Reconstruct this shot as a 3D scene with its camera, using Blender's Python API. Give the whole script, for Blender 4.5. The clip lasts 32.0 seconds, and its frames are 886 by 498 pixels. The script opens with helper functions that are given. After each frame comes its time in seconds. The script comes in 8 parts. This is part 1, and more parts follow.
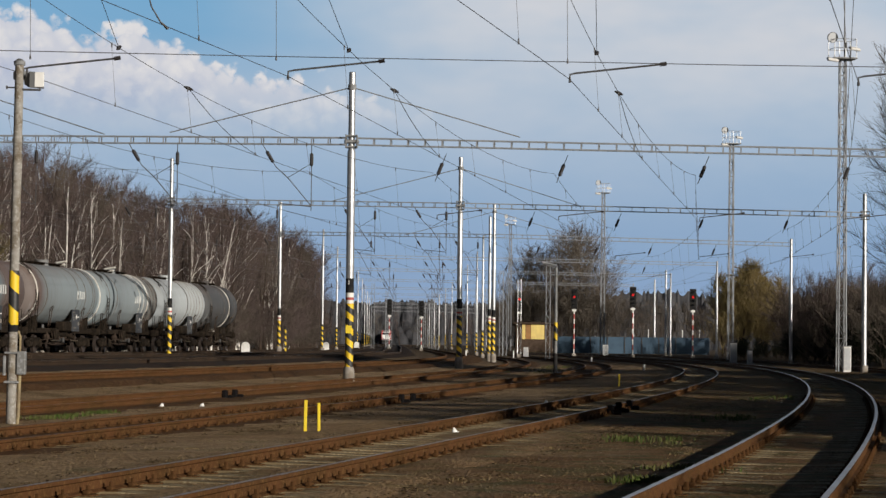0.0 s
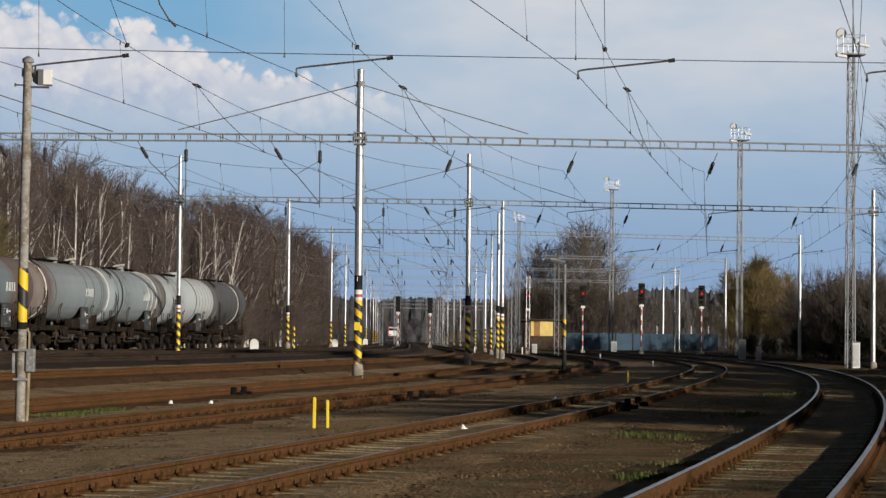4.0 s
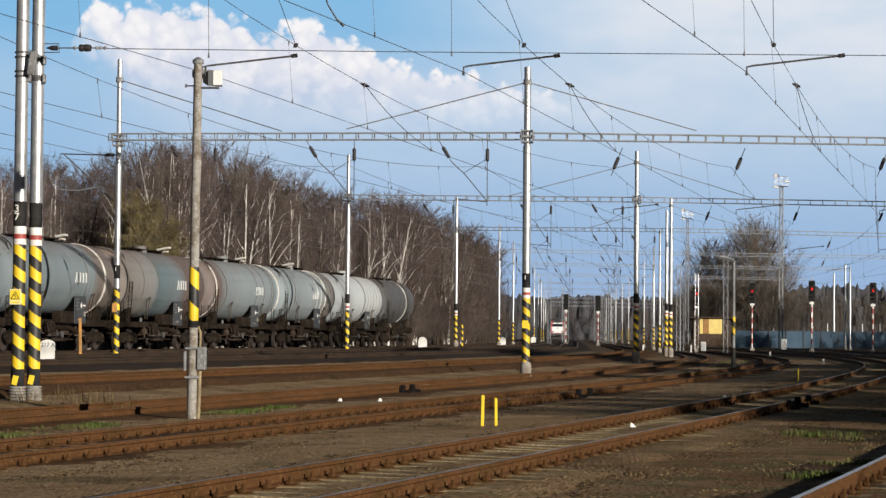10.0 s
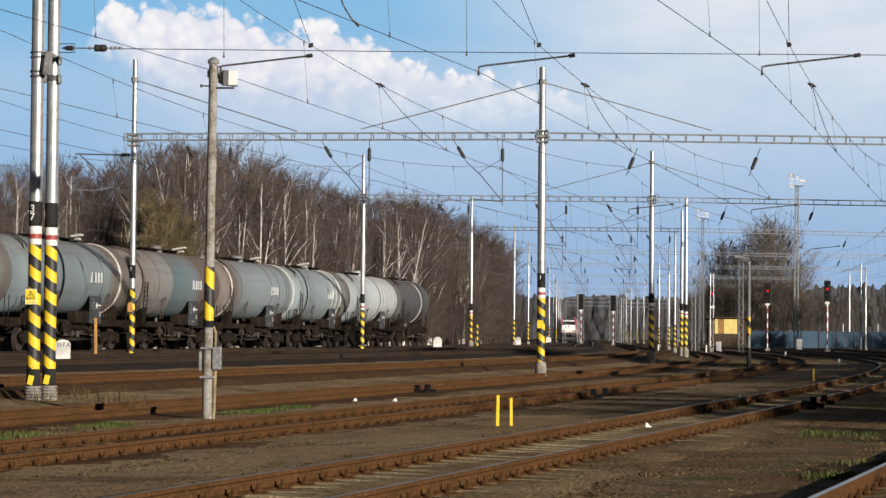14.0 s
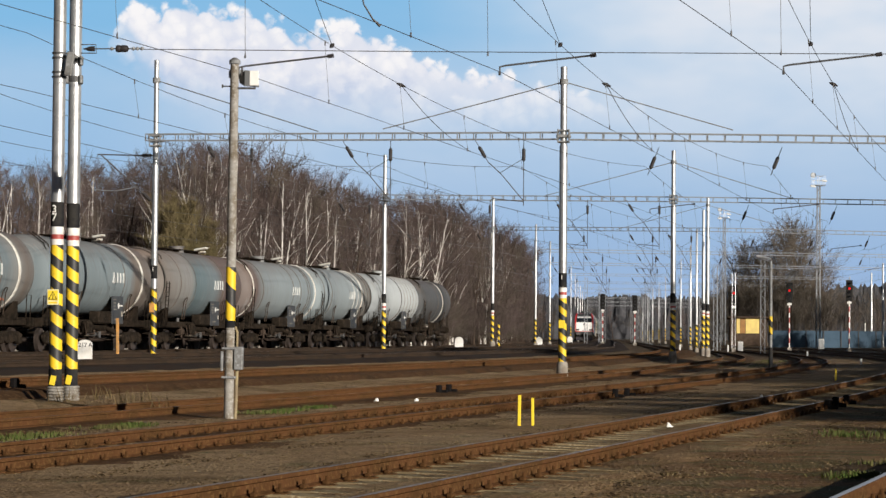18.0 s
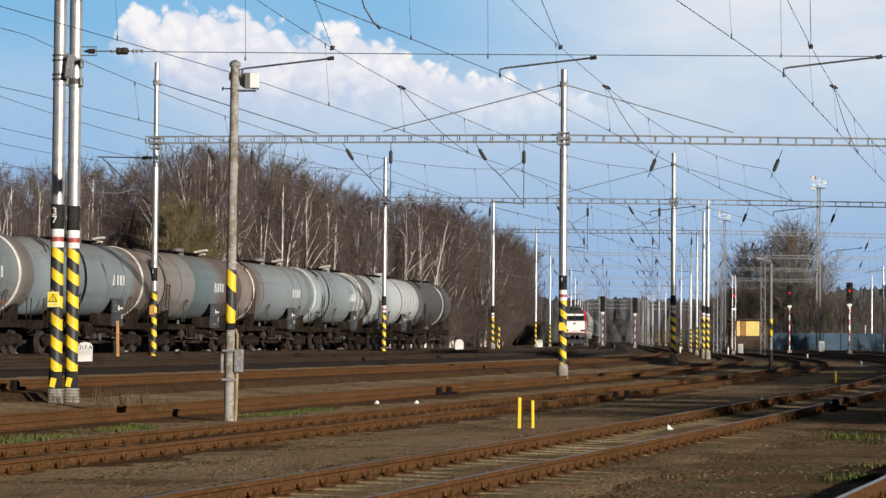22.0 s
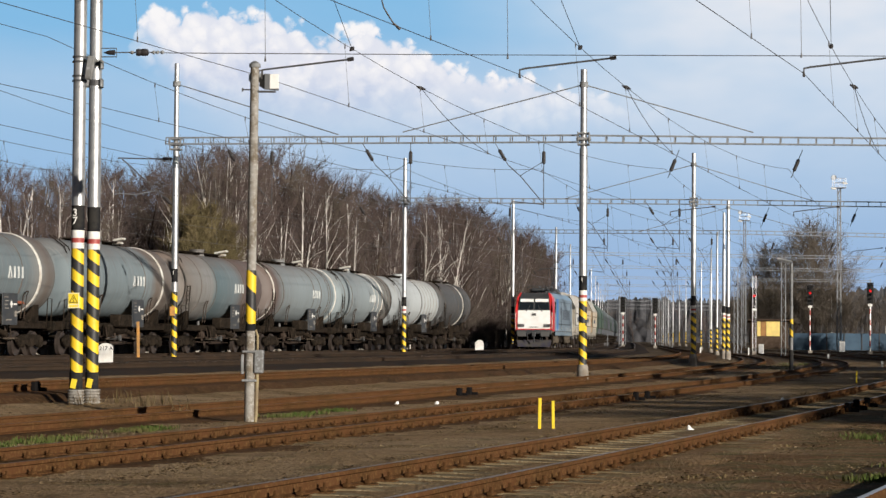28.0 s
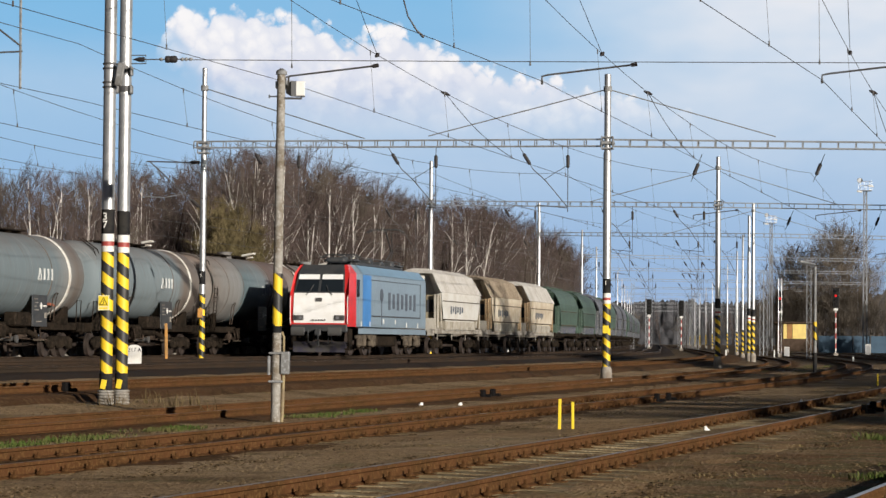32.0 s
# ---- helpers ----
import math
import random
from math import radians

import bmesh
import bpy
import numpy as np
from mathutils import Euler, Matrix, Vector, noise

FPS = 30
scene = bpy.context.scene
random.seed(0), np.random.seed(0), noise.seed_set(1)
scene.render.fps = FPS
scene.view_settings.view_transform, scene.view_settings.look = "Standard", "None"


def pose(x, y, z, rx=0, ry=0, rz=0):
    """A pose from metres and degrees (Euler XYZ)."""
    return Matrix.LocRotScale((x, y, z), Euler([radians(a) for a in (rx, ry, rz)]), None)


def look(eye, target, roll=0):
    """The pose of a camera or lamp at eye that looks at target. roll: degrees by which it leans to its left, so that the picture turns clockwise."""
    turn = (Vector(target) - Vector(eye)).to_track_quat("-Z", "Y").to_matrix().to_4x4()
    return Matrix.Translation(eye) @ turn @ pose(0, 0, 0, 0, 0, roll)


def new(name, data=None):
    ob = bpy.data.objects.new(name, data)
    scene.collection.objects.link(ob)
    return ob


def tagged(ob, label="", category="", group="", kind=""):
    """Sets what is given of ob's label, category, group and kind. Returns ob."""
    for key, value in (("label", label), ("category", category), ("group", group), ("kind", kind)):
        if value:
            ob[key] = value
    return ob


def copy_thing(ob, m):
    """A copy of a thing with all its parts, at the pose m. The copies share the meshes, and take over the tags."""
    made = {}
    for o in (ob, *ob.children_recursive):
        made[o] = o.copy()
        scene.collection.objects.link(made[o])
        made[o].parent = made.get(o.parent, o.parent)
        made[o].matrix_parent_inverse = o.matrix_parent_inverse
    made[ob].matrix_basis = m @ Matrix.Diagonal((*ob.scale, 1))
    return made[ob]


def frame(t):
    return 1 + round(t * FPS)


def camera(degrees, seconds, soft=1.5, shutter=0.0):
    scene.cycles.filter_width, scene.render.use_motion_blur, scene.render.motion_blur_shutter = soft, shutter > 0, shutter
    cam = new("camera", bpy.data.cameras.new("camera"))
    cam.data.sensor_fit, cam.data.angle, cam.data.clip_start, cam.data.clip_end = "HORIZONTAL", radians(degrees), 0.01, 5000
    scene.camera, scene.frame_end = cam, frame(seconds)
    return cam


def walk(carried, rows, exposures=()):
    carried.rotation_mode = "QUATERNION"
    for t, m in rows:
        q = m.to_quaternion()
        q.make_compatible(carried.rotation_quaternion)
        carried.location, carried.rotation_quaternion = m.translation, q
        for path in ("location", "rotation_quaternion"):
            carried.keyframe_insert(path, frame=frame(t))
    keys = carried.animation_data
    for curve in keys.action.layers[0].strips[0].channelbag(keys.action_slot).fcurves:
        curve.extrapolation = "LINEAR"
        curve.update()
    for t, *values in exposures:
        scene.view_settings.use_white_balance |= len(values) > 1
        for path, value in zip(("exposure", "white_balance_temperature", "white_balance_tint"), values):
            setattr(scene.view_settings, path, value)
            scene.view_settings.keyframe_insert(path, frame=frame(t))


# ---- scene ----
# The camera stands on a tripod beside the yard and pans slowly; at the very end it draws back a little.
cam = camera(21.15, 32.0, soft=1.45)
EYE = 1.2
ROWS = [
    (0.0, 0.000, 2.250, -0.620), (0.5, -0.001, 2.247, -0.624), (1.0, 0.005, 2.248, -0.614), (1.5, 0.005, 2.248, -0.589),
    (2.0, 0.004, 2.246, -0.627), (2.5, 0.014, 2.232, -0.604), (4.5, 0.284, 2.156, -0.560), (5.0, 0.389, 2.149, -0.587),
    (5.5, 0.645, 2.156, -0.545), (6.0, 0.879, 2.155, -0.509), (6.5, 1.200, 2.142, -0.422), (7.0, 1.829, 2.098, -0.375),
    (7.5, 2.285, 2.088, -0.451), (8.0, 2.606, 2.085, -0.489), (8.5, 2.889, 2.090, -0.443), (9.0, 3.433, 2.083, -0.479),
    (9.5, 3.882, 2.087, -0.490), (10.0, 4.261, 2.086, -0.490), (10.5, 4.453, 2.082, -0.491), (11.0, 4.435, 2.074, -0.496),
    (11.5, 4.431, 2.059, -0.494), (12.0, 4.474, 2.062, -0.485), (12.5, 4.511, 2.069, -0.474), (13.0, 4.508, 2.075, -0.480),
    (13.5, 4.582, 2.087, -0.502), (14.0, 4.625, 2.081, -0.500), (14.5, 4.631, 2.082, -0.492), (16.5, 4.946, 2.074, -0.463),
    (17.0, 5.117, 2.070, -0.451), (17.5, 5.133, 2.069, -0.458), (18.0, 5.143, 2.076, -0.450), (18.5, 5.144, 2.090, -0.460),
    (19.0, 5.142, 2.091, -0.440), (19.5, 5.120, 2.106, -0.405), (20.0, 5.119, 2.118, -0.422), (20.5, 5.142, 2.137, -0.456),
    (21.0, 5.134, 2.143, -0.435), (21.5, 5.146, 2.129, -0.436), (22.0, 5.147, 2.134, -0.458), (22.5, 5.163, 2.132, -0.424),
    (23.0, 5.194, 2.126, -0.407), (23.5, 5.205, 2.128, -0.436), (24.0, 5.247, 2.130, -0.458), (24.5, 5.322, 2.143, -0.443),
    (25.0, 5.365, 2.140, -0.436), (25.5, 5.390, 2.143, -0.415), (27.5, 5.469, 2.139, -0.407), (28.0, 5.632, 2.145, -0.391),
    (28.5, 5.675, 2.154, -0.409), (29.0, 5.677, 2.137, -0.393), (29.5, 5.694, 2.122, -0.430), (30.0, 5.720, 2.146, -0.413),
    (30.5, 5.838, 2.154, -0.424), (31.0, 5.911, 2.146, -0.397), (31.5, 5.973, 2.169, -0.460), (32.0, 6.285, 2.191, -0.480),
]
BACK = {31.5: 0.1, 32.0: 0.8}
ASIDE = {31.5: 0.02, 32.0: 0.16}
EXPOSURES = [(0.0, -0.37), (2.5, -0.35), (5.0, -0.29), (7.0, -0.20), (8.5, -0.12), (10.0, -0.02), (32.0, 0.0)]
walk(cam, [(t, pose(ASIDE.get(t, 0.0), -BACK.get(t, 0.0), EYE, 90 + pitch, roll, yaw)) for t, yaw, pitch, roll in ROWS], EXPOSURES)

# ---- light ----
SUN_HEAD, SUN_HIGH = -44.0, 12.6   # the way the shadows run (degrees right of +Y), and the sun's height
sun = new("sun", bpy.data.lights.new("sun", "SUN"))
sun.data.energy, sun.data.angle, sun.data.color = 6.0, radians(0.53), (1.0, 0.93, 0.83)
sun_from = Vector((-math.sin(radians(SUN_HEAD)) * math.cos(radians(SUN_HIGH)), -math.cos(radians(SUN_HEAD)) * math.cos(radians(SUN_HIGH)), math.sin(radians(SUN_HIGH))))
sun.matrix_world = look(sun_from * 100, (0, 0, 0))
sun.location = (0, -60, 60)


class Net:
    """Short hand for node trees."""

    def __init__(self, tree):
        self.tree = tree
        tree.nodes.clear()

    def add(self, kind, **settings):
        node = self.tree.nodes.new(kind)
        for key, value in settings.items():
            self.set(node.inputs[key], value)
        return node

    def set(self, socket, value):
        if isinstance(value, bpy.types.NodeSocket):
            self.tree.links.new(value, socket)
        elif isinstance(value, (tuple, list)) and len(value) == 3 and socket.type == "RGBA":
            socket.default_value = (*value, 1)
        else:
            socket.default_value = value

    def math(self, op, a, b=0.0, c=0.0, clamp=False):
        node = self.tree.nodes.new("ShaderNodeMath")
        node.operation, node.use_clamp = op, clamp
        for k, v in enumerate((a, b, c)):
            self.set(node.inputs[k], v)
        return node.outputs[0]

    def mix(self, f, a, b, blend="MIX"):
        node = self.tree.nodes.new("ShaderNodeMix")
        node.data_type, node.blend_type = "RGBA", blend
        self.set(node.inputs[0], f), self.set(node.inputs[6], a), self.set(node.inputs[7], b)
        return node.outputs[2]

    def noise(self, vector, scale, detail=3.0, rough=0.55):
        node = self.tree.nodes.new("ShaderNodeTexNoise")
        self.set(node.inputs["Vector"], vector), self.set(node.inputs["Scale"], scale)
        self.set(node.inputs["Detail"], detail), self.set(node.inputs["Roughness"], rough)
        return node.outputs["Fac"]

    def step(self, value, low, high):
        node = self.tree.nodes.new("ShaderNodeMapRange")
        node.interpolation_type = "SMOOTHSTEP"
        for k, v in enumerate((value, low, high, 0.0, 1.0)):
            self.set(node.inputs[k], v)
        return node.outputs[0]


def make_world():
    """Blue spring sky, a heap of cumulus over a hazy layer, and thin high veil."""
    world = bpy.data.worlds.new("sky")
    scene.world = world
    world.use_nodes = True
    n = Net(world.node_tree)
    direction = n.add("ShaderNodeTexCoord").outputs["Generated"]
    sky = n.add("ShaderNodeTexSky")
    sky.sky_type, sky.sun_disc = "NISHITA", False
    sky.sun_elevation, sky.sun_rotation = radians(SUN_HIGH), radians(180 + SUN_HEAD)
    sky.air_density, sky.dust_density, sky.ozone_density = 1.0, 0.6, 2.0
    split = n.add("ShaderNodeSeparateXYZ", Vector=direction)
    x, y, z = split.outputs[0], split.outputs[1], split.outputs[2]
    azim = n.math("MULTIPLY", n.math("ARCTAN2", x, y), 57.29578)
    high = n.math("MULTIPLY", n.math("ARCSINE", z), 57.29578)
    flat = n.add("ShaderNodeCombineXYZ", X=azim, Y=high, Z=0.0).outputs[0]
    # the crest of the heap: a run of towers left of the way ahead, low swells elsewhere
    ramp = n.add("ShaderNodeValToRGB", Fac=n.math("DIVIDE", n.math("ADD", azim, 20.0), 20.0))
    stops = ((0.0, 4.2), (0.30, 4.4), (0.325, 5.6), (0.335, 6.7), (0.349, 7.5), (0.367, 7.9), (0.396, 7.7), (0.428, 8.0), (0.462, 7.75), (0.506, 7.8), (0.532, 7.5), (0.562, 7.25),
             (0.595, 7.3), (0.612, 7.4), (0.63, 7.5), (0.65, 7.3), (0.696, 6.85), (0.742, 6.45), (0.778, 6.35), (0.822, 6.35), (0.88, 5.9), (1.0, 5.3))
    while len(ramp.color_ramp.elements) < len(stops):
        ramp.color_ramp.elements.new(0.5)
    for element, (place, value) in zip(ramp.color_ramp.elements, stops):
        element.position, element.color = place, (value / 10,) * 3 + (1,)
    crest = n.math("MULTIPLY", ramp.outputs[0], 10.0)
    # rounded billows of two sizes, their outlines frayed a little
    fray = n.math("MULTIPLY", n.math("SUBTRACT", n.noise(flat, 3.0, 5.0, 0.6), 0.5), 0.5)
    swirl = n.add("ShaderNodeCombineXYZ", X=n.math("ADD", azim, fray), Y=n.math("SUBTRACT", high, fray), Z=0.0).outputs[0]
    big = n.add("ShaderNodeTexVoronoi", Vector=swirl, Scale=1.15).outputs["Distance"]
    small = n.add("ShaderNodeTexVoronoi", Vector=swirl, Scale=3.1).outputs["Distance"]
    billow = n.math("ADD", n.math("MULTIPLY", n.math("SUBTRACT", 0.45, big), 0.55), n.math("MULTIPLY", n.math("SUBTRACT", 0.45, small), 0.45))
    puff = n.math("ADD", n.math("ADD", billow, 0.10), n.math("MULTIPLY", n.math("SUBTRACT", n.noise(flat, 2.2, 5.0), 0.5), 0.35))
    depth = n.math("SUBTRACT", n.math("ADD", crest, puff), high)
    heap = n.math("MULTIPLY", n.math("MULTIPLY", n.step(depth, -0.03, 0.20), n.step(azim, 1.0, -3.4)), n.step(n.math("ADD", high, n.math("MULTIPLY", puff, 0.6)), 4.5, 6.5))
    heap = n.math("MULTIPLY", heap, n.step(n.math("SUBTRACT", n.math("ADD", azim, puff), n.math("MULTIPLY", n.math("SUBTRACT", 7.3, high), 0.9)), -13.7, -12.5))
    shade = n.step(n.math("ADD", depth, n.math("MULTIPLY", n.math("SUBTRACT", n.noise(flat, 1.1, 6.0, 0.6), 0.5), 3.6)), 0.5, 2.3)
    shade = n.math("ADD", n.math("MULTIPLY", shade, 0.58), n.math("MULTIPLY", n.step(billow, 0.16, -0.26), 0.5))
    veil_noise = n.noise(n.add("ShaderNodeMapping", Vector=flat, Scale=(0.07, 0.16, 1.0)).outputs[0], 1.0, 5.0, 0.6)
    clear = n.math("MULTIPLY", n.step(azim, 1.0, -7.0), n.step(high, 5.0, 7.5))
    veil = n.math("MULTIPLY", n.math("ADD", n.math("MULTIPLY", n.step(veil_noise, 0.30, 0.70), 0.55), 0.50), n.step(high, 1.0, 8.0))
    veil = n.math("MULTIPLY", veil, n.math("SUBTRACT", 1.0, n.math("MULTIPLY", clear, 0.85)))
    veil = n.math("MULTIPLY", veil, n.math("SUBTRACT", 1.0, n.math("MULTIPLY", n.math("MULTIPLY", n.step(azim, -8.0, -14.0), n.step(high, 7.5, 5.0)), 0.7)))
    veil = n.math("MULTIPLY", veil, n.math("SUBTRACT", 1.0, n.math("MULTIPLY", n.step(high, 11.0, 26.0), 0.9)))
    blue = n.mix(n.step(high, 0.0, 9.0), (0.37, 0.54, 0.84), (0.17, 0.53, 0.90))
    blue = n.mix(n.step(high, 9.5, 24.0), blue, (0.016, 0.027, 0.052))
    base = n.mix(0.93, n.mix(1.0, sky.outputs[0], (0.10, 0.10, 0.10), "MULTIPLY"), blue)
    side = n.step(n.math("ABSOLUTE", azim), 22.0, 55.0)
    veil = n.math("MULTIPLY", veil, n.math("SUBTRACT", 1.0, n.math("MULTIPLY", side, 0.9)))
    base = n.mix(side, base, n.mix(n.step(high, 0.0, 30.0), (0.055, 0.080, 0.125), (0.014, 0.024, 0.046)))
    base = n.mix(veil, base, (0.94, 0.95, 1.0))
    cloud = n.mix(shade, (1.08, 1.06, 1.07), (0.64, 0.71, 0.90))
    fade = n.math("MULTIPLY", heap, n.math("SUBTRACT", 1.0, n.math("MULTIPLY", n.step(n.math("ADD", depth, n.math("MULTIPLY", fray, 1.5)), 1.5, 3.5), 0.97)))
    base = n.mix(fade, base, cloud)
    back = n.add("ShaderNodeBackground", Color=base, Strength=0.875)
    out = n.add("ShaderNodeOutputWorld")
    world.node_tree.links.new(back.outputs[0], out.inputs[0])


make_world()

# ---- materials ----


def material(name, color, rough=0.8, metal=0.0, second=None, scale=3.0, third=None, fine=30.0, bump=0.0, amount=1.0, coord="Object", emit=0.0, vary=0.0):
    """A surface of one colour, broken by a second one in large patches and by a third in fine grain."""
    m = bpy.data.materials.new(name)
    m.use_nodes = True
    n = Net(m.node_tree)
    at = n.add("ShaderNodeTexCoord").outputs[coord]
    col = n.mix(0.0, color, color)
    if second:
        col = n.mix(n.math("MULTIPLY", n.step(n.noise(at, scale, 4.0, 0.6), 0.38, 0.64), amount), color, second)
    grain = n.noise(at, fine, 4.0, 0.65)
    if third:
        col = n.mix(n.step(grain, 0.48, 0.66), col, third)
    if vary:
        rand = n.add("ShaderNodeObjectInfo").outputs["Random"]
        col = n.mix(1.0, col, n.mix(rand, (1 - vary,) * 3, (1 + vary,) * 3), "MULTIPLY")
    shader = n.add("ShaderNodeBsdfPrincipled", Roughness=rough, Metallic=metal)
    if rough >= 0.85:
        shader.inputs["Specular IOR Level"].default_value = 0.04
    n.set(shader.inputs["Base Color"], col)
    if emit:
        n.set(shader.inputs["Emission Color"], color)
        shader.inputs["Emission Strength"].default_value = emit
    if bump:
        b = n.add("ShaderNodeBump", Strength=bump, Height=grain, Distance=0.02)
        m.node_tree.links.new(b.outputs[0], shader.inputs["Normal"])
    out = n.add("ShaderNodeOutputMaterial")
    m.node_tree.links.new(shader.outputs[0], out.inputs[0])
    return m


def ground_material():
    """Trodden yard earth: brown gravel, straw-coloured dead grass, dark soil and moss, at several scales; darker
    rightwards and far off.
    """
    m = bpy.data.materials.new("yard_earth")
    m.use_nodes = True
    n = Net(m.node_tree)
    at = n.add("ShaderNodeTexCoord").outputs["Object"]
    col = n.mix(n.step(n.noise(at, 0.22, 4.0, 0.6), 0.40, 0.62), (0.306, 0.206, 0.116), (0.362, 0.260, 0.158))
    col = n.mix(n.math("MULTIPLY", n.step(n.noise(at, 0.5, 5.0, 0.65), 0.50, 0.66), 0.6), col, (0.084, 0.053, 0.022))
    col = n.mix(n.math("MULTIPLY", n.step(n.noise(at, 0.8, 5.0, 0.7), 0.57, 0.70), 0.6), col, (0.068, 0.080, 0.027))
    col = n.mix(n.math("MULTIPLY", n.step(n.noise(at, 2.2, 5.0, 0.7), 0.54, 0.68), 0.8), col, (0.232, 0.157, 0.076))
    streak = n.add("ShaderNodeMapping", Vector=at, Scale=(1.0, 0.55, 1.0)).outputs[0]
    col = n.mix(n.math("MULTIPLY", n.step(n.noise(streak, 3.2, 6.0, 0.75), 0.50, 0.68), 0.42), col, (0.110, 0.068, 0.035))
    col = n.mix(n.math("MULTIPLY", n.step(n.noise(at, 7.5, 6.0, 0.75), 0.55, 0.68), 0.55), col, (0.44, 0.320, 0.200))
    place = n.add("ShaderNodeSeparateXYZ", Vector=at)
    side = n.math("SUBTRACT", place.outputs[0], n.math("MULTIPLY", place.outputs[1], 0.12))
    side = n.math("ADD", side, n.math("MULTIPLY", n.math("SUBTRACT", n.noise(at, 0.6, 5.0, 0.7), 0.5), 9.0))
    soil = n.mix(n.step(n.noise(at, 1.1, 5.0, 0.7), 0.46, 0.58), (0.158, 0.088, 0.042), (0.078, 0.074, 0.030))
    col = n.mix(n.math("MULTIPLY", n.step(side, -6.5, -0.2), 0.85), col, soil)
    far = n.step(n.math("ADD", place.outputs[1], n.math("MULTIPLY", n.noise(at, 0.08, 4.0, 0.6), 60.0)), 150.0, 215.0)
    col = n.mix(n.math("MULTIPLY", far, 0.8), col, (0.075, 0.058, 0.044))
    stones = n.add("ShaderNodeTexVoronoi", Vector=at, Scale=22.0)
    lump = n.add("ShaderNodeSeparateColor", Color=stones.outputs["Color"])
    col = n.mix(1.0, col, n.mix(lump.outputs[0], (0.66, 0.64, 0.625), (1.14, 1.14, 1.125)), "MULTIPLY")
    col = n.mix(n.step(n.noise(at, 30.0, 3.0, 0.7), 0.64, 0.72), col, (0.31, 0.23, 0.125))
    shader = n.add("ShaderNodeBsdfPrincipled", Roughness=0.95)
    shader.inputs["Specular IOR Level"].default_value = 0.04
    n.set(shader.inputs["Base Color"], col)
    b = n.add("ShaderNodeBump", Strength=0.6, Height=n.math("ADD", n.noise(at, 14.0, 5.0, 0.7), stones.outputs["Distance"]), Distance=0.05)
    m.node_tree.links.new(b.outputs[0], shader.inputs["Normal"])
    out = n.add("ShaderNodeOutputMaterial")
    m.node_tree.links.new(shader.outputs[0], out.inputs[0])
    return m


def stone_material(name, dark, light):
    """Loose stones, each of its own tone."""
    m = bpy.data.materials.new(name)
    m.use_nodes = True
    n = Net(m.node_tree)
    rand = n.add("ShaderNodeNewGeometry").outputs["Random Per Island"]
    shader = n.add("ShaderNodeBsdfPrincipled", Roughness=0.95)
    shader.inputs["Specular IOR Level"].default_value = 0.04
    n.set(shader.inputs["Base Color"], n.mix(n.math("POWER", rand, 1.6), dark, light))
    out = n.add("ShaderNodeOutputMaterial")
    m.node_tree.links.new(shader.outputs[0], out.inputs[0])
    return m


def stripe_material(name, period, slope, light=(0.78, 0.52, 0.02), dark=(0.022, 0.022, 0.022)):
    """Slanting warning stripes painted round a post, worn and dirty."""
    m = bpy.data.materials.new(name)
    m.use_nodes = True
    n = Net(m.node_tree)
    at = n.add("ShaderNodeTexCoord").outputs["Object"]
    split = n.add("ShaderNodeSeparateXYZ", Vector=at)
    turn = n.math("MULTIPLY", split.outputs[0], slope)
    v = n.math("ADD", n.math("ADD", split.outputs[2], turn), n.math("MULTIPLY", n.noise(at, 6.0, 3.0), 0.03))
    band = n.math("FRACT", n.math("DIVIDE", n.math("ADD", v, 20.0), period))
    col = n.mix(n.step(band, 0.49, 0.51), light, dark)
    col = n.mix(n.math("MULTIPLY", n.step(n.noise(at, 7.0, 5.0, 0.7), 0.55, 0.75), 0.5), col, (0.12, 0.10, 0.07))
    shader = n.add("ShaderNodeBsdfPrincipled", Roughness=0.55)
    n.set(shader.inputs["Base Color"], col)
    out = n.add("ShaderNodeOutputMaterial")
    m.node_tree.links.new(shader.outputs[0], out.inputs[0])
    return m


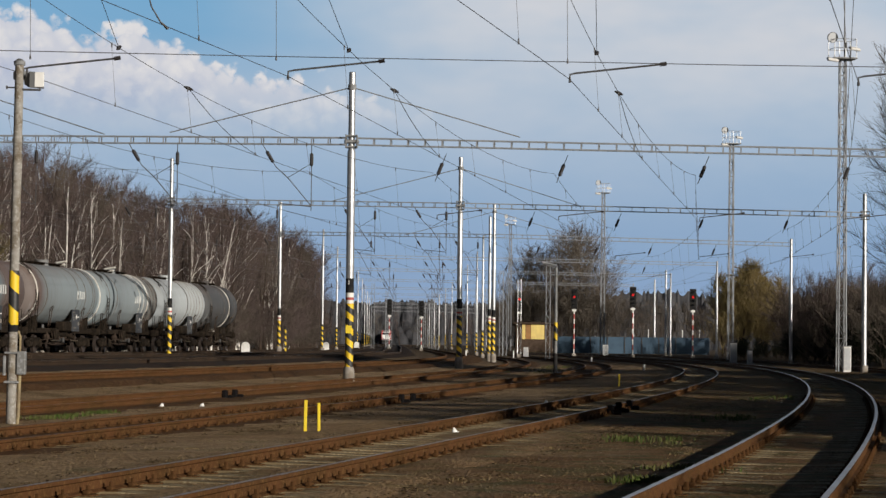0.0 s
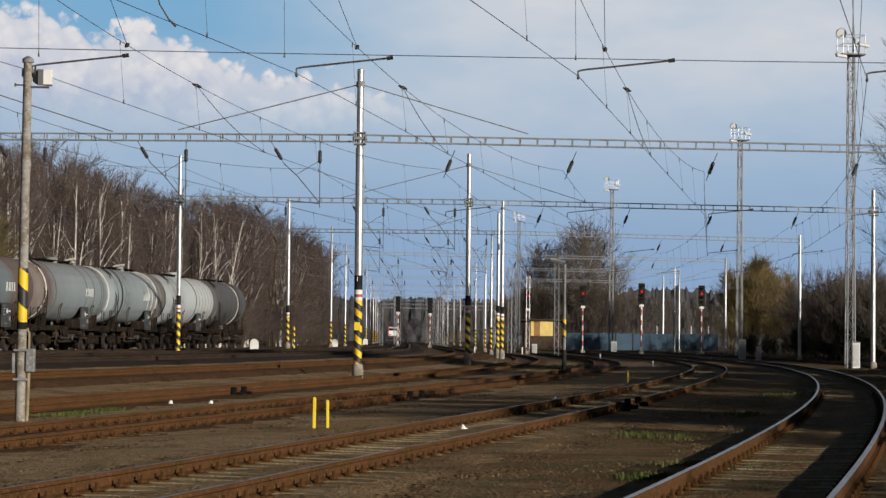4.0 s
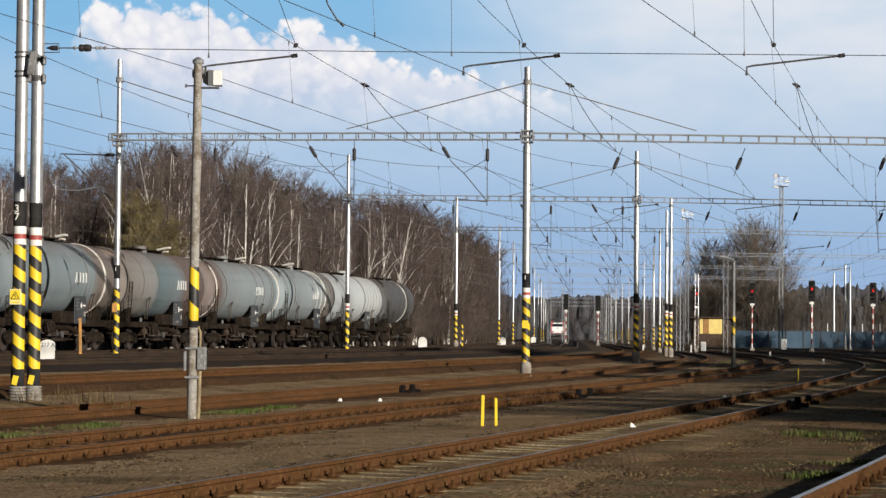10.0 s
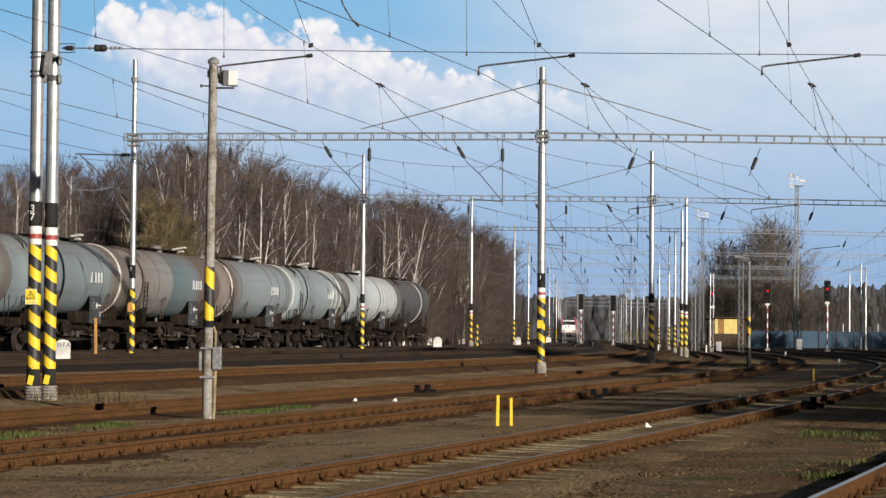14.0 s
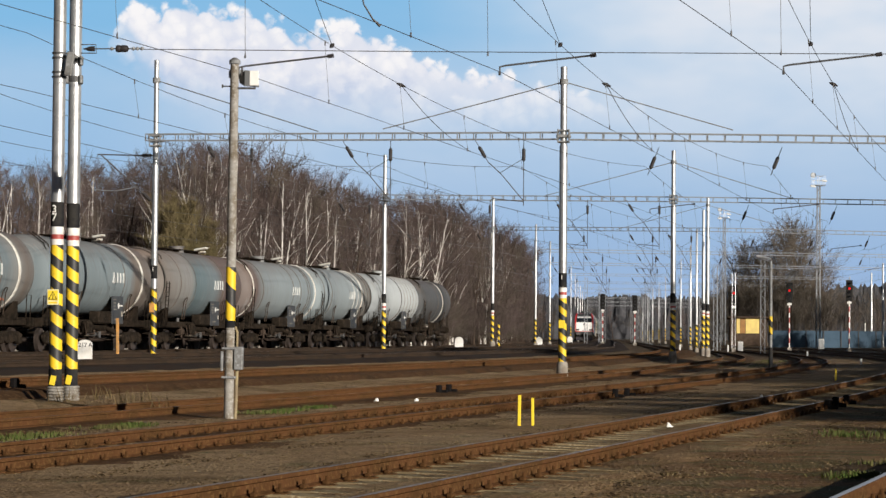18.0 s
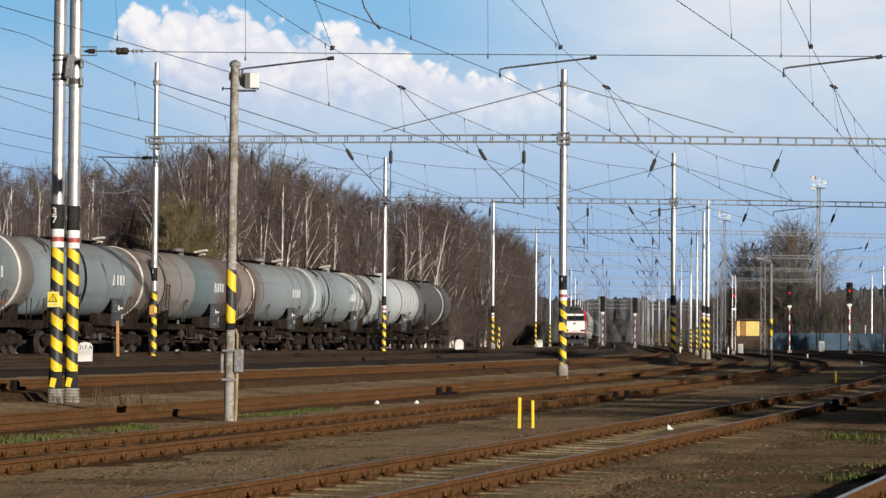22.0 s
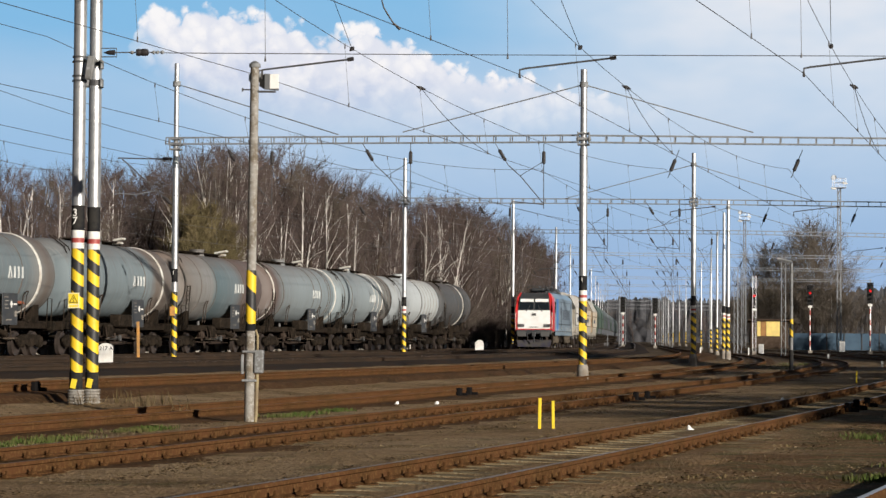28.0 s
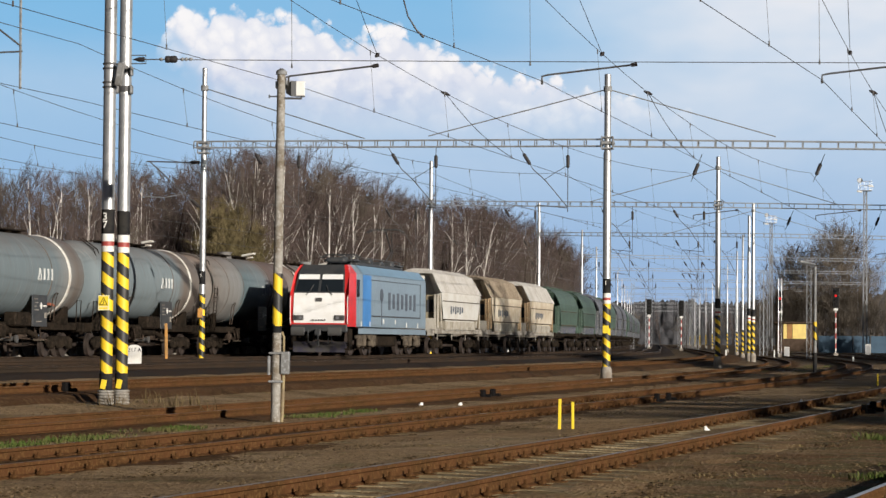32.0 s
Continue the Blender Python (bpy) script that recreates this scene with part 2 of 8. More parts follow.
def tank_material(name, zones, drip=0.4, rust=0.35):
    """Painted tank shell: zones of old and newer paint along the wagon, grime running down, rust along seams and fittings."""
    m = bpy.data.materials.new(name)
    m.use_nodes = True
    n = Net(m.node_tree)
    at = n.add("ShaderNodeTexCoord").outputs["Object"]
    split = n.add("ShaderNodeSeparateXYZ", Vector=at)
    along_ = n.math("ADD", split.outputs[1], n.math("MULTIPLY", n.math("SUBTRACT", n.noise(at, 1.1, 4.0, 0.6), 0.5), 0.9))
    ramp = n.add("ShaderNodeValToRGB", Fac=n.math("DIVIDE", along_, 14.0))
    while len(ramp.color_ramp.elements) < len(zones):
        ramp.color_ramp.elements.new(0.5)
    for element, (place, tone) in zip(ramp.color_ramp.elements, zones):
        element.position, element.color = place / 14.0, (*tone, 1)
    col = ramp.outputs[0]
    runs = n.add("ShaderNodeMapping", Vector=at, Scale=(0.7, 2.2, 0.30)).outputs[0]
    col = n.mix(n.math("MULTIPLY", n.step(n.noise(runs, 1.5, 6.0, 0.7), 0.46, 0.74), drip), col, (0.115, 0.092, 0.080))
    # narrow pale and dark runs round the barrel
    rings = n.add("ShaderNodeMapping", Vector=at, Scale=(0.35, 6.0, 0.35)).outputs[0]
    col = n.mix(n.math("MULTIPLY", n.step(n.noise(rings, 1.0, 5.0, 0.7), 0.54, 0.70), 0.45), col, (0.30, 0.31, 0.31))
    rings = n.add("ShaderNodeMapping", Vector=at, Scale=(0.30, 4.2, 0.30), Location=(7.0, 3.0, 1.0)).outputs[0]
    col = n.mix(n.math("MULTIPLY", n.step(n.noise(rings, 1.0, 5.0, 0.7), 0.56, 0.70), 0.50), col, (0.120, 0.090, 0.075))
    # wide soft weathering along the crown
    crown = n.step(n.math("ADD", split.outputs[2], n.math("MULTIPLY", n.noise(at, 0.8, 4.0, 0.6), 1.4)), 4.3, 5.4)
    col = n.mix(n.math("MULTIPLY", crown, rust), col, (0.175, 0.120, 0.095))
    col = n.mix(n.math("MULTIPLY", n.step(n.noise(at, 5.0, 4.0, 0.7), 0.62, 0.78), 0.45), col, (0.20, 0.13, 0.09))
    shader = n.add("ShaderNodeBsdfPrincipled", Roughness=0.62)
    shader.inputs["Specular IOR Level"].default_value = 0.3
    n.set(shader.inputs["Base Color"], col)
    out = n.add("ShaderNodeOutputMaterial")
    m.node_tree.links.new(shader.outputs[0], out.inputs[0])
    return m


EARTH = ground_material()
BALLAST = material("brown_ballast", (0.084, 0.043, 0.0215), 0.95, second=(0.052, 0.030, 0.015), scale=0.5, third=(0.135, 0.080, 0.040), fine=9.0, bump=0.9)
BALLAST_DARK = material("dark_ballast", (0.0320, 0.0262, 0.0228), 0.95, second=(0.0420, 0.0270, 0.0200), scale=0.4, third=(0.0340, 0.0258, 0.0204), fine=9.0, bump=0.9)
RUST = material("rusty_rail_steel", (0.090, 0.040, 0.0172), 0.9, second=(0.064, 0.032, 0.013), scale=1.2, third=(0.132, 0.072, 0.029), fine=25.0, bump=0.3)
RUST_DARK = material("oil_darkened_rail_steel", (0.048, 0.032, 0.022), 0.85, second=(0.032, 0.024, 0.018), scale=1.2, fine=25.0)
RAILTOP = material("rail_running_face", (0.34, 0.32, 0.31), 0.36, 0.9, second=(0.26, 0.20, 0.17), scale=0.8)
RAILTOP_MID = material("part_worn_rail_face", (0.30, 0.24, 0.20), 0.5, 0.35, second=(0.22, 0.14, 0.09), scale=0.8)
RAILTOP_DULL = material("dull_rail_face", (0.20, 0.11, 0.06), 0.8, 0.0, second=(0.14, 0.07, 0.04), scale=0.8)
SLEEPER = material("grey_concrete_sleeper", (0.225, 0.175, 0.10), 0.9, second=(0.15, 0.105, 0.06), scale=4.0, third=(0.28, 0.23, 0.145), fine=22.0, bump=0.4, vary=0.2)
SLEEPER_WOOD = material("tarred_timber_sleeper", (0.075, 0.052, 0.036), 0.9, second=(0.13, 0.09, 0.06), scale=3.0, fine=22.0, bump=0.4, vary=0.2)
SANDY = material("sandy_infill", (0.165, 0.128, 0.070), 0.95, second=(0.100, 0.092, 0.042), scale=0.9, third=(0.23, 0.18, 0.11), fine=18.0, bump=0.4)
GALV = material("galvanised_steel", (0.56, 0.57, 0.58), 0.42, 0.72, second=(0.44, 0.445, 0.45), scale=1.0, third=(0.62, 0.62, 0.61), fine=6.0)
GALV_BEAM = material("dull_galvanised_beam", (0.3380, 0.3510, 0.3705), 0.6, 0.25, second=(0.2600, 0.2730, 0.2860), scale=1.5)
GALV_OLD = material("weathered_grey_paint", (0.235, 0.24, 0.245), 0.75, 0.1, second=(0.16, 0.157, 0.15), scale=2.5, third=(0.30, 0.305, 0.31), fine=14.0)
CONCRETE = material("weathered_concrete", (0.29, 0.275, 0.25), 0.9, second=(0.165, 0.135, 0.10), scale=2.6, third=(0.36, 0.345, 0.315), fine=18.0, bump=0.4)
FOOTING = material("pale_concrete_footing", (0.3036, 0.2772, 0.2442), 0.9, second=(0.2112, 0.1782, 0.1452), scale=3.0, fine=20.0, bump=0.3)
WIRE = material("tarnished_copper_wire", (0.070, 0.066, 0.066), 0.6, 0.4)
INSUL = material("brown_porcelain", (0.022, 0.018, 0.018), 0.65)
STRIPES = stripe_material("warning_stripes", 0.47, 0.75)
STRIPES_SMALL = stripe_material("warning_stripes_small", 0.62, 0.95)
BLOCK_BLACK = material("flat_black_block", (0.010, 0.009, 0.009), 0.95)
STEEL_DARK = material("dark_steel_rod", (0.10, 0.10, 0.105), 0.6, 0.3, second=(0.07, 0.065, 0.062), scale=2.0)
BLACKP = material("black_paint", (0.018, 0.018, 0.020), 0.86, second=(0.035, 0.033, 0.03), scale=4.0)
WHITEP = material("white_paint", (0.78, 0.77, 0.74), 0.55, second=(0.62, 0.59, 0.53), scale=5.0, amount=0.6)
REDP = material("red_paint", (0.42, 0.06, 0.05), 0.5, second=(0.32, 0.06, 0.05), scale=5.0)
YELLOWP = material("yellow_paint", (0.80, 0.59, 0.03), 0.5, second=(0.70, 0.52, 0.04), scale=6.0, amount=0.6)
PLATE = material("pale_enamel_plate", (0.78, 0.72, 0.42), 0.5, second=(0.68, 0.62, 0.38), scale=6.0)
HAZARD = material("worn_red_orange", (0.34, 0.085, 0.035), 0.7, second=(0.20, 0.09, 0.06), scale=5.0)
ORANGEP = material("faded_orange_paint", (0.55, 0.26, 0.06), 0.6, second=(0.35, 0.20, 0.08), scale=6.0)
BARK = material("brown_bark", (0.0680, 0.0480, 0.0360), 0.95, second=(0.0440, 0.0336, 0.0272), scale=2.0)
TWIG = material("brown_twigs", (0.122, 0.092, 0.083), 0.95, second=(0.082, 0.064, 0.060), scale=0.6, vary=0.25)
TWIG_GREY = material("grey_twigs", (0.128, 0.108, 0.088), 0.95, second=(0.0800, 0.0656, 0.0512), scale=0.6, vary=0.25)
# haze over the trees behind the hut is put into this twig colour
TWIG_HAZE = material("haze_paled_twigs", (0.185, 0.160, 0.135), 0.95, second=(0.130, 0.108, 0.088), scale=0.5)
BIRCH = material("white_birch_bark", (0.78, 0.74, 0.68), 0.8, second=(0.26, 0.22, 0.19), scale=3.0, amount=0.5, third=(0.75, 0.71, 0.64), fine=8.0)
WILLOW = material("willow_shoots", (0.25, 0.190, 0.085), 0.9, second=(0.18, 0.140, 0.065), scale=0.5)
OLIVE = material("budding_shrub", (0.155, 0.122, 0.066), 0.9, second=(0.110, 0.092, 0.045), scale=0.6)
TWIG_BLACK = material("near_black_twigs", (0.012, 0.016, 0.010), 0.95, second=(0.02, 0.022, 0.014), scale=0.8)
GRASS = material("young_grass", (0.062, 0.096, 0.022), 0.9, second=(0.115, 0.105, 0.042), scale=1.5, vary=0.2)
STRAW = material("dead_grass", (0.149, 0.110, 0.055), 0.9, second=(0.099, 0.072, 0.039), scale=1.5, vary=0.2)
UNDER = material("oily_running_gear", (0.0119, 0.0097, 0.0074), 0.85, second=(0.0252, 0.0186, 0.0134), scale=2.0, third=(0.0356, 0.0267, 0.0201), fine=9.0)

# ---- building blocks ----


class Shape:
    """Vertices and faces that grow into one mesh."""

    def __init__(self):
        self.v, self.f, self.mi = [], [], []
        self.mat = 0

    def face(self, ids):
        self.f.append(tuple(ids))
        self.mi.append(self.mat)

    def box(self, c, s, m=None, chamfer=0.0):
        """A box round c of size s; its long edges chamfered if asked."""
        hx, hy, hz = s[0] / 2, s[1] / 2, s[2] / 2
        k = min(chamfer, 0.45 * min(s))
        if k <= 0:
            pts = [(a * hx, b * hy, d * hz) for d in (-1, 1) for a, b in ((-1, -1), (1, -1), (1, 1), (-1, 1))]
            fs = [(3, 2, 1, 0), (4, 5, 6, 7), (0, 1, 5, 4), (1, 2, 6, 5), (2, 3, 7, 6), (3, 0, 4, 7)]
        else:
            ring = [(-hx + k, -hy), (hx - k, -hy), (hx, -hy + k), (hx, hy - k), (hx - k, hy), (-hx + k, hy), (-hx, hy - k), (-hx, -hy + k)]
            small = [(x * (hx - k) / hx, y * (hy - k) / hy) for x, y in ring]
            pts = [(x, y, z) for z, r in ((-hz, small), (-hz + k, ring), (hz - k, ring), (hz, small)) for x, y in r]
            fs = [tuple(range(7, -1, -1)), tuple(range(24, 32))]
            fs += [(j * 8 + i, j * 8 + (i + 1) % 8, j * 8 + 8 + (i + 1) % 8, j * 8 + 8 + i) for j in range(3) for i in range(8)]
        n = len(self.v)
        for p in pts:
            q = Vector(p)
            q = (m @ q if m else q) + Vector(c)
            self.v.append(tuple(q))
        for fc in fs:
            self.face([n + i for i in fc])
        return self

    def tube(self, path, radii, sides=8, caps=True):
        """A round bar along a path, with a radius for each point or one for all."""
        path = [Vector(p) for p in path]
        if not isinstance(radii, (list, tuple)):
            radii = [radii] * len(path)
        start = len(self.v)
        side = None
        for i, p in enumerate(path):
            d = (path[min(i + 1, len(path) - 1)] - path[max(i - 1, 0)]).normalized()
            if side is None:
                side = d.cross(Vector((0, 0, 1)) if abs(d.z) < 0.9 else Vector((0, 1, 0))).normalized()
            side = (side - d * side.dot(d)).normalized()
            up = side.cross(d)
            for k in range(sides):
                a = 2 * math.pi * k / sides
                self.v.append(tuple(p + radii[i] * (math.cos(a) * side + math.sin(a) * up)))
        for i in range(len(path) - 1):
            for k in range(sides):
                a, b = start + i * sides + k, start + i * sides + (k + 1) % sides
                self.face((a, b, b + sides, a + sides))
        if caps and sides > 2:
            self.face([start + k for k in range(sides - 1, -1, -1)])
            self.face([start + (len(path) - 1) * sides + k for k in range(sides)])
        return self

    def loft(self, rings, caps=True, closed=True):
        """Skins over rings of equally many points."""
        start, n = len(self.v), len(rings[0])
        for r in rings:
            self.v.extend(tuple(p) for p in r)
        for j in range(len(rings) - 1):
            for i in range(n if closed else n - 1):
                a, b = start + j * n + i, start + j * n + (i + 1) % n
                self.face((a, b, b + n, a + n))
        if caps:
            self.face([start + i for i in range(n - 1, -1, -1)])
            self.face([start + (len(rings) - 1) * n + i for i in range(n)])
        return self

    def disc(self, c, axis, r, thick, sides=20):
        a = Vector(axis).normalized() * thick / 2
        return self.tube([Vector(c) - a, Vector(c) + a], r, sides)

    def mesh(self, name, mats, smooth=False):
        me = bpy.data.meshes.new(name)
        me.from_pydata(self.v, [], self.f)
        for m in mats if isinstance(mats, (list, tuple)) else [mats]:
            me.materials.append(m)
        me.polygons.foreach_set("material_index", self.mi)
        if smooth:
            me.polygons.foreach_set("use_smooth", [True] * len(self.f))
        me.validate()
        bm = bmesh.new()
        bm.from_mesh(me)
        bmesh.ops.recalc_face_normals(bm, faces=bm.faces)
        bm.to_mesh(me)
        bm.free()
        me.update()
        if smooth:
            me.set_sharp_from_angle(angle=radians(40))
        return me


def part(name, shape, mats, parent=None, label="", smooth=False, at=None):
    """One mesh object from a shape, under its thing or part."""
    me = shape if isinstance(shape, bpy.types.Mesh) else shape.mesh(name, mats, smooth)
    ob = new(name, me)
    ob.parent = parent
    if at is not None:
        ob.matrix_basis = at
    return tagged(ob, label) if label else ob


def thing(name, m, label, category, group="", kind=""):
    ob = new(name)
    ob.empty_display_size = 0.2
    ob.matrix_basis = m
    return tagged(ob, label, category, group, kind)


def lettering(text, size, mat, parent, m, name="number"):
    """Raised characters in the built-in face, as a mesh."""
    curve = bpy.data.curves.new(name, "FONT")
    curve.body, curve.size, curve.extrude, curve.align_x, curve.align_y = text, size, 0.004, "CENTER", "CENTER"
    probe = new(name, curve)
    bpy.context.view_layer.update()
    me = bpy.data.meshes.new_from_object(probe.evaluated_get(bpy.context.evaluated_depsgraph_get()))
    bpy.data.objects.remove(probe)
    me.materials.clear()
    me.materials.append(mat)
    return part(name, me, mat, parent, at=m)


# ---- the plan: tracks ----
# Each track: where its middle lies (metres to the right) at each distance ahead, and the height of its rails.
AHEAD = (-60, -20, 0, 15, 30, 50, 67, 90, 120, 150, 185, 230, 300, 430, 700, 1300)
PLAN = {
    "siding_d": ((-6.0, 1.4, 5.0, 7.7, 10.2, 13.7, 16.6, 20.2, 23.0, 24.4, 24.4, 23.3, 21.6, 18.6, 12.5, -1.2), 0.0),
    "siding_c": ((-15.5, -6.6, -2.04, 1.42, 4.58, 8.34, 11.1, 14.2, 17.1, 18.6, 18.7, 17.6, 15.9, 12.9, 6.8, -6.9), 0.0),
    "siding_b": ((-18.0, -10.3, -6.44, -3.46, -0.54, 3.19, 6.11, 9.55, 12.87, 14.4, 14.3, 13.2, 11.5, 8.5, 2.4, -11.3), 0.0),
    "siding_a": ((-22.0, -15.1, -11.6, -9.03, -6.4, -2.92, -0.06, 3.6, 7.5, 9.7, 10.0, 8.9, 7.2, 4.2, -1.9, -15.6), -0.1),
    "siding_e": ((-28.9, -21.3, -17.4, -14.4, -11.5, -8.0, -5.2, -1.7, 2.1, 4.7, 5.5, 4.5, 2.8, -0.2, -6.3, -20.0), -0.12),
    "siding_f": ((-33.0, -26.0, -22.5, -19.7, -17.0, -13.5, -10.6, -6.9, -2.9, -0.1, 1.0, 0.2, -1.5, -4.5, -10.6, -24.3), 0.2),
    "line_g": ((-38.5, -31.8, -28.5, -25.8, -23.1, -19.5, -16.6, -12.9, -8.9, -5.8, -4.3, -4.9, -6.0, -8.6, -14.2, -28.0), 0.4),
    "main_line": ((-46.0, -38.4, -34.6, -31.8, -28.9, -25.3, -22.75, -19.50, -15.80, -12.68, -10.15, -9.27, -10.08, -12.05, -16.8, -30.9), 0.42),
    "storage_line": ((-43.5, -38.6, -36.1, -34.2, -32.3, -29.8, -27.7, -25.15, -21.9, -18.5, -15.2, -14.0, -14.2, -16.4, -22.0, -35.8), 0.42),
}


def spline(values, d):
    """A smooth curve through the plan's values at distance d."""
    k = max(0, min(len(AHEAD) - 2, next((i for i in range(len(AHEAD) - 1) if d <= AHEAD[i + 1]), len(AHEAD) - 2)))

    def slope(i):
        if i in (0, len(AHEAD) - 1):
            j = min(max(i, 1), len(AHEAD) - 1)
            return (values[j] - values[j - 1]) / (AHEAD[j] - AHEAD[j - 1])
        a, b = AHEAD[i] - AHEAD[i - 1], AHEAD[i + 1] - AHEAD[i]
        return ((values[i] - values[i - 1]) / a * b + (values[i + 1] - values[i]) / b * a) / (a + b)
    h = AHEAD[k + 1] - AHEAD[k]
    u = (d - AHEAD[k]) / h
    return ((1 + 2 * u) * (1 - u) ** 2 * values[k] + u * (1 - u) ** 2 * h * slope(k)
            + u * u * (3 - 2 * u) * values[k + 1] + u * u * (u - 1) * h * slope(k + 1))


def track_x(name, d):
    return spline(PLAN[name][0], d)


def track_head(name, d):
    """Heading in degrees to the right of straight ahead."""
    return math.degrees(math.atan2(track_x(name, d + 0.5) - track_x(name, d - 0.5), 1.0))


def smooth(a, b, v):
    u = max(0.0, min(1.0, (v - a) / (b - a)))
    return u * u * (3 - 2 * u)


def ground_z(x, d):
    """The lie of the land: level among the sidings, rising to the main lines."""
    names = ("storage_line", "main_line", "line_g", "siding_f", "siding_e", "siding_a", "siding_b", "siding_c")
    xs = [spline(PLAN[n][0], max(-60, min(1300, d))) for n in names]
    xs = [xs[0] - 6] + xs
    zs = (0.26, 0.22, 0.20, 0.17, 0.0, -0.29, -0.27, -0.16, -0.16)
    if x <= xs[0]:
        z = zs[0]
    elif x >= xs[-1]:
        z = zs[-1]
    else:
        k = next(i for i in range(len(xs) - 1) if x <= xs[i + 1])
        u = (x - xs[k]) / max(0.1, xs[k + 1] - xs[k])
        z = zs[k] + (zs[k + 1] - zs[k]) * u
    return z + (0.10 - z) * smooth(180, 420, d)


def build_ground():
    """One sheet from behind the camera to the horizon, finer near the camera."""
    s = Shape()
    ds = [-60 + 4 * i for i in range(14)] + [-4 + 1.0 * i for i in range(100)] + [96 + 3 * i for i in range(30)] + [190, 205, 220, 240, 260, 290, 330, 380, 450, 560, 700, 900, 1300, 2000, 4000]
    us = [-2500, -900, -400, -200, -120, -80, -60] + [-48 + 0.8 * i for i in range(100)] + [34, 40, 50, 70, 110, 200, 400, 900, 2500]
    for d in ds:
        shift = track_x("siding_b", min(max(d, -60), 230))
        for u in us:
            x = u + shift * (1 if abs(u) < 100 else 0.5)
            z = ground_z(x, d)
            if -45 < u < 40 and d < 200:
                z += 0.035 * noise.noise((x * 0.7, d * 0.7, 0)) + 0.02 * noise.noise((x * 2.3, d * 2.3, 4))
            s.v.append((x, d, z))
    n = len(us)
    for j in range(len(ds) - 1):
        for i in range(n - 1):
            s.face((j * n + i, j * n + i + 1, (j + 1) * n + i + 1, (j + 1) * n + i))
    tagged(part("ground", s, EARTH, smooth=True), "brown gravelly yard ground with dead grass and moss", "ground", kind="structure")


build_ground()

RAIL_PROFILE = ((-0.062, -0.149), (0.062, -0.149), (0.062, -0.138), (0.012, -0.120), (0.010, -0.048), (0.034, -0.036), (0.034, -0.004),
                (0.028, 0.0), (-0.028, 0.0), (-0.034, -0.004), (-0.034, -0.036), (-0.010, -0.048), (-0.012, -0.120), (-0.062, -0.138))


def sleeper_mesh(concrete):
    s = Shape()
    for sx in (-1, 1):
        rings = []
        for x, w, top in ((0.0, 0.135, -0.163), (0.35, 0.14, -0.160), (0.5, 0.145, -0.152), (1.0, 0.145, -0.152), (1.25, 0.135, -0.162)) if concrete else ((0.0, 0.12, -0.16), (1.25, 0.12, -0.16)):
            rings.append([(sx * x, -w - 0.02, -0.38), (sx * x, w + 0.02, -0.38), (sx * x, w, top), (sx * x, -w, top)])
        s.loft(rings)
    return s.mesh("sleeper", SLEEPER if concrete else SLEEPER_WOOD)


def fastening_mesh():
    """Base plate, two clamps and their screws on both sides of a rail foot."""
    s = Shape()
    s.box((0, 0, -0.150), (0.34, 0.16, 0.016))
    for k in (-1, 1):
        s.box((k * 0.095, 0, -0.122), (0.06, 0.10, 0.04), chamfer=0.01)
        s.tube([(k * 0.10, 0, -0.12), (k * 0.10, 0, -0.065)], 0.019, 6)
    return s.mesh("fastening", RUST)


SLEEPERS = {True: sleeper_mesh(True), False: sleeper_mesh(False)}
FASTENING = fastening_mesh()


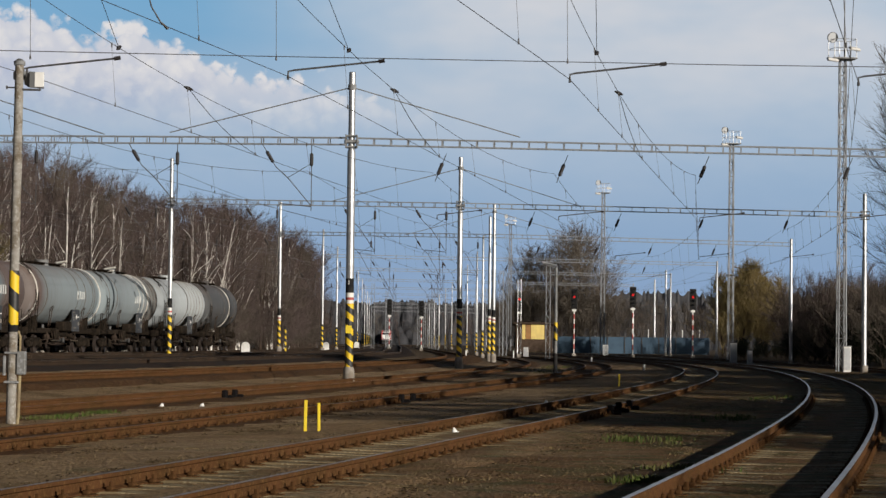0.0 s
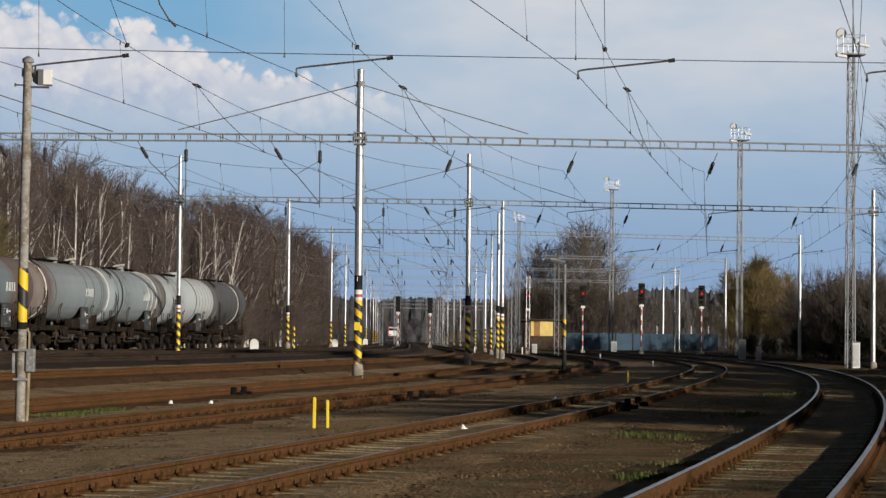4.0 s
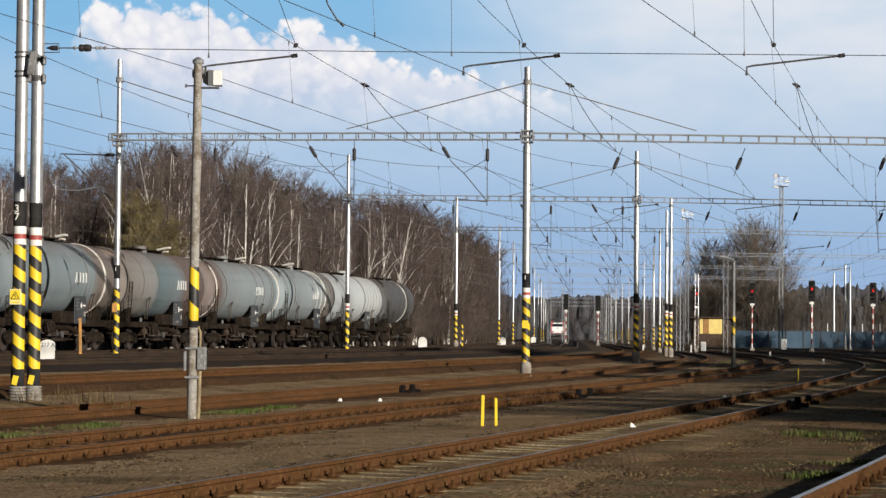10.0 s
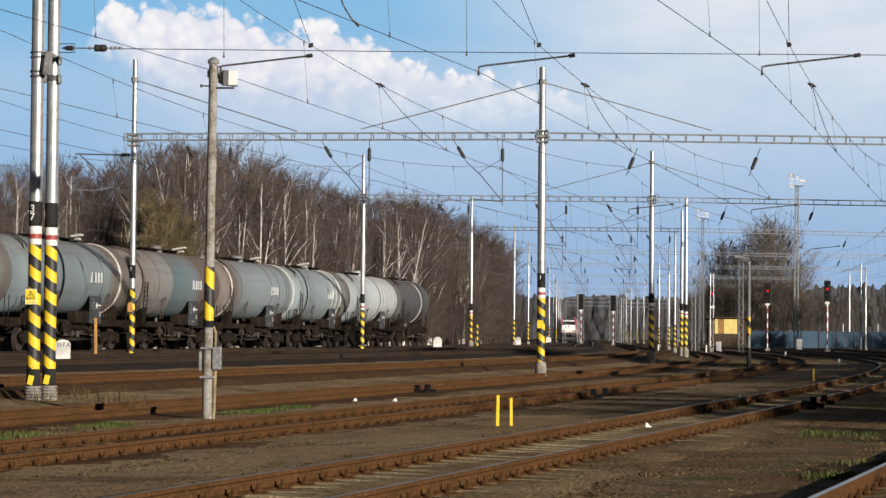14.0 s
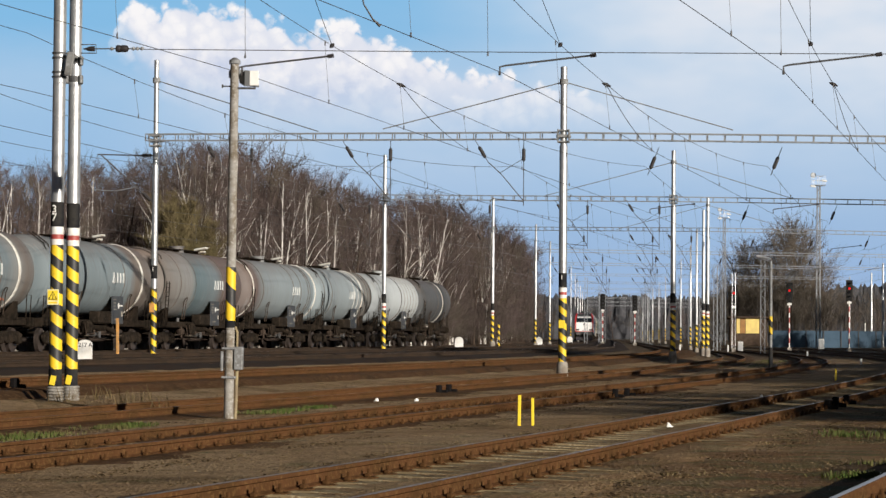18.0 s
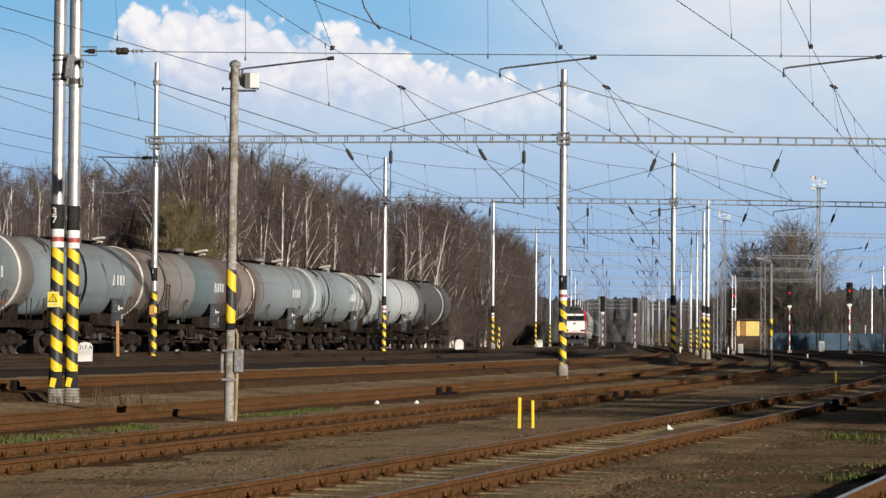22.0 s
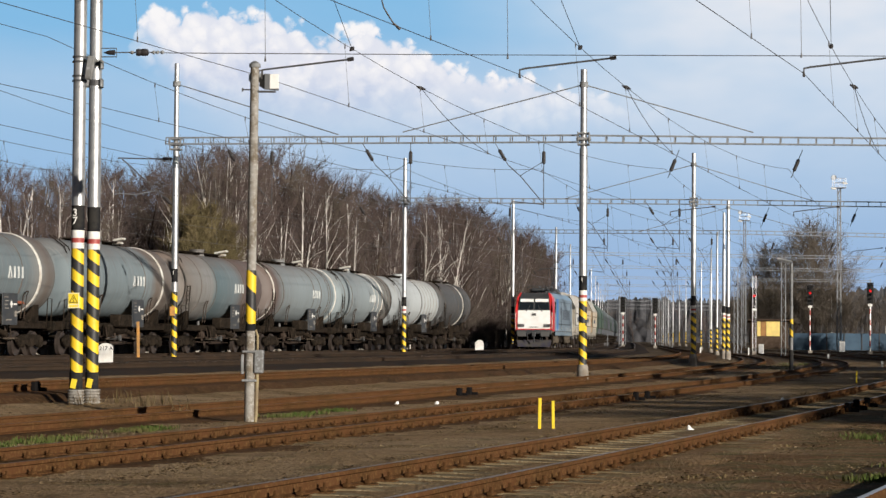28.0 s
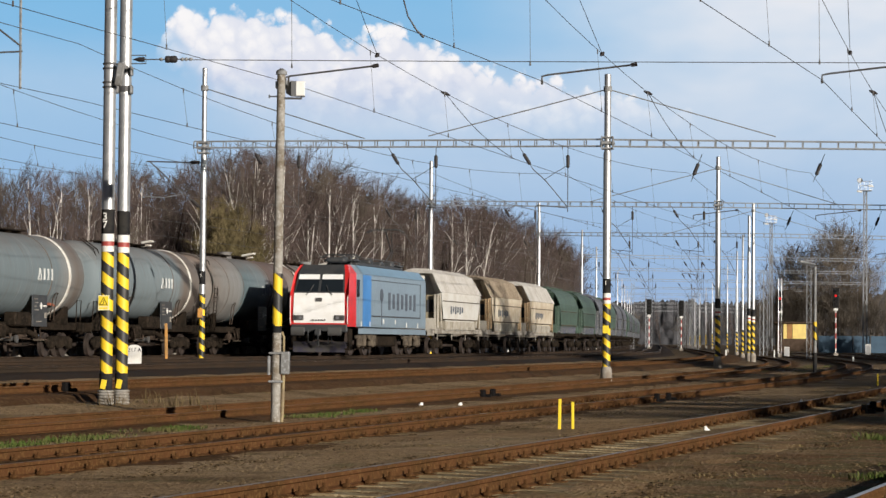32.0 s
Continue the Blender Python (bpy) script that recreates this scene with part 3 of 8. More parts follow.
def build_track(name, start, near, end, label, bright, concrete=True, bed=BALLAST, bed_half=1.75, bed_rise=0.0, picked=True, steel=RUST, infill=None):
    z = PLAN[name][1]
    top = tagged(new("railway_track"), label, "railway track", "tracks of the yard", "structure")
    steps = [start + 2.0 * i for i in range(int((250 - start) / 2) + 1)] + [258 + 12 * i for i in range(60) if 258 + 12 * i <= end]
    steps = [d for d in steps if d <= end]
    mid = [Vector((track_x(name, d), d, z)) for d in steps]
    norm = [Vector((math.cos(radians(track_head(name, d))), -math.sin(radians(track_head(name, d))), 0)) for d in steps]
    for side in (-1, 1):
        s = Shape()
        s.loft([[p + n * (side * 0.7515 + a) + Vector((0, 0, b)) for a, b in RAIL_PROFILE] for p, n in zip(mid, norm)])
        s.mi = [1 if (k < (len(steps) - 1) * 14 and k % 14 == 7) else 0 for k in range(len(s.f))]
        part("rail", s, [steel, (RAILTOP_DULL, RAILTOP_MID, RAILTOP)[bright]], top, ("rust-brown rail", "half-worn brown rail", "shiny running rail")[bright])
    if bed:
        s = Shape()
        w, c = bed_half, -0.19 + bed_rise
        e = max(c, -0.148)
        prof = ((-w - 1.0, -0.75), (-w, e - 0.02), (-0.86, e), (-0.66, c), (0, c - 0.015), (0.66, c), (0.86, e), (w, e - 0.02), (w + 1.0, -0.75))
        s.loft([[p + n * (a + 0.06 * noise.noise((p.y * 0.8, a, 1))) + Vector((0, 0, b + 0.025 * noise.noise((p.y * 1.1, a * 2, 3)))) for a, b in prof] for p, n in zip(mid, norm)], caps=False, closed=False)
        part("ballast_bed", s, bed, top, smooth=True)
    if infill:
        s = Shape()
        s.loft([[p + n * a + Vector((0, 0, -0.182 + 0.007 * noise.noise((p.y * 1.7, a * 3, 5)))) for a in (-0.62, -0.3, 0.0, 0.3, 0.62)] for p, n in zip(mid, norm)], caps=False, closed=False)
        part("infill", s, infill, top, "sandy infill between the sleepers", True)
    count, d = 0, start
    rest = Shape()
    while d < end and d < 150:
        head = track_head(name, d)
        m = pose(track_x(name, d), d, z, 0, 0, -head)
        if near[0] <= d <= near[1] and count < 290 and picked:
            part("sleeper", SLEEPERS[concrete], None, top, at=m @ pose(0, 0, 0.004 * math.sin(d * 7), 0, 0, 0.6 * math.sin(d * 3.1)))
            if d < 62:
                for side in (-0.7515, 0.7515):
                    part("fastening", FASTENING, None, top, at=m @ pose(side, 0, 0))
            count += 1
        elif d > 0:
            base, src = len(rest.v), SLEEPERS[concrete]
            rest.v.extend(tuple(m @ v.co) for v in src.vertices)
            for p in src.polygons:
                rest.face([base + i for i in p.vertices])
        d += 0.605 * math.cos(radians(head))
    if rest.v:
        tagged(part("sleeper_row", rest, SLEEPER if concrete else SLEEPER_WOOD, top), kind="stuff")
    return top


build_track("siding_d", 20, (0, 0), 330, "disused siding track in shade under trees", 1, False, BALLAST_DARK, bed_rise=0.03)
build_track("siding_c", -10, (2, 92), 480, "curving siding with bright worn rails on earth-filled sleepers", 2, True, EARTH, bed_rise=0.02)
build_track("siding_b", -20, (10, 90), 560, "siding with rust-brown rails and pale concrete sleepers showing", 1, True, EARTH, bed_rise=0.004, infill=SANDY)
build_track("siding_a", -20, (16, 86), 620, "rusty siding with sleepers nearly buried in brown gravel", 0, True, BALLAST, bed_rise=0.045)
build_track("siding_e", -20, (0, 0), 620, "rusty siding with weeds growing beside the rails", 0, False, BALLAST, bed_rise=0.045)
build_track("siding_f", -20, (0, 0), 620, "rusty siding at the foot of the dark ballast bank", 0, False, BALLAST, bed_rise=0.045)
build_track("line_g", -20, (0, 0), 700, "line on a low bank of dark ballast", 1, False, BALLAST_DARK, bed_rise=0.045, steel=RUST_DARK)
build_track("main_line", -60, (0, 0), 1290, "main line on dark ballast with a freight train on it", 1, False, BALLAST_DARK, bed_rise=0.045, steel=RUST_DARK)
build_track("storage_line", -60, (0, 0), 700, "storage line on dark ballast with parked tank wagons", 0, False, BALLAST_DARK, bed_rise=0.045, steel=RUST_DARK)

# ---- poles, portals and the overhead line ----


def striped_pole(x, d, top, label, base_z=None, radius=0.135, upper=0.10, stripe_top=2.6, footing="cone", number=None, group="striped steel poles", bands=True, ringed=True):
    """A tubular steel pole: concrete foot, warning stripes, white-red-white rings, a black number band, galvanised shaft."""
    z0 = ground_z(x, d) if base_z is None else base_z
    ob = thing("catenary_pole", pose(x, d, z0), label, "pole", group)
    h = top - z0
    if footing == "cone":
        part("footing", Shape().tube([(0, 0, -0.4), (0, 0, 0.30), (0, 0, 0.38)], [0.215, 0.200, 0.165], 16), FOOTING, ob, "round concrete footing", True)
    elif footing == "ribbed":
        f = Shape()
        path, radii = [(0, 0, -0.3)], [0.165]
        for k in range(5):
            path += [(0, 0, 0.005 + 0.062 * k), (0, 0, 0.020 + 0.062 * k), (0, 0, 0.045 + 0.062 * k), (0, 0, 0.058 + 0.062 * k)]
            radii += [0.155, 0.180, 0.180, 0.155]
        f.tube(path, radii, 20)
        part("footing", f, CONCRETE, ob, "ribbed concrete footing")
    if footing == "ribbed":
        part("sleeve", Shape().tube([(0, 0, 0.28), (0, 0, 0.66)], radius + 0.006, 18), BLACKP, ob, "black sleeve above the footing", True)
        part("sleeve_mark", Shape().box((-0.02, -radius - 0.002, 0.43), (0.12, 0.03, 0.20), pose(0, 0, 0, 0, 12, 0), chamfer=0.008), YELLOWP, ob, "yellow remnant of a stripe")
    part("striped_shaft", Shape().tube([(0, 0, 0.28), (0, 0, stripe_top)], radius, 18), STRIPES, ob, "yellow and black warning stripes", True)
    if bands:
        for k, mat in enumerate((WHITEP, REDP, WHITEP) if ringed else (GALV, GALV, GALV)):
            lo, hi = ((0.0, 0.12), (0.12, 0.22), (0.22, 0.38))[k]
            part("ring", Shape().tube([(0, 0, stripe_top + lo), (0, 0, stripe_top + hi)], radius + 0.003, 18), mat, ob, smooth=True)
        zb = stripe_top + 0.38
        part("number_band", Shape().tube([(0, 0, zb), (0, 0, zb + 0.52)], radius + 0.002, 18), BLACKP, ob, "black number band", True)
        if number:
            for k, ch in enumerate(number):
                lettering(ch, 0.22, WHITEP, ob, pose(-0.03, -radius - 0.012, zb + 0.36 - 0.17 * k, 90, 0, 0))
        zs = zb + 0.52
    else:
        zs = stripe_top
    mid = zs + (h - zs) * 0.62
    part("shaft", Shape().tube([(0, 0, zs), (0, 0, mid - 0.06), (0, 0, mid), (0, 0, h - 0.02), (0, 0, h)], [radius, radius, upper, upper, upper * 0.8], 18), GALV, ob, "galvanised tube", True)
    return ob, z0


def truss_beam(a, b, deep=0.245, wide=0.24, chord=0.042, step=0.62, name="portal_beam", label="", group="portal beams"):
    """A light lattice girder between two points: four chords, ladder posts and diagonals."""
    a, b = Vector(a), Vector(b)
    along = (b - a)
    length = along.length
    m = Matrix.Translation(a) @ along.to_track_quat("X", "Z").to_matrix().to_4x4()
    ob = thing(name, m, label or "galvanised lattice beam spanning the tracks", "portal beam", group)
    for y in (-wide / 2, wide / 2):
        for z in (-deep / 2, deep / 2):
            part("chord", Shape().box((length / 2, y, z), (length, chord, chord)), GALV_BEAM, ob)
    web = Shape()
    n = max(2, int(length / step))
    for k in range(n + 1):
        x = length * k / n
        for y in (-wide / 2, wide / 2):
            web.box((x, y, 0), (chord * 0.9, chord * 0.6, deep - chord))
        web.box((x, 0, -deep / 2), (chord * 0.8, wide - chord, chord * 0.6))
        web.box((x, 0, deep / 2), (chord * 0.8, wide - chord, chord * 0.6))
        if k < n:
            side = deep / 2 if k % 2 else -deep / 2
            web.tube([(x, 0, side), (length * (k + 1) / n, 0, side)], 0.012, 4)
    tagged(part("lattice", web, GALV_BEAM, ob), kind="stuff")
    return ob


def insulator_string(top, bottom, group="insulators"):
    """A rod with a ribbed dark insulator in its middle."""
    top, bottom = Vector(top), Vector(bottom)
    ob = thing("insulator", Matrix.Translation(top), "dark ribbed insulator on a steel hanger", "insulator", group)
    d = bottom - top
    part("hanger", Shape().tube([(0, 0, 0), d], 0.014, 6), WIRE, ob)
    s = Shape()
    u = d.normalized()
    mid = d * 0.55
    path, radii = [mid - u * 0.24], [0.025]
    for k in range(5):
        path += [mid + u * (0.085 * (k - 2) - 0.03), mid + u * (0.085 * (k - 2) + 0.012)]
        radii += [0.058, 0.072]
    s.tube(path + [mid + u * 0.24], radii + [0.025], 10)
    part("shed", s, INSUL, ob, "brown porcelain body", True)
    return ob


def tie_rods(pole, z0, side_points, top):
    """Slanting stays from a pole's head to the beam; they belong to the pole."""
    inv = pole.matrix_basis.inverted()
    for p in side_points:
        part("stay_rod", Shape().tube([inv @ Vector((pole.location.x, pole.location.y, top)), inv @ Vector(p)], 0.022, 6), GALV_OLD, pole, "slanting stay rod")
    part("collar", Shape().tube([(0, 0, top - z0 - 0.1), (0, 0, top - z0 + 0.1)], 0.15, 14), GALV_OLD, pole)


def beam_collar(pole, z0, z):
    s = Shape()
    s.box((0, 0, z - z0), (0.52, 0.42, 0.10), chamfer=0.02)
    s.box((0, 0, z - z0 + 0.2), (0.44, 0.40, 0.06), chamfer=0.02)
    s.box((0, 0, z - z0 - 0.2), (0.44, 0.40, 0.06), chamfer=0.02)
    for k in (-1, 1):
        s.tube([(k * 0.2, -0.24, z - z0 - 0.24), (k * 0.2, -0.24, z - z0 + 0.24)], 0.02, 6)
    part("clamp", s, GALV_OLD, pole, "bolted beam clamp")


# portal one
P1 = ((-19.9, 89.5), (-3.36, 85.2), (22.5, 80.5))
l1, z = striped_pole(-19.5, 91.0, 11.85, "slim galvanised pole with stripes beside the parked tank wagons", 0.06, 0.115, 0.095, 2.86, "none", number="1", ringed=False)
beam_collar(l1, z, 8.68)
tie_rods(l1, z, ((-12.6, 87.5, 8.75),), 11.05)
part("bracket_tube", Shape().tube([(0.0, 0, 8.05), (-0.55, 0, 8.05), (-2.3, 0, 8.09)], 0.026, 8), STEEL_DARK, l1, "steel bracket tube over the storage line")
part("bracket_insulator", Shape().tube([(-0.16, 0, 8.05), (-0.18, 0, 8.05), (-0.30, 0, 8.05), (-0.50, 0, 8.05), (-0.54, 0, 8.05)], [0.03, 0.075, 0.06, 0.075, 0.03], 12), INSUL, l1, "dark porcelain insulator")
part("bracket_strut", Shape().tube([(-2.15, 0, 8.06), (-0.12, 0, 6.25)], 0.024, 8), STEEL_DARK, l1, "slanting bracket strut")
part("strut_insulator", Shape().tube([(-0.16, 0, 6.29), (-0.18, 0, 6.30), (-0.46, 0, 6.555), (-0.48, 0, 6.57)], [0.03, 0.07, 0.07, 0.03], 12), INSUL, l1, "dark porcelain insulator")
part("steady_arm", Shape().tube([(-0.75, 0, 6.82), (-1.6, 0, 6.66), (-2.5, 0, 6.72)], 0.016, 6), GALV_OLD, l1, "pale steady arm")
part("warning_plate", Shape().box((-0.05, -0.14, 2.11), (0.2, 0.02, 0.36), chamfer=0.006), ORANGEP, l1, "faded orange plate")
m1, z = striped_pole(-3.36, 85.0, 10.87, "tall galvanised portal pole with black and yellow stripes", -0.1, 0.145, 0.12, 2.65, number="1")
beam_collar(m1, z, 8.36)
part("warning_plate", Shape().box((-0.02, -0.165, 1.72), (0.22, 0.02, 0.28), chamfer=0.006), YELLOWP, m1, "yellow warning plate")
tie_rods(m1, z, ((-10.1, 86.8, 8.78), (2.65, 84.0, 8.5)), 10.32)
truss_beam((-19.5, 89.4, 8.68), (-3.56, 85.05, 8.38))
truss_beam((-3.16, 84.95, 8.36), (22.6, 80.6, 7.70))
# portal two
l2, z = striped_pole(-15.1, 131.0, 11.2, "slim galvanised portal pole with stripes by the track", 0.14, 0.12, 0.10, 2.42, "none")
beam_collar(l2, z, 8.81)
m2, z = striped_pole(0.85, 126.0, 11.06, "tall galvanised portal pole with black and yellow stripes", 0.06, 0.14, 0.11, 2.55)
beam_collar(m2, z, 8.47)
tie_rods(m2, z, ((-6.0, 127.6, 8.75), (7.2, 125.3, 8.45)), 10.45)
r2, z = striped_pole(22.1, 124.6, 9.25, "galvanised portal pole beside the lighting tower", None, 0.13, 0.11, 0.3, bands=False)
beam_collar(r2, z, 8.1)
truss_beam((-15.0, 130.5, 8.81), (0.68, 126.1, 8.48))
truss_beam((1.02, 125.9, 8.47), (22.0, 124.5, 8.12))
# portal three
l3, z = striped_pole(-12.30, 178.0, 11.58, "slim galvanised portal pole with stripes near the wood", 0.40, 0.12, 0.10, 2.3)
m3, z = striped_pole(3.6, 170.0, 11.12, "tall galvanised portal pole with black and yellow stripes", 0.05, 0.13, 0.11, 2.6)
striped_pole(3.35, 172.6, 10.4, "galvanised pole with stripes close to its twin", 0.05, 0.12, 0.10, 2.7)
tie_rods(m3, z, ((-2.9, 171.3, 8.9), (9.9, 169.5, 8.75)), 10.6)
r3, z = striped_pole(24.6, 168.0, 8.79, "grey galvanised pole at the end of a portal", None, 0.12, 0.10, 0.3, bands=False)
truss_beam((-12.2, 177.8, 9.24), (3.5, 170.1, 8.85))
truss_beam((3.7, 169.9, 8.85), (24.6, 168.0, 8.38))
# portals further off
FAR = ((217.0, -11.05, 3.6, 25.0), (256.0, -11.5, 3.6, 24.5), (300.0, -11.9, 3.0, 24.0), (344.0, -12.4, 2.2, 22.0), (388.0, -13.3, 1.4, 20.5), (432.0, -14.3, 0.4, 19.0), (480.0, -15.4, -0.8, 17.0), (535.0, -16.7, -2.0, 14.0), (600.0, -18.2, -3.5, 11.0))
for k, (d, xl, xm, xr) in enumerate(FAR):
    for j, x in enumerate((xl, xm, xr)):
        striped_pole(x, d, (11.4, 11.0, 8.9)[j], "far galvanised portal pole with stripes", None, 0.10 if k < 2 else 0.075, 0.085 if k < 2 else 0.06, 2.5 if j < 2 else 0.3, bands=False, group="far portal poles")
    truss_beam((xl, d, 9.0), (xm, d, 8.85), step=1.25, group="far portal beams")
    truss_beam((xm, d, 8.85), (xr, d, 8.6), step=1.25, group="far portal beams")

# the twin poles that end the cross-span, and the cross-span itself
tw, z = striped_pole(-12.482, 48.6, 11.4, "galvanised pole numbered 37, striped, with an electric warning plate", -0.235, 0.134, 0.146, 3.25, "ribbed", "37")
tw2, z2 = striped_pole(-12.295, 49.2, 11.4, "striped galvanised twin pole on a ribbed footing", -0.235, 0.134, 0.122, 3.25, "ribbed")
plate = part("warning_sign", Shape().box((-0.03, -0.17, 2.16), (0.24, 0.012, 0.32), chamfer=0.004), PLATE, tw, "pale electric warning plate with a triangle")
part("plate_field", Shape().box((-0.03, -0.178, 2.195), (0.21, 0.006, 0.21)), YELLOWP, plate)
part("plate_line", Shape().box((-0.03, -0.178, 2.045), (0.18, 0.006, 0.04)), YELLOWP, plate)
tri = Shape()
tri.tube([(-0.115, -0.183, 2.115), (0.055, -0.183, 2.115), (-0.03, -0.183, 2.275), (-0.115, -0.183, 2.115)], 0.010, 4)
tri.tube([(-0.02, -0.183, 2.225), (-0.045, -0.183, 2.18), (-0.02, -0.183, 2.18), (-0.038, -0.183, 2.13)], 0.007, 4)
part("lightning_mark", tri, BLACKP, plate)
for zz in (6.75, 7.15):
    for dz in (0.0, 0.10):
        part("strap", Shape().tube([(0, 0, zz + dz), (0, 0, zz + dz + 0.035)], 0.158, 18), STEEL_DARK, tw)
    part("clamp_ring", Shape().tube([(0, 0, zz - 0.03), (0, 0, zz + 0.10)], 0.145, 18), STEEL_DARK, tw2, "dark clamp ring")
    part("clamp_lug", Shape().box((-0.17, -0.08, zz + 0.02), (0.10, 0.20, 0.16), chamfer=0.02), GALV_OLD, tw2)
    part("clamp_lug", Shape().box((0.15, -0.08, zz + 0.02), (0.06, 0.16, 0.20), chamfer=0.02), GALV_OLD, tw2)
br = Shape()
br.box((0.26, -0.2, 7.02), (0.16, 0.10, 0.50), pose(0, 0, 0, 0, 8, 0), chamfer=0.02)
br.box((0.26, -0.1, 7.18), (0.30, 0.08, 0.06), chamfer=0.01)
part("bracket", br, GALV_OLD, tw, "bolted span bracket")
SPAN_Z = 7.05
NEARER = 0.94
for ob in (tw, tw2):
    ob.location = Vector((0, 0, EYE)).lerp(ob.location, NEARER)
    ob.scale = (NEARER,) * 3


def wire(name, pts, radius, label, category="wire", group="overhead wires", mat=None):
    ob = part(name, Shape().tube(pts, radius, 5), mat or WIRE)
    return tagged(ob, label, category, group)


wire("span_wire", [(-10.06, 45.7, 6.76), (-4, 48.7, SPAN_Z), (6, 49.2, 7.03), (16.0, 50.0, 7.10), (26.0, 50.5, 7.2)], 0.009, "thin steel cross-span wire over the tracks")
ob = thing("strain_insulator", pose(-11.25, 45.64, 6.765), "dark barrel insulator and tension fitting on the cross-span", "insulator")
s = Shape()
s.tube([(-0.05, 0, 0.09), (0.27, 0, 0.09), (0.28, 0, -0.09), (-0.05, 0, -0.09)], 0.012, 6)
part("shackle", s, STEEL_DARK, ob, "steel frame")
part("rod", Shape().tube([(0.25, 0, 0.0), (0.70, 0, 0.0)], 0.014, 6), STEEL_DARK, ob)
part("rod", Shape().tube([(0.95, 0, 0.0), (1.28, 0, 0.0)], 0.012, 6), STEEL_DARK, ob)
part("turnbuckle", Shape().tube([(0.0, 0, 0), (0.06, 0, 0), (0.12, 0, 0), (0.24, 0, 0), (0.25, 0, 0)], [0.01, 0.025, 0.05, 0.055, 0.02], 12), INSUL, ob, "dark cone", True)
part("shed", Shape().tube([(0.69, 0, 0), (0.70, 0, 0), (0.72, 0, 0), (0.78, 0, 0), (0.80, 0, 0), (0.82, 0, 0), (0.90, 0, 0), (0.94, 0, 0), (0.96, 0, 0)], [0.03, 0.066, 0.076, 0.076, 0.066, 0.076, 0.076, 0.066, 0.03], 14), INSUL, ob, "dark barrel", True)
for u in (0.56, 1.02, 1.10, 1.20):
    part("clevis", Shape().tube([(u, 0, 0), (u + 0.05, 0, 0), (u + 0.09, 0, 0)], [0.018, 0.042, 0.018], 8), GALV_OLD, ob)
ob.scale = (NEARER,) * 3
wire("cantilever_beam", [(-11.85, 46.1, 8.95), (-15.6, 48.9, 8.95)], 0.05, "steel beam reaching out from the twin poles", "beam", "cantilevers", GALV_OLD)
wire("drop_rod", [(-14.26, 47.9, 8.95), (-14.24, 47.9, 6.42)], 0.028, "steel drop rod beside the twin poles", "rod", "drop rods", GALV_OLD)
wire("slant_strut", [(-14.28, 47.9, 7.36), (-14.75, 47.9, 7.72), (-15.5, 47.9, 8.6)], 0.022, "slanting steel strut beside the twin poles", "rod", "drop rods", STEEL_DARK)
wire("registration_arm", [(-14.2, 47.9, 7.22), (-15.6, 47.9, 7.16)], 0.02, "thin steel arm that steadies a contact wire", "arm", "registration arms", STEEL_DARK)
# a leaning mast for the far end of the span, outside the view
striped_pole(26.2, 50.6, 11.0, "galvanised pole that holds the far end of the cross-span", None)

# where the wires of each track hang: metres to the right at the cross-span and at the first portal
HANG = {"siding_d": (14.2, 19.6), "siding_c": (8.55, 14.2), "siding_b": (2.57, 9.05), "siding_a": (-3.27, 4.0), "siding_e": (-8.75, -0.35), "siding_f": (-13.2, -4.82),
        "siding_f link": (-17.2, -9.63), "line_g": (-21.4, -14.68), "main_line": (-26.4, -20.6), "storage_line": (-31.0, -25.6)}


def hang_x(track, d):
    near, far = HANG[track]
    if d <= 49.0:
        return near + (d - 49.0) * 0.213
    if d <= 84.5:
        return near + (far - near) * (d - 49.0) / 35.5
    line = track.split()[0]
    return track_x(line, d) + (far - track_x(line, 84.5)) * max(0.0, 1 - (d - 84.5) / 200)


def catenary(track, supports, label="contact and carrier wires with droppers above a track", r=0.0075):
    """Carrier wire in sagging spans, contact wire beneath it, droppers between; one thing for a track."""
    ob = thing("overhead_line", Matrix.Identity(4), label, "overhead line", "overhead lines")
    carrier, contact = [], []
    for (d0, c0, k0), (d1, c1, k1) in zip(supports, supports[1:]):
        n = 14 if d1 < 200 else 6
        x0, x1 = hang_x(track, d0), hang_x(track, d1)
        for i in range(n + (1 if d1 == supports[-1][0] else 0)):
            u = i / n
            d, x = d0 + (d1 - d0) * u, x0 + (x1 - x0) * u
            zc, zk = c0 + (c1 - c0) * u, k0 + (k1 - k0) * u
            sag = 4 * u * (1 - u) * (0.85 if d0 == 49.0 else 0.42)
            contact.append((x, d, zc))
            carrier.append((x - 0.10, d, zk - sag))
            if i and i % 2 == 0 and d > 12:
                part("dropper", Shape().tube([(x, d, zc - 0.02), (x, d, zc + 0.07), (x, d, zc + 0.09), (x - 0.10, d, zk - sag - 0.1), (x - 0.10, d, zk - sag - 0.09), (x - 0.10, d, zk - sag + 0.02)], [r * 2.2, r * 2.2, r * 0.55, r * 0.55, r * 2.0, r * 2.0], 5), WIRE, ob)
    part("contact_wire", Shape().tube(contact, r, 5), WIRE, ob)
    part("carrier_wire", Shape().tube(carrier, r, 5), WIRE, ob)
    return ob


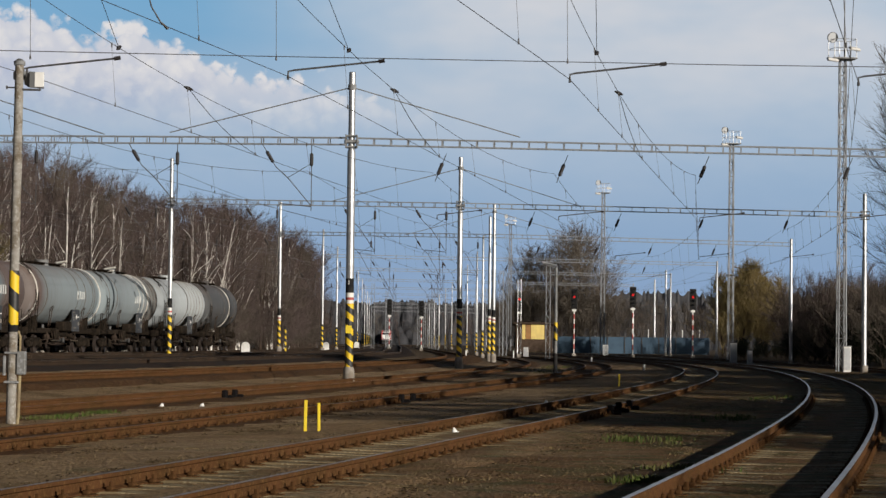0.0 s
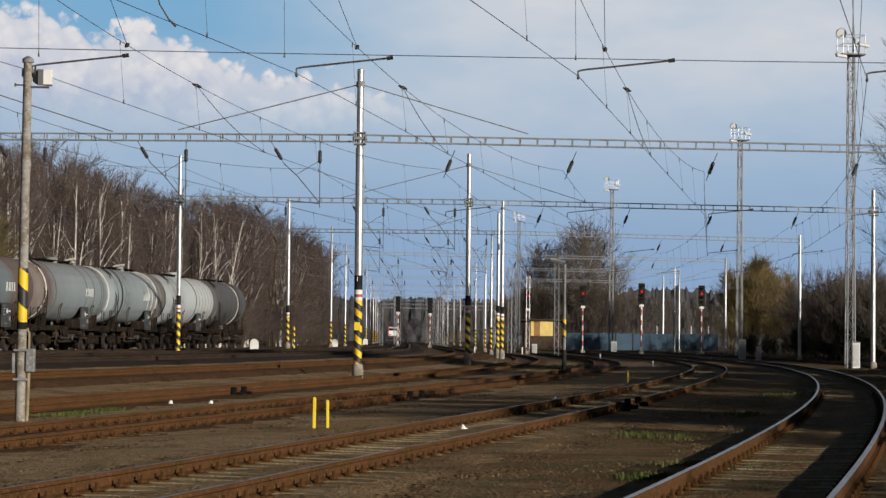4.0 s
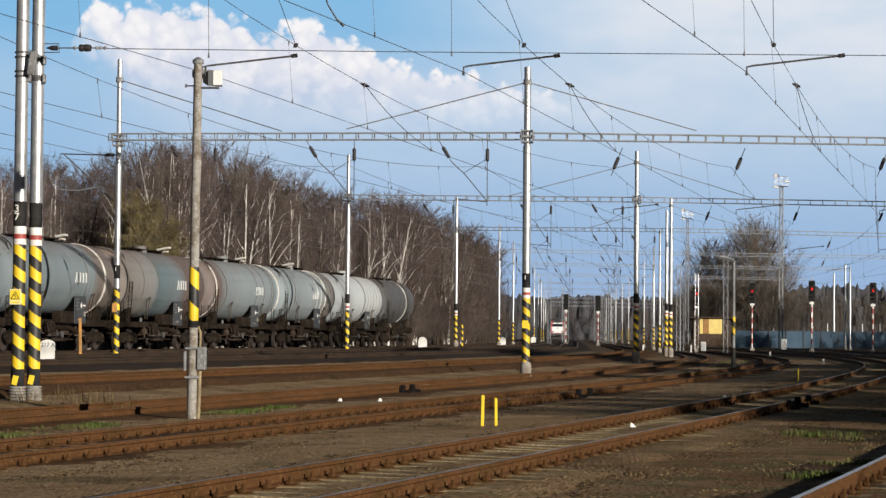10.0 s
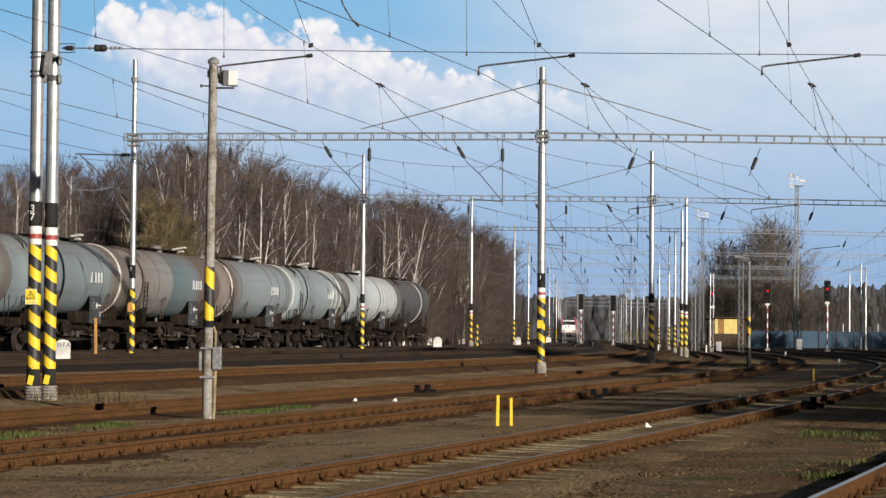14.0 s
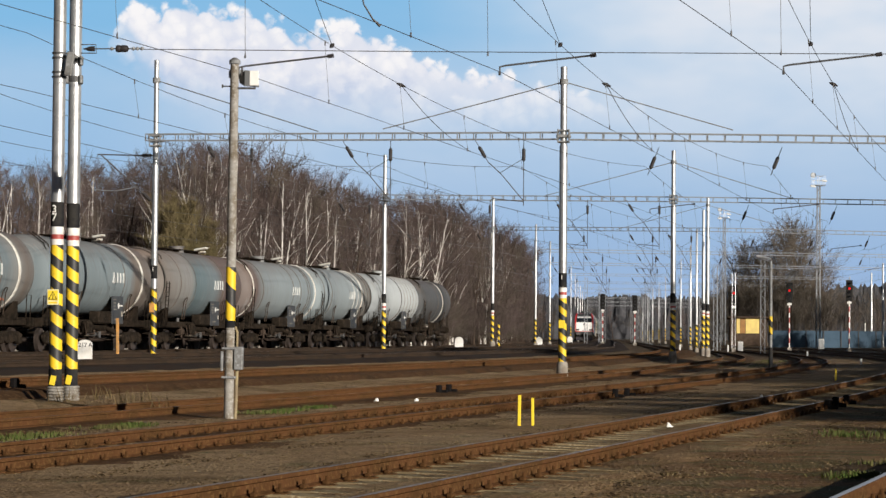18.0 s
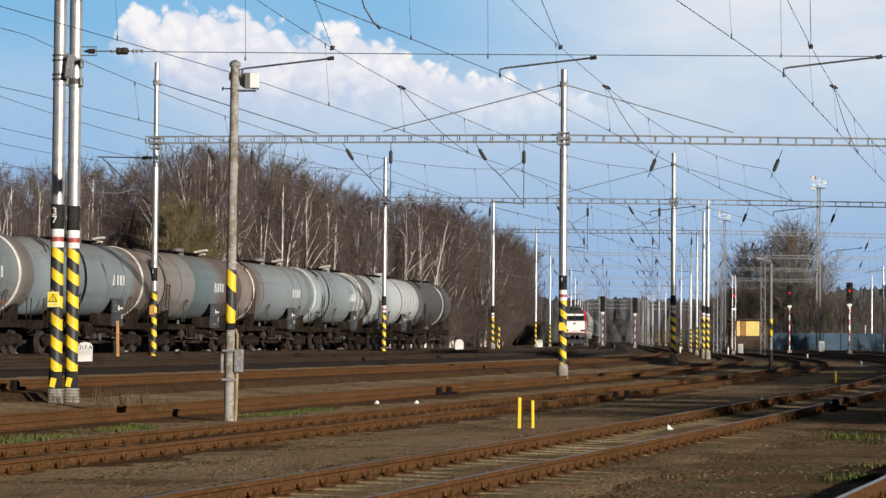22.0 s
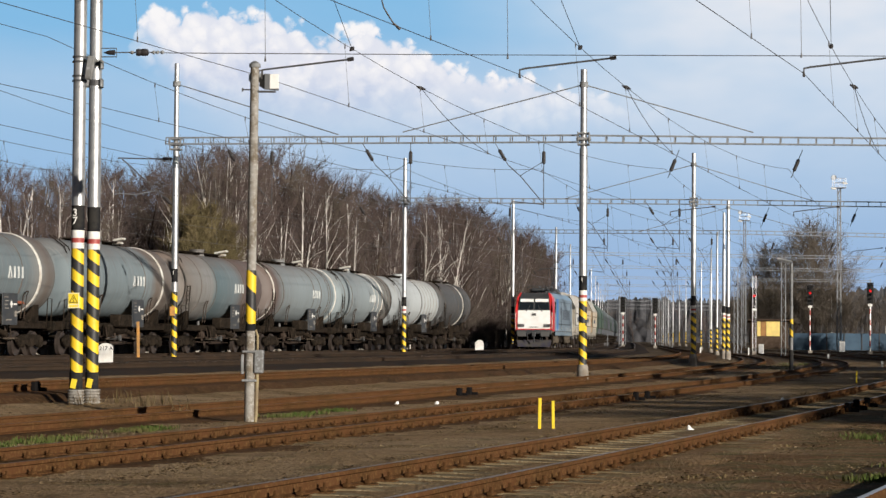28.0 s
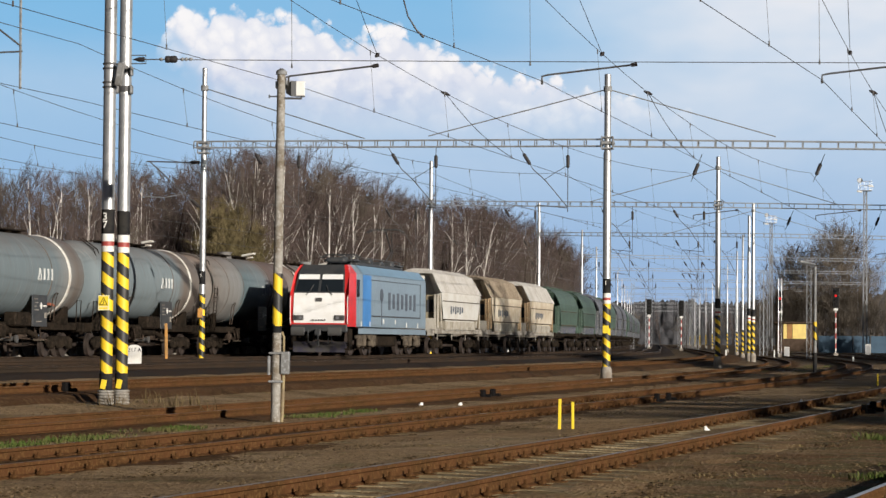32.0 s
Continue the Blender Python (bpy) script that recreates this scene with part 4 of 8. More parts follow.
def spans(low):
    """Where the wires are held: distance, height of the contact wire, height of the carrier wire."""
    out = [(-34.0, 6.3, 9.2), (8.0, 6.3, 9.2), (49.0, 6.28, 7.52)] if low else [(-34.0, 6.6, 8.2), (8.0, 6.67, 8.4), (49.0, 6.67, 8.55)]
    out += [(84.5, 5.62, 7.25), (126.0, 5.75, 7.35), (170.0, 5.9, 7.5), (217.0, 6.2, 7.8)]
    return out + [(d, 6.5, 7.9) for d, *_ in FAR[1:7]]


def span_arm(x, d, z, size=1.0):
    """The cranked arm on the cross-span: a tube with a dropped end that grips the contact wire."""
    ob = thing("registration_arm", pose(x, d, z), "grey cranked steel arm steadying a contact wire", "arm", "registration arms")
    ob.scale = (size,) * 3
    part("tube", Shape().tube([(0.0, 0, 0.0), (0.0, 0, 0.10), (0.12, 0, 0.13), (1.95, 0, 0.34)], 0.020, 8), STEEL_DARK, ob, smooth=True)
    part("end_fitting", Shape().tube([(1.87, 0, 0.33), (2.0, 0, 0.35)], 0.042, 8), INSUL, ob)
    part("clip", Shape().box((0, 0, -0.03), (0.05, 0.08, 0.08), chamfer=0.01), WIRE, ob)


# the portals' middle poles: left of them the wires hang from struts, right of them from single slanting insulators
MIDDLE = {84.8: (-3.4, 8.20, 7.95), 126.3: (0.85, 8.45, 8.2), 170.2: (3.6, 8.7, 8.45), 217.0: (3.6, 8.75, 8.6), 256.0: (3.6, 8.75, 8.6), 300.0: (3.0, 8.75, 8.6)}
for t in HANG:
    catenary(t, spans(HANG[t][0] < -10))
    for d, (middle, zl, zr) in MIDDLE.items():
        x = hang_x(t, d)
        if not -19 < x < 22.5:
            continue
        if x > middle:
            insulator_string((x + 0.36, d, zr), (x - 0.04, d, zr - 1.0))
            if d < 200:
                span_arm(x + 0.05, d, 5.66 + 0.0035 * (d - 84.8), 0.8)
            continue
        insulator_string((x, d, zl), (x, d, zl - 0.95))
        wire("drop_rod", [(x, d, zl - 0.95), (x, d, 5.85)], 0.016, "slim steel drop rod under the portal beam", "rod", "drop rods", STEEL_DARK)
        insulator_string((x - 1.75, d, zl), (x - 1.28, d, zl - 0.78))
        wire("slant_strut", [(x - 1.28, d, zl - 0.78), (x - 0.80, d, zl - 1.22), (x - 0.02, d, 6.05)], 0.018, "slanting steel strut under the portal beam", "rod", "drop rods", STEEL_DARK)
        wire("cross_stay", [(x - 0.86, d, zl - 1.18), (x - 0.01, d, zl - 0.66)], 0.012, "short steel stay between strut and drop rod", "rod", "drop rods", STEEL_DARK)
        if d < 260:
            wire("registration_arm", [(x, d, 6.0), (x - 1.1, d, 6.1), (x - 1.2, d, 5.98)], 0.018, "thin steel arm that steadies a contact wire", "arm", "registration arms", STEEL_DARK)


def on_line(t, d):
    """Heights of contact and carrier wire beyond the cross-span."""
    u = (d - 49.0) / 35.5
    return 6.67 - 1.05 * u, 8.55 - 1.30 * u - 3.4 * u * (1 - u)


for t, lead in (("siding_e", 0.75), ("siding_a", -0.42), ("siding_b", -0.78)):
    # anchor rope that comes down to the carrier wire, and the slack jumper from there to the contact wire
    x0, x1, x2 = hang_x(t, 54.5) - 0.1, hang_x(t, 59.2) - 0.1, hang_x(t, 64.5)
    (_, k0), (_, k1), (c2, _) = on_line(t, 54.5), on_line(t, 59.2), on_line(t, 64.5)
    ob = thing("anchor_rope", Matrix.Identity(4), "thin steel anchor rope clamped to a carrier wire", "rope", "anchor ropes")
    part("rope", Shape().tube([(x0, 54.5, k0), (x0 + lead, 43.0, k0 + 0.80)], 0.0075, 5), WIRE, ob)
    part("clamp", Shape().tube([(x0 - 0.03, 54.4, k0 - 0.05), (x0, 54.5, k0), (x0 + 0.03, 54.6, k0 + 0.05)], [0.02, 0.055, 0.02], 8), INSUL, ob)
    part("clamp", Shape().tube([(x1 - 0.10, 59.1, k1 + 0.03), (x1, 59.2, k1), (x1 + 0.10, 59.3, k1 - 0.03)], [0.02, 0.05, 0.02], 8), INSUL, ob)
    part("jumper", Shape().tube([Vector((x1, 59.2, k1)).lerp(Vector((x2, 64.5, c2)), u) - Vector((0, 0, 0.7 * u * (1 - u))) for u in (0, 0.15, 0.3, 0.45, 0.6, 0.75, 0.9, 1)], 0.009, 5), WIRE, ob)
# droppers that carry the cross-span wire
for x, z1 in ((-8.62, 7.0), (-3.52, 7.03), (2.52, 7.03)):
    wire("span_dropper", [(x, 49.0, z1 - 0.03), (x, 49.0, z1), (x, 49.0, z1 + 0.1), (x - 0.03, 49.0, 9.3)], [0.022, 0.022, 0.006, 0.006], "thin dropper that holds the cross-span wire")
wire("slack_jumper", [(-4.93, 41.8, 6.69), (-5.05, 41.7, 6.80), (-5.2, 41.6, 7.05), (-5.27, 41.5, 7.35)], [0.03, 0.016, 0.014, 0.014], "slack jumper cable clipped to a contact wire")


for t in ("siding_e", "siding_a", "siding_b", "siding_c"):
    span_arm(HANG[t][0], 49.0, 6.67)

# ---- rolling stock ----
DARKGLASS = material("dark_cab_glass", (0.012, 0.016, 0.020), 0.06)
LOCO_WHITE = material("white_gloss_paint", (0.86, 0.86, 0.85), 0.3, second=(0.80, 0.79, 0.76), scale=1.5)
LOCO_RED = material("signal_red_gloss", (0.62, 0.025, 0.025), 0.3, second=(0.52, 0.03, 0.03), scale=1.5)
LOCO_GREY = material("grey_blue_gloss", (0.200, 0.262, 0.315), 0.35, second=(0.180, 0.232, 0.280), scale=0.8, third=(0.212, 0.276, 0.332), fine=4.0)
LOCO_BLUE = material("mid_blue_gloss", (0.06, 0.22, 0.52), 0.35, second=(0.05, 0.19, 0.46), scale=1.0)
LOCO_ROOF = material("roof_blue_gloss", (0.135, 0.245, 0.350), 0.35, second=(0.120, 0.215, 0.310), scale=1.0)
LOCO_DARK = material("dark_grey_paint", (0.035, 0.038, 0.042), 0.5, second=(0.05, 0.05, 0.05), scale=2.0)
BUFFER_GREY = material("grey_buffer_plate", (0.075, 0.075, 0.075), 0.55, second=(0.08, 0.075, 0.07), scale=4.0)
GEAR = material("dusty_bogie_gear", (0.120, 0.098, 0.074), 0.9, second=(0.060, 0.050, 0.040), scale=3.0)
GEAR_DARK = material("rust_brown_gear", (0.060, 0.042, 0.032), 0.9, second=(0.030, 0.023, 0.019), scale=4.0, third=(0.10, 0.075, 0.058), fine=14.0)
PLOUGH = material("dusty_plough_plate", (0.052, 0.047, 0.042), 0.8, second=(0.034, 0.031, 0.05), scale=3.0)
LAMPGLOW = material("headlight_lens", (0.16, 0.16, 0.17), 0.15)
MARK_PALE = material("faded_white_lettering", (0.47, 0.48, 0.47), 0.7, second=(0.34, 0.35, 0.34), scale=3.0)
MARKING = material("dark_side_marking", (0.080, 0.095, 0.120), 0.6)
HOPPER_CREAM = material("dusty_cream_paint", (0.60, 0.59, 0.56), 0.75, second=(0.52, 0.49, 0.44), scale=0.9, third=(0.60, 0.59, 0.56), fine=8.0, vary=0.05)
HOPPER_SAND = material("yellowed_cream_paint", (0.56, 0.50, 0.40), 0.75, second=(0.44, 0.36, 0.26), scale=1.1)
END_KHAKI = material("khaki_end_sheet", (0.27, 0.235, 0.165), 0.8, second=(0.19, 0.155, 0.10), scale=1.3)
HOPPER_BROWN = material("rust_stained_panel", (0.33, 0.215, 0.115), 0.8, second=(0.24, 0.17, 0.10), scale=1.5, third=(0.42, 0.34, 0.23), fine=10.0)
BIN_DUSTY = material("dusty_pale_bin", (0.43, 0.40, 0.35), 0.85, second=(0.27, 0.24, 0.19), scale=1.2, third=(0.36, 0.34, 0.30), fine=8.0)
HOPPER_ROOF = material("dust_caked_roof", (0.50, 0.48, 0.45), 0.9, second=(0.40, 0.37, 0.33), scale=0.8, third=(0.56, 0.54, 0.51), fine=10.0)
HOPPER_TAN = material("brown_dusted_roof", (0.30, 0.24, 0.175), 0.9, second=(0.22, 0.17, 0.12), scale=0.8, third=(0.38, 0.32, 0.25), fine=10.0)
HOPPER_GREEN = material("dull_green_paint", (0.0562, 0.0975, 0.0713), 0.6, second=(0.0413, 0.0713, 0.0525), scale=0.9, third=(0.0900, 0.1200, 0.0938), fine=8.0)
HOPPER_GREY = material("dusty_grey_paint", (0.098, 0.105, 0.110), 0.7, second=(0.075, 0.078, 0.12), scale=0.9, third=(0.20, 0.20, 0.20), fine=8.0)
FRAME_PALE = material("pale_underframe", (0.34, 0.32, 0.28), 0.8, second=(0.20, 0.17, 0.14), scale=1.5)
BLUEGREY, PALEGREY, BROWNED, REDBROWN, TEAL, WHITISH, SOOT = (0.136, 0.168, 0.182), (0.215, 0.248, 0.262), (0.146, 0.122, 0.104), (0.108, 0.078, 0.070), (0.092, 0.134, 0.150), (0.44, 0.47, 0.48), (0.062, 0.064, 0.066)
TANK_GREY = tank_material("grey_tank_paint", ((0, BLUEGREY), (10.3, BLUEGREY), (11.2, (0.200, 0.208, 0.205)), (12.4, BROWNED), (14, BLUEGREY)))
TANK_BROWN = tank_material("rust_stained_tank", ((0, BLUEGREY), (10.2, (0.176, 0.214, 0.230)), (10.9, BROWNED), (12.6, BROWNED), (14, (0.180, 0.165, 0.155))))
TANK_PATCHED = tank_material("patched_tank_paint", ((0, BROWNED), (2.6, (0.190, 0.182, 0.172)), (4.9, (0.210, 0.212, 0.208)), (5.4, TEAL), (8.8, BLUEGREY), (9.9, REDBROWN), (14, REDBROWN)), rust=0.5)
TANK_STAINED = tank_material("brown_stained_tank_paint", ((0, (0.165, 0.138, 0.126)), (1.9, REDBROWN), (3.0, (0.180, 0.205, 0.215)), (6.0, PALEGREY), (14, (0.205, 0.245, 0.262))), 0.35)
TANK_MID = tank_material("light_grey_tank_paint", ((0, (0.215, 0.255, 0.270)), (4.0, PALEGREY), (9.5, (0.265, 0.300, 0.312)), (11.5, (0.165, 0.165, 0.155)), (14, (0.120, 0.118, 0.112))), 0.3, 0.2)
TANK_LIGHT = tank_material("pale_tank_paint", ((0, (0.250, 0.270, 0.280)), (3.0, (0.32, 0.345, 0.355)), (4.6, WHITISH), (14, WHITISH)), 0.25, 0.1)
TANK_DARK = tank_material("dark_grey_tank_paint", ((0, SOOT), (14, SOOT)), 0.3, 0.2)
BAND_DARK = material("grimy_band", (0.085, 0.08, 0.072), 0.8, second=(0.13, 0.10, 0.08), scale=2.0)
STRAP_PALE = material("pale_band", (0.62, 0.61, 0.57), 0.6, second=(0.45, 0.40, 0.34), scale=3.0)
WHEEL = material("dark_wheel_steel", (0.045, 0.035, 0.030), 0.6, 0.4, second=(0.075, 0.055, 0.045), scale=3.0)
TREAD = material("bright_wheel_rim", (0.42, 0.40, 0.38), 0.35, 0.8)


def wheelset_shape(r=0.46):
    s = Shape()
    for k in (-1, 1):
        s.disc((k * 0.76, 0, r), (1, 0, 0), r, 0.13, 22)
        s.disc((k * 0.70, 0, r), (1, 0, 0), r + 0.028, 0.03, 22)
        s.disc((k * 0.93, 0, r), (1, 0, 0), 0.13, 0.16, 12)
    s.tube([(-0.75, 0, r), (0.75, 0, r)], 0.085, 10)
    return s


def bogie_side_shape(base=1.8, r=0.46):
    """A cast bogie side: arched bar, axle boxes, spring nests, brake rigging."""
    s = Shape()
    for k in (-1, 1):
        x = k * 1.0
        s.loft([[(x - 0.06, yy, zl), (x + 0.06, yy, zl), (x + 0.06, yy, zh), (x - 0.06, yy, zh)] for yy, zl, zh in
                ((-base / 2 - 0.35, 0.52, 0.66), (-base / 2, 0.56, 0.80), (-0.45, 0.42, 0.80), (0, 0.34, 0.82), (0.45, 0.42, 0.80), (base / 2, 0.56, 0.80), (base / 2 + 0.35, 0.52, 0.66))])
        for y in (-base / 2, base / 2):
            s.box((x + k * 0.04, y, r), (0.22, 0.30, 0.30), chamfer=0.05)
            s.box((x + k * 0.02, y - 0.25, r + 0.1), (0.14, 0.13, 0.34), chamfer=0.04)
            s.box((x + k * 0.02, y + 0.25, r + 0.1), (0.14, 0.13, 0.34), chamfer=0.04)
            s.box((k * 0.76, y + 0.55, 0.42), (0.10, 0.08, 0.36), chamfer=0.02)
        for j in range(3):
            s.tube([(x, -0.2 + 0.2 * j, 0.36), (x, -0.2 + 0.2 * j, 0.62)], 0.075, 8)
    s.box((0, 0, 0.70), (2.0, 0.4, 0.2), chamfer=0.04)
    return s


BOGIE = bogie_side_shape().mesh("bogie", UNDER)
AXLE = wheelset_shape().mesh("wheelset", WHEEL, True)
LOCO_AXLE = wheelset_shape(0.62).mesh("wheelset", WHEEL, True)


def add_bogie(parent, y, base=1.8, axle=None):
    b = part("bogie", BOGIE, None, parent, at=pose(0, y, 0))
    for k in (-1, 1):
        part("wheelset", axle or AXLE, None, b, at=pose(0, k * base / 2, 0))
    return b


def buffers(parent, y, out, z=1.06):
    """Two buffers and a coupling hook at a wagon's end; out is -1 or 1 along the wagon."""
    for x in (-0.875, 0.875):
        s = Shape()
        s.tube([(x, y, z), (x, y + out * 0.32, z)], 0.11, 12)
        s.tube([(x, y + out * 0.30, z), (x, y + out * 0.58, z)], 0.075, 12)
        s.tube([(x, y + out * 0.58, z), (x, y + out * 0.62, z)], 0.22, 16)
        part("buffer", s, UNDER, parent, smooth=True)


def ring_pts(radius, y, zc, n=28, squash=1.0):
    return [(radius * math.cos(2 * math.pi * k / n), y, zc + squash * radius * math.sin(2 * math.pi * k / n)) for k in range(n)]


def heighten(ob, factor):
    """Stretch the bodywork of a vehicle upwards; wheels and bogies, shared with others, stay."""
    for o in ob.children_recursive:
        if o.data and o.data.users == 1:
            o.data.transform(Matrix.Diagonal((1, 1, factor, 1)))


def tank_wagon(m, shell, label, length=14.0, mark=8.3, bands=(), board=True):
    """A four-axle tank wagon: domed barrel with bands, walkway, ladders, saddle frame, bogies and buffers; near end at y = 0.

    bands: (place, width, material) along the barrel; mark: where the owner's mark begins, or None."""
    ob = thing("tank_wagon", m, label, "tank wagon", "parked tank wagons")
    y0, y1, zc, r = 0.42, length - 0.42, 2.95, 1.50
    prof = [(y0 - 0.0, 0.05), (y0 + 0.04, 0.60), (y0 + 0.13, 1.0), (y0 + 0.26, 1.28), (y0 + 0.40, 1.43), (y0 + 0.60, r)]
    rr = prof + [(y0 + 0.60 + (y1 - y0 - 1.20) * k / 6, r) for k in range(1, 6)] + [(y0 + y1 - a, b) for a, b in reversed(prof)]
    s = Shape()
    s.loft([ring_pts(b, a, zc, 40) for a, b in rr])
    barrel = part("barrel", s, [shell], ob, "domed cylindrical tank barrel", True)
    for y, w, mat in bands:
        out = 0.020 if w < 0.08 else 0.032
        part("band", Shape().loft([ring_pts(r + 0.003, y - w / 2, zc, 40), ring_pts(r + out, y - w * 0.36, zc, 40), ring_pts(r + out, y + w * 0.36, zc, 40), ring_pts(r + 0.003, y + w / 2, zc, 40)], caps=False), mat, barrel, "pale band round the barrel" if mat is STRAP_PALE else "", True)

    def spot(y, z, lift=0.012):
        ang = math.asin(max(-0.99, min(0.99, (z - zc) / (r + lift))))
        return Vector(((r + lift) * math.cos(ang), y, z))
    if mark is not None:
        # a hollow pointed sign and three plain bars
        zm, h = zc + 0.02, 0.20
        strokes = [((0.06, -h), (0.22, h), 0.038), ((0.22, h), (0.38, -h), 0.038), ((0.06, -h), (0.38, -h), 0.038)]
        strokes += [((0.64 + 0.38 * k, h), (0.64 + 0.38 * k, -h), 0.055) for k in range(3)]
        for (ya, za), (yb, zb), w in strokes:
            part("owner_mark", Shape().tube([spot(mark + ya, zm + za, 0.0), spot(mark + yb, zm + zb, 0.0)], w, 4), MARK_PALE, barrel, "plain white painted stroke")
    for y in (length * 0.28, length * 0.72):
        part("vent_hoop", Shape().tube([(1.28, y, 1.35), spot(y, 2.15, 0.10), spot(y + 0.08, 2.32, 0.12), spot(y + 0.26, 2.32, 0.12), spot(y + 0.34, 2.15, 0.10), (1.28, y + 0.34, 1.35)], 0.02, 6), GEAR_DARK, ob, "bent pipe hoop beside the barrel")
    fr = Shape()
    for x in (-0.95, 0.95):
        fr.box((x, length / 2, 1.12), (0.12, length - 0.5, 0.26), chamfer=0.02)
    fr.box((0, 0.35, 1.10), (2.5, 0.16, 0.36), chamfer=0.03)
    fr.box((0, length - 0.35, 1.10), (2.5, 0.16, 0.36), chamfer=0.03)
    fr.box((0, length / 2, 1.05), (0.4, length - 1, 0.2))
    part("underframe", fr, UNDER, ob, "grimy steel underframe")
    # brake gear and pipes under the frame
    for k, (x, y, r_) in enumerate(((0.75, length * 0.42, 0.19), (0.80, length * 0.60, 0.15), (-0.7, length * 0.52, 0.19))):
        part("air_tank", Shape().tube([(x, y - 0.62, 0.80), (x, y - 0.55, 0.80), (x, y + 0.55, 0.80), (x, y + 0.62, 0.80)], [r_ * 0.6, r_, r_, r_ * 0.6], 12), GEAR_DARK, ob, "", True)
    part("brake_rod", Shape().tube([(1.02, 2.6, 0.62), (1.05, length * 0.4, 0.72), (1.05, length * 0.6, 0.66), (1.02, length - 2.6, 0.62)], 0.028, 6), GEAR_DARK, ob)
    part("brake_rod", Shape().tube([(0.5, 3.0, 0.50), (0.5, length - 3.0, 0.46)], 0.03, 6), GEAR_DARK, ob)
    for y in (length * 0.34, length * 0.5, length * 0.67):
        part("brake_lever", Shape().box((1.0, y, 0.80), (0.05, 0.16, 0.52), pose(0, 0, 0, 12, 0, 0), chamfer=0.01), GEAR_DARK, ob)
    s = Shape()
    s.tube([(0.1, length / 2, 1.5), (0.1, length / 2, 0.72), (0.75, length / 2, 0.66), (1.22, length / 2, 0.66)], 0.085, 10)
    s.disc((1.24, length / 2, 0.66), (1, 0, 0), 0.14, 0.06, 14)
    part("outlet_pipe", s, BUFFER_GREY, ob, "grey outlet pipe with a cap")
    for y in (length * 0.36, length * 0.64):
        part("footboard", Shape().box((1.30, y, 0.62), (0.26, 0.55, 0.04), chamfer=0.01), GEAR, ob, "pale worn footboard")
        part("footboard_hanger", Shape().tube([(1.30, y - 0.24, 0.62), (1.22, y - 0.24, 1.1)], 0.018, 5), GEAR_DARK, ob)
        part("footboard_hanger", Shape().tube([(1.30, y + 0.24, 0.62), (1.22, y + 0.24, 1.1)], 0.018, 5), GEAR_DARK, ob)
    for y in (y0 + 1.6, y1 - 1.6):
        for x in (-1, 1):
            s = Shape()
            s.loft([[(x * 1.05, y - 0.5, 1.2), (x * 1.05, y + 0.5, 1.2), (x * 0.7, y + 0.5, 1.2), (x * 0.7, y - 0.5, 1.2)],
                    [(x * 1.16, y - 0.22, 1.86), (x * 1.16, y + 0.22, 1.86), (x * 0.98, y + 0.22, 1.72), (x * 0.98, y - 0.22, 1.72)]])
            part("saddle", s, UNDER, ob)
    s = Shape()
    s.box((0, length / 2, zc + r + 0.10), (0.75, length * 0.42, 0.035))
    for k in range(6):
        s.box((0, length / 2 + (k - 2.5) * 1.0, zc + r + 0.04), (0.6, 0.06, 0.10))
    part("walkway", s, UNDER, ob, "grated roof walkway")
    s = Shape()
    s.tube([(0, length / 2, zc + r - 0.05), (0, length / 2, zc + r + 0.22)], [0.36, 0.33], 16)
    s.tube([(0, length / 2, zc + r + 0.22), (0, length / 2, zc + r + 0.27)], 0.38, 16)
    part("dome_lid", s, shell, ob, smooth=True)
    s = Shape()
    for dy in (-0.22, 0.22):
        s.tube([(1.40, 1.15 + dy, 1.1), (1.52, 1.15 + dy, 2.9), (1.05, 1.15 + dy, 4.1), (0.4, 1.15 + dy, 4.55)], 0.022, 6)
    for k in range(10):
        u = k / 9
        s.tube([(1.41 + 0.10 * u, 1.15 - 0.22, 1.2 + 1.7 * u), (1.41 + 0.10 * u, 1.15 + 0.22, 1.2 + 1.7 * u)], 0.014, 5)
    part("ladder", s, UNDER, ob, "steel side ladder")
    for y in (0.8, length - 0.8):
        s = Shape()
        s.tube([(1.2, y - 0.3, 1.0), (1.25, y - 0.3, 2.1), (1.25, y + 0.15, 2.1), (1.2, y + 0.15, 1.0)], 0.02, 6)
        part("handrail", s, UNDER, ob)
    if board:
        s = Shape()
        yb = 8.75 if length > 13 else 5.2
        s.box((1.40, yb, 1.66), (0.03, 1.45, 1.12), chamfer=0.008)
        bd = part("data_board", s, LOCO_DARK, ob, "black data board")
        for k in range(4):
            part("data_mark", Shape().box((1.419, yb - 0.40 + 0.08 * (k % 2), 2.08 - 0.13 * k), (0.012, 0.38 - 0.06 * (k % 3), 0.03)), FRAME_PALE, bd)
        part("data_mark", Shape().box((1.419, yb + 0.12, 1.84), (0.012, 0.19, 0.19), pose(0, 0, 0, 45, 0, 0)), WHITEP, bd, "white square set on its point")
        part("data_mark", Shape().box((1.419, yb + 0.48, 1.84), (0.012, 0.30, 0.06)), WHITEP, bd)
        part("data_mark", Shape().box((1.419, yb + 0.55, 1.50), (0.012, 0.20, 0.20)), FRAME_PALE, bd)
        part("data_mark", Shape().box((1.419, yb - 0.1, 1.28), (0.012, 0.5, 0.04)), FRAME_PALE, bd)
    s = Shape()
    s.box((1.15, length * 0.52, 1.35), (0.5, 1.5, 0.5), chamfer=0.06)
    s.box((1.2, length * 0.40, 0.95), (0.3, 0.5, 0.5), chamfer=0.05)
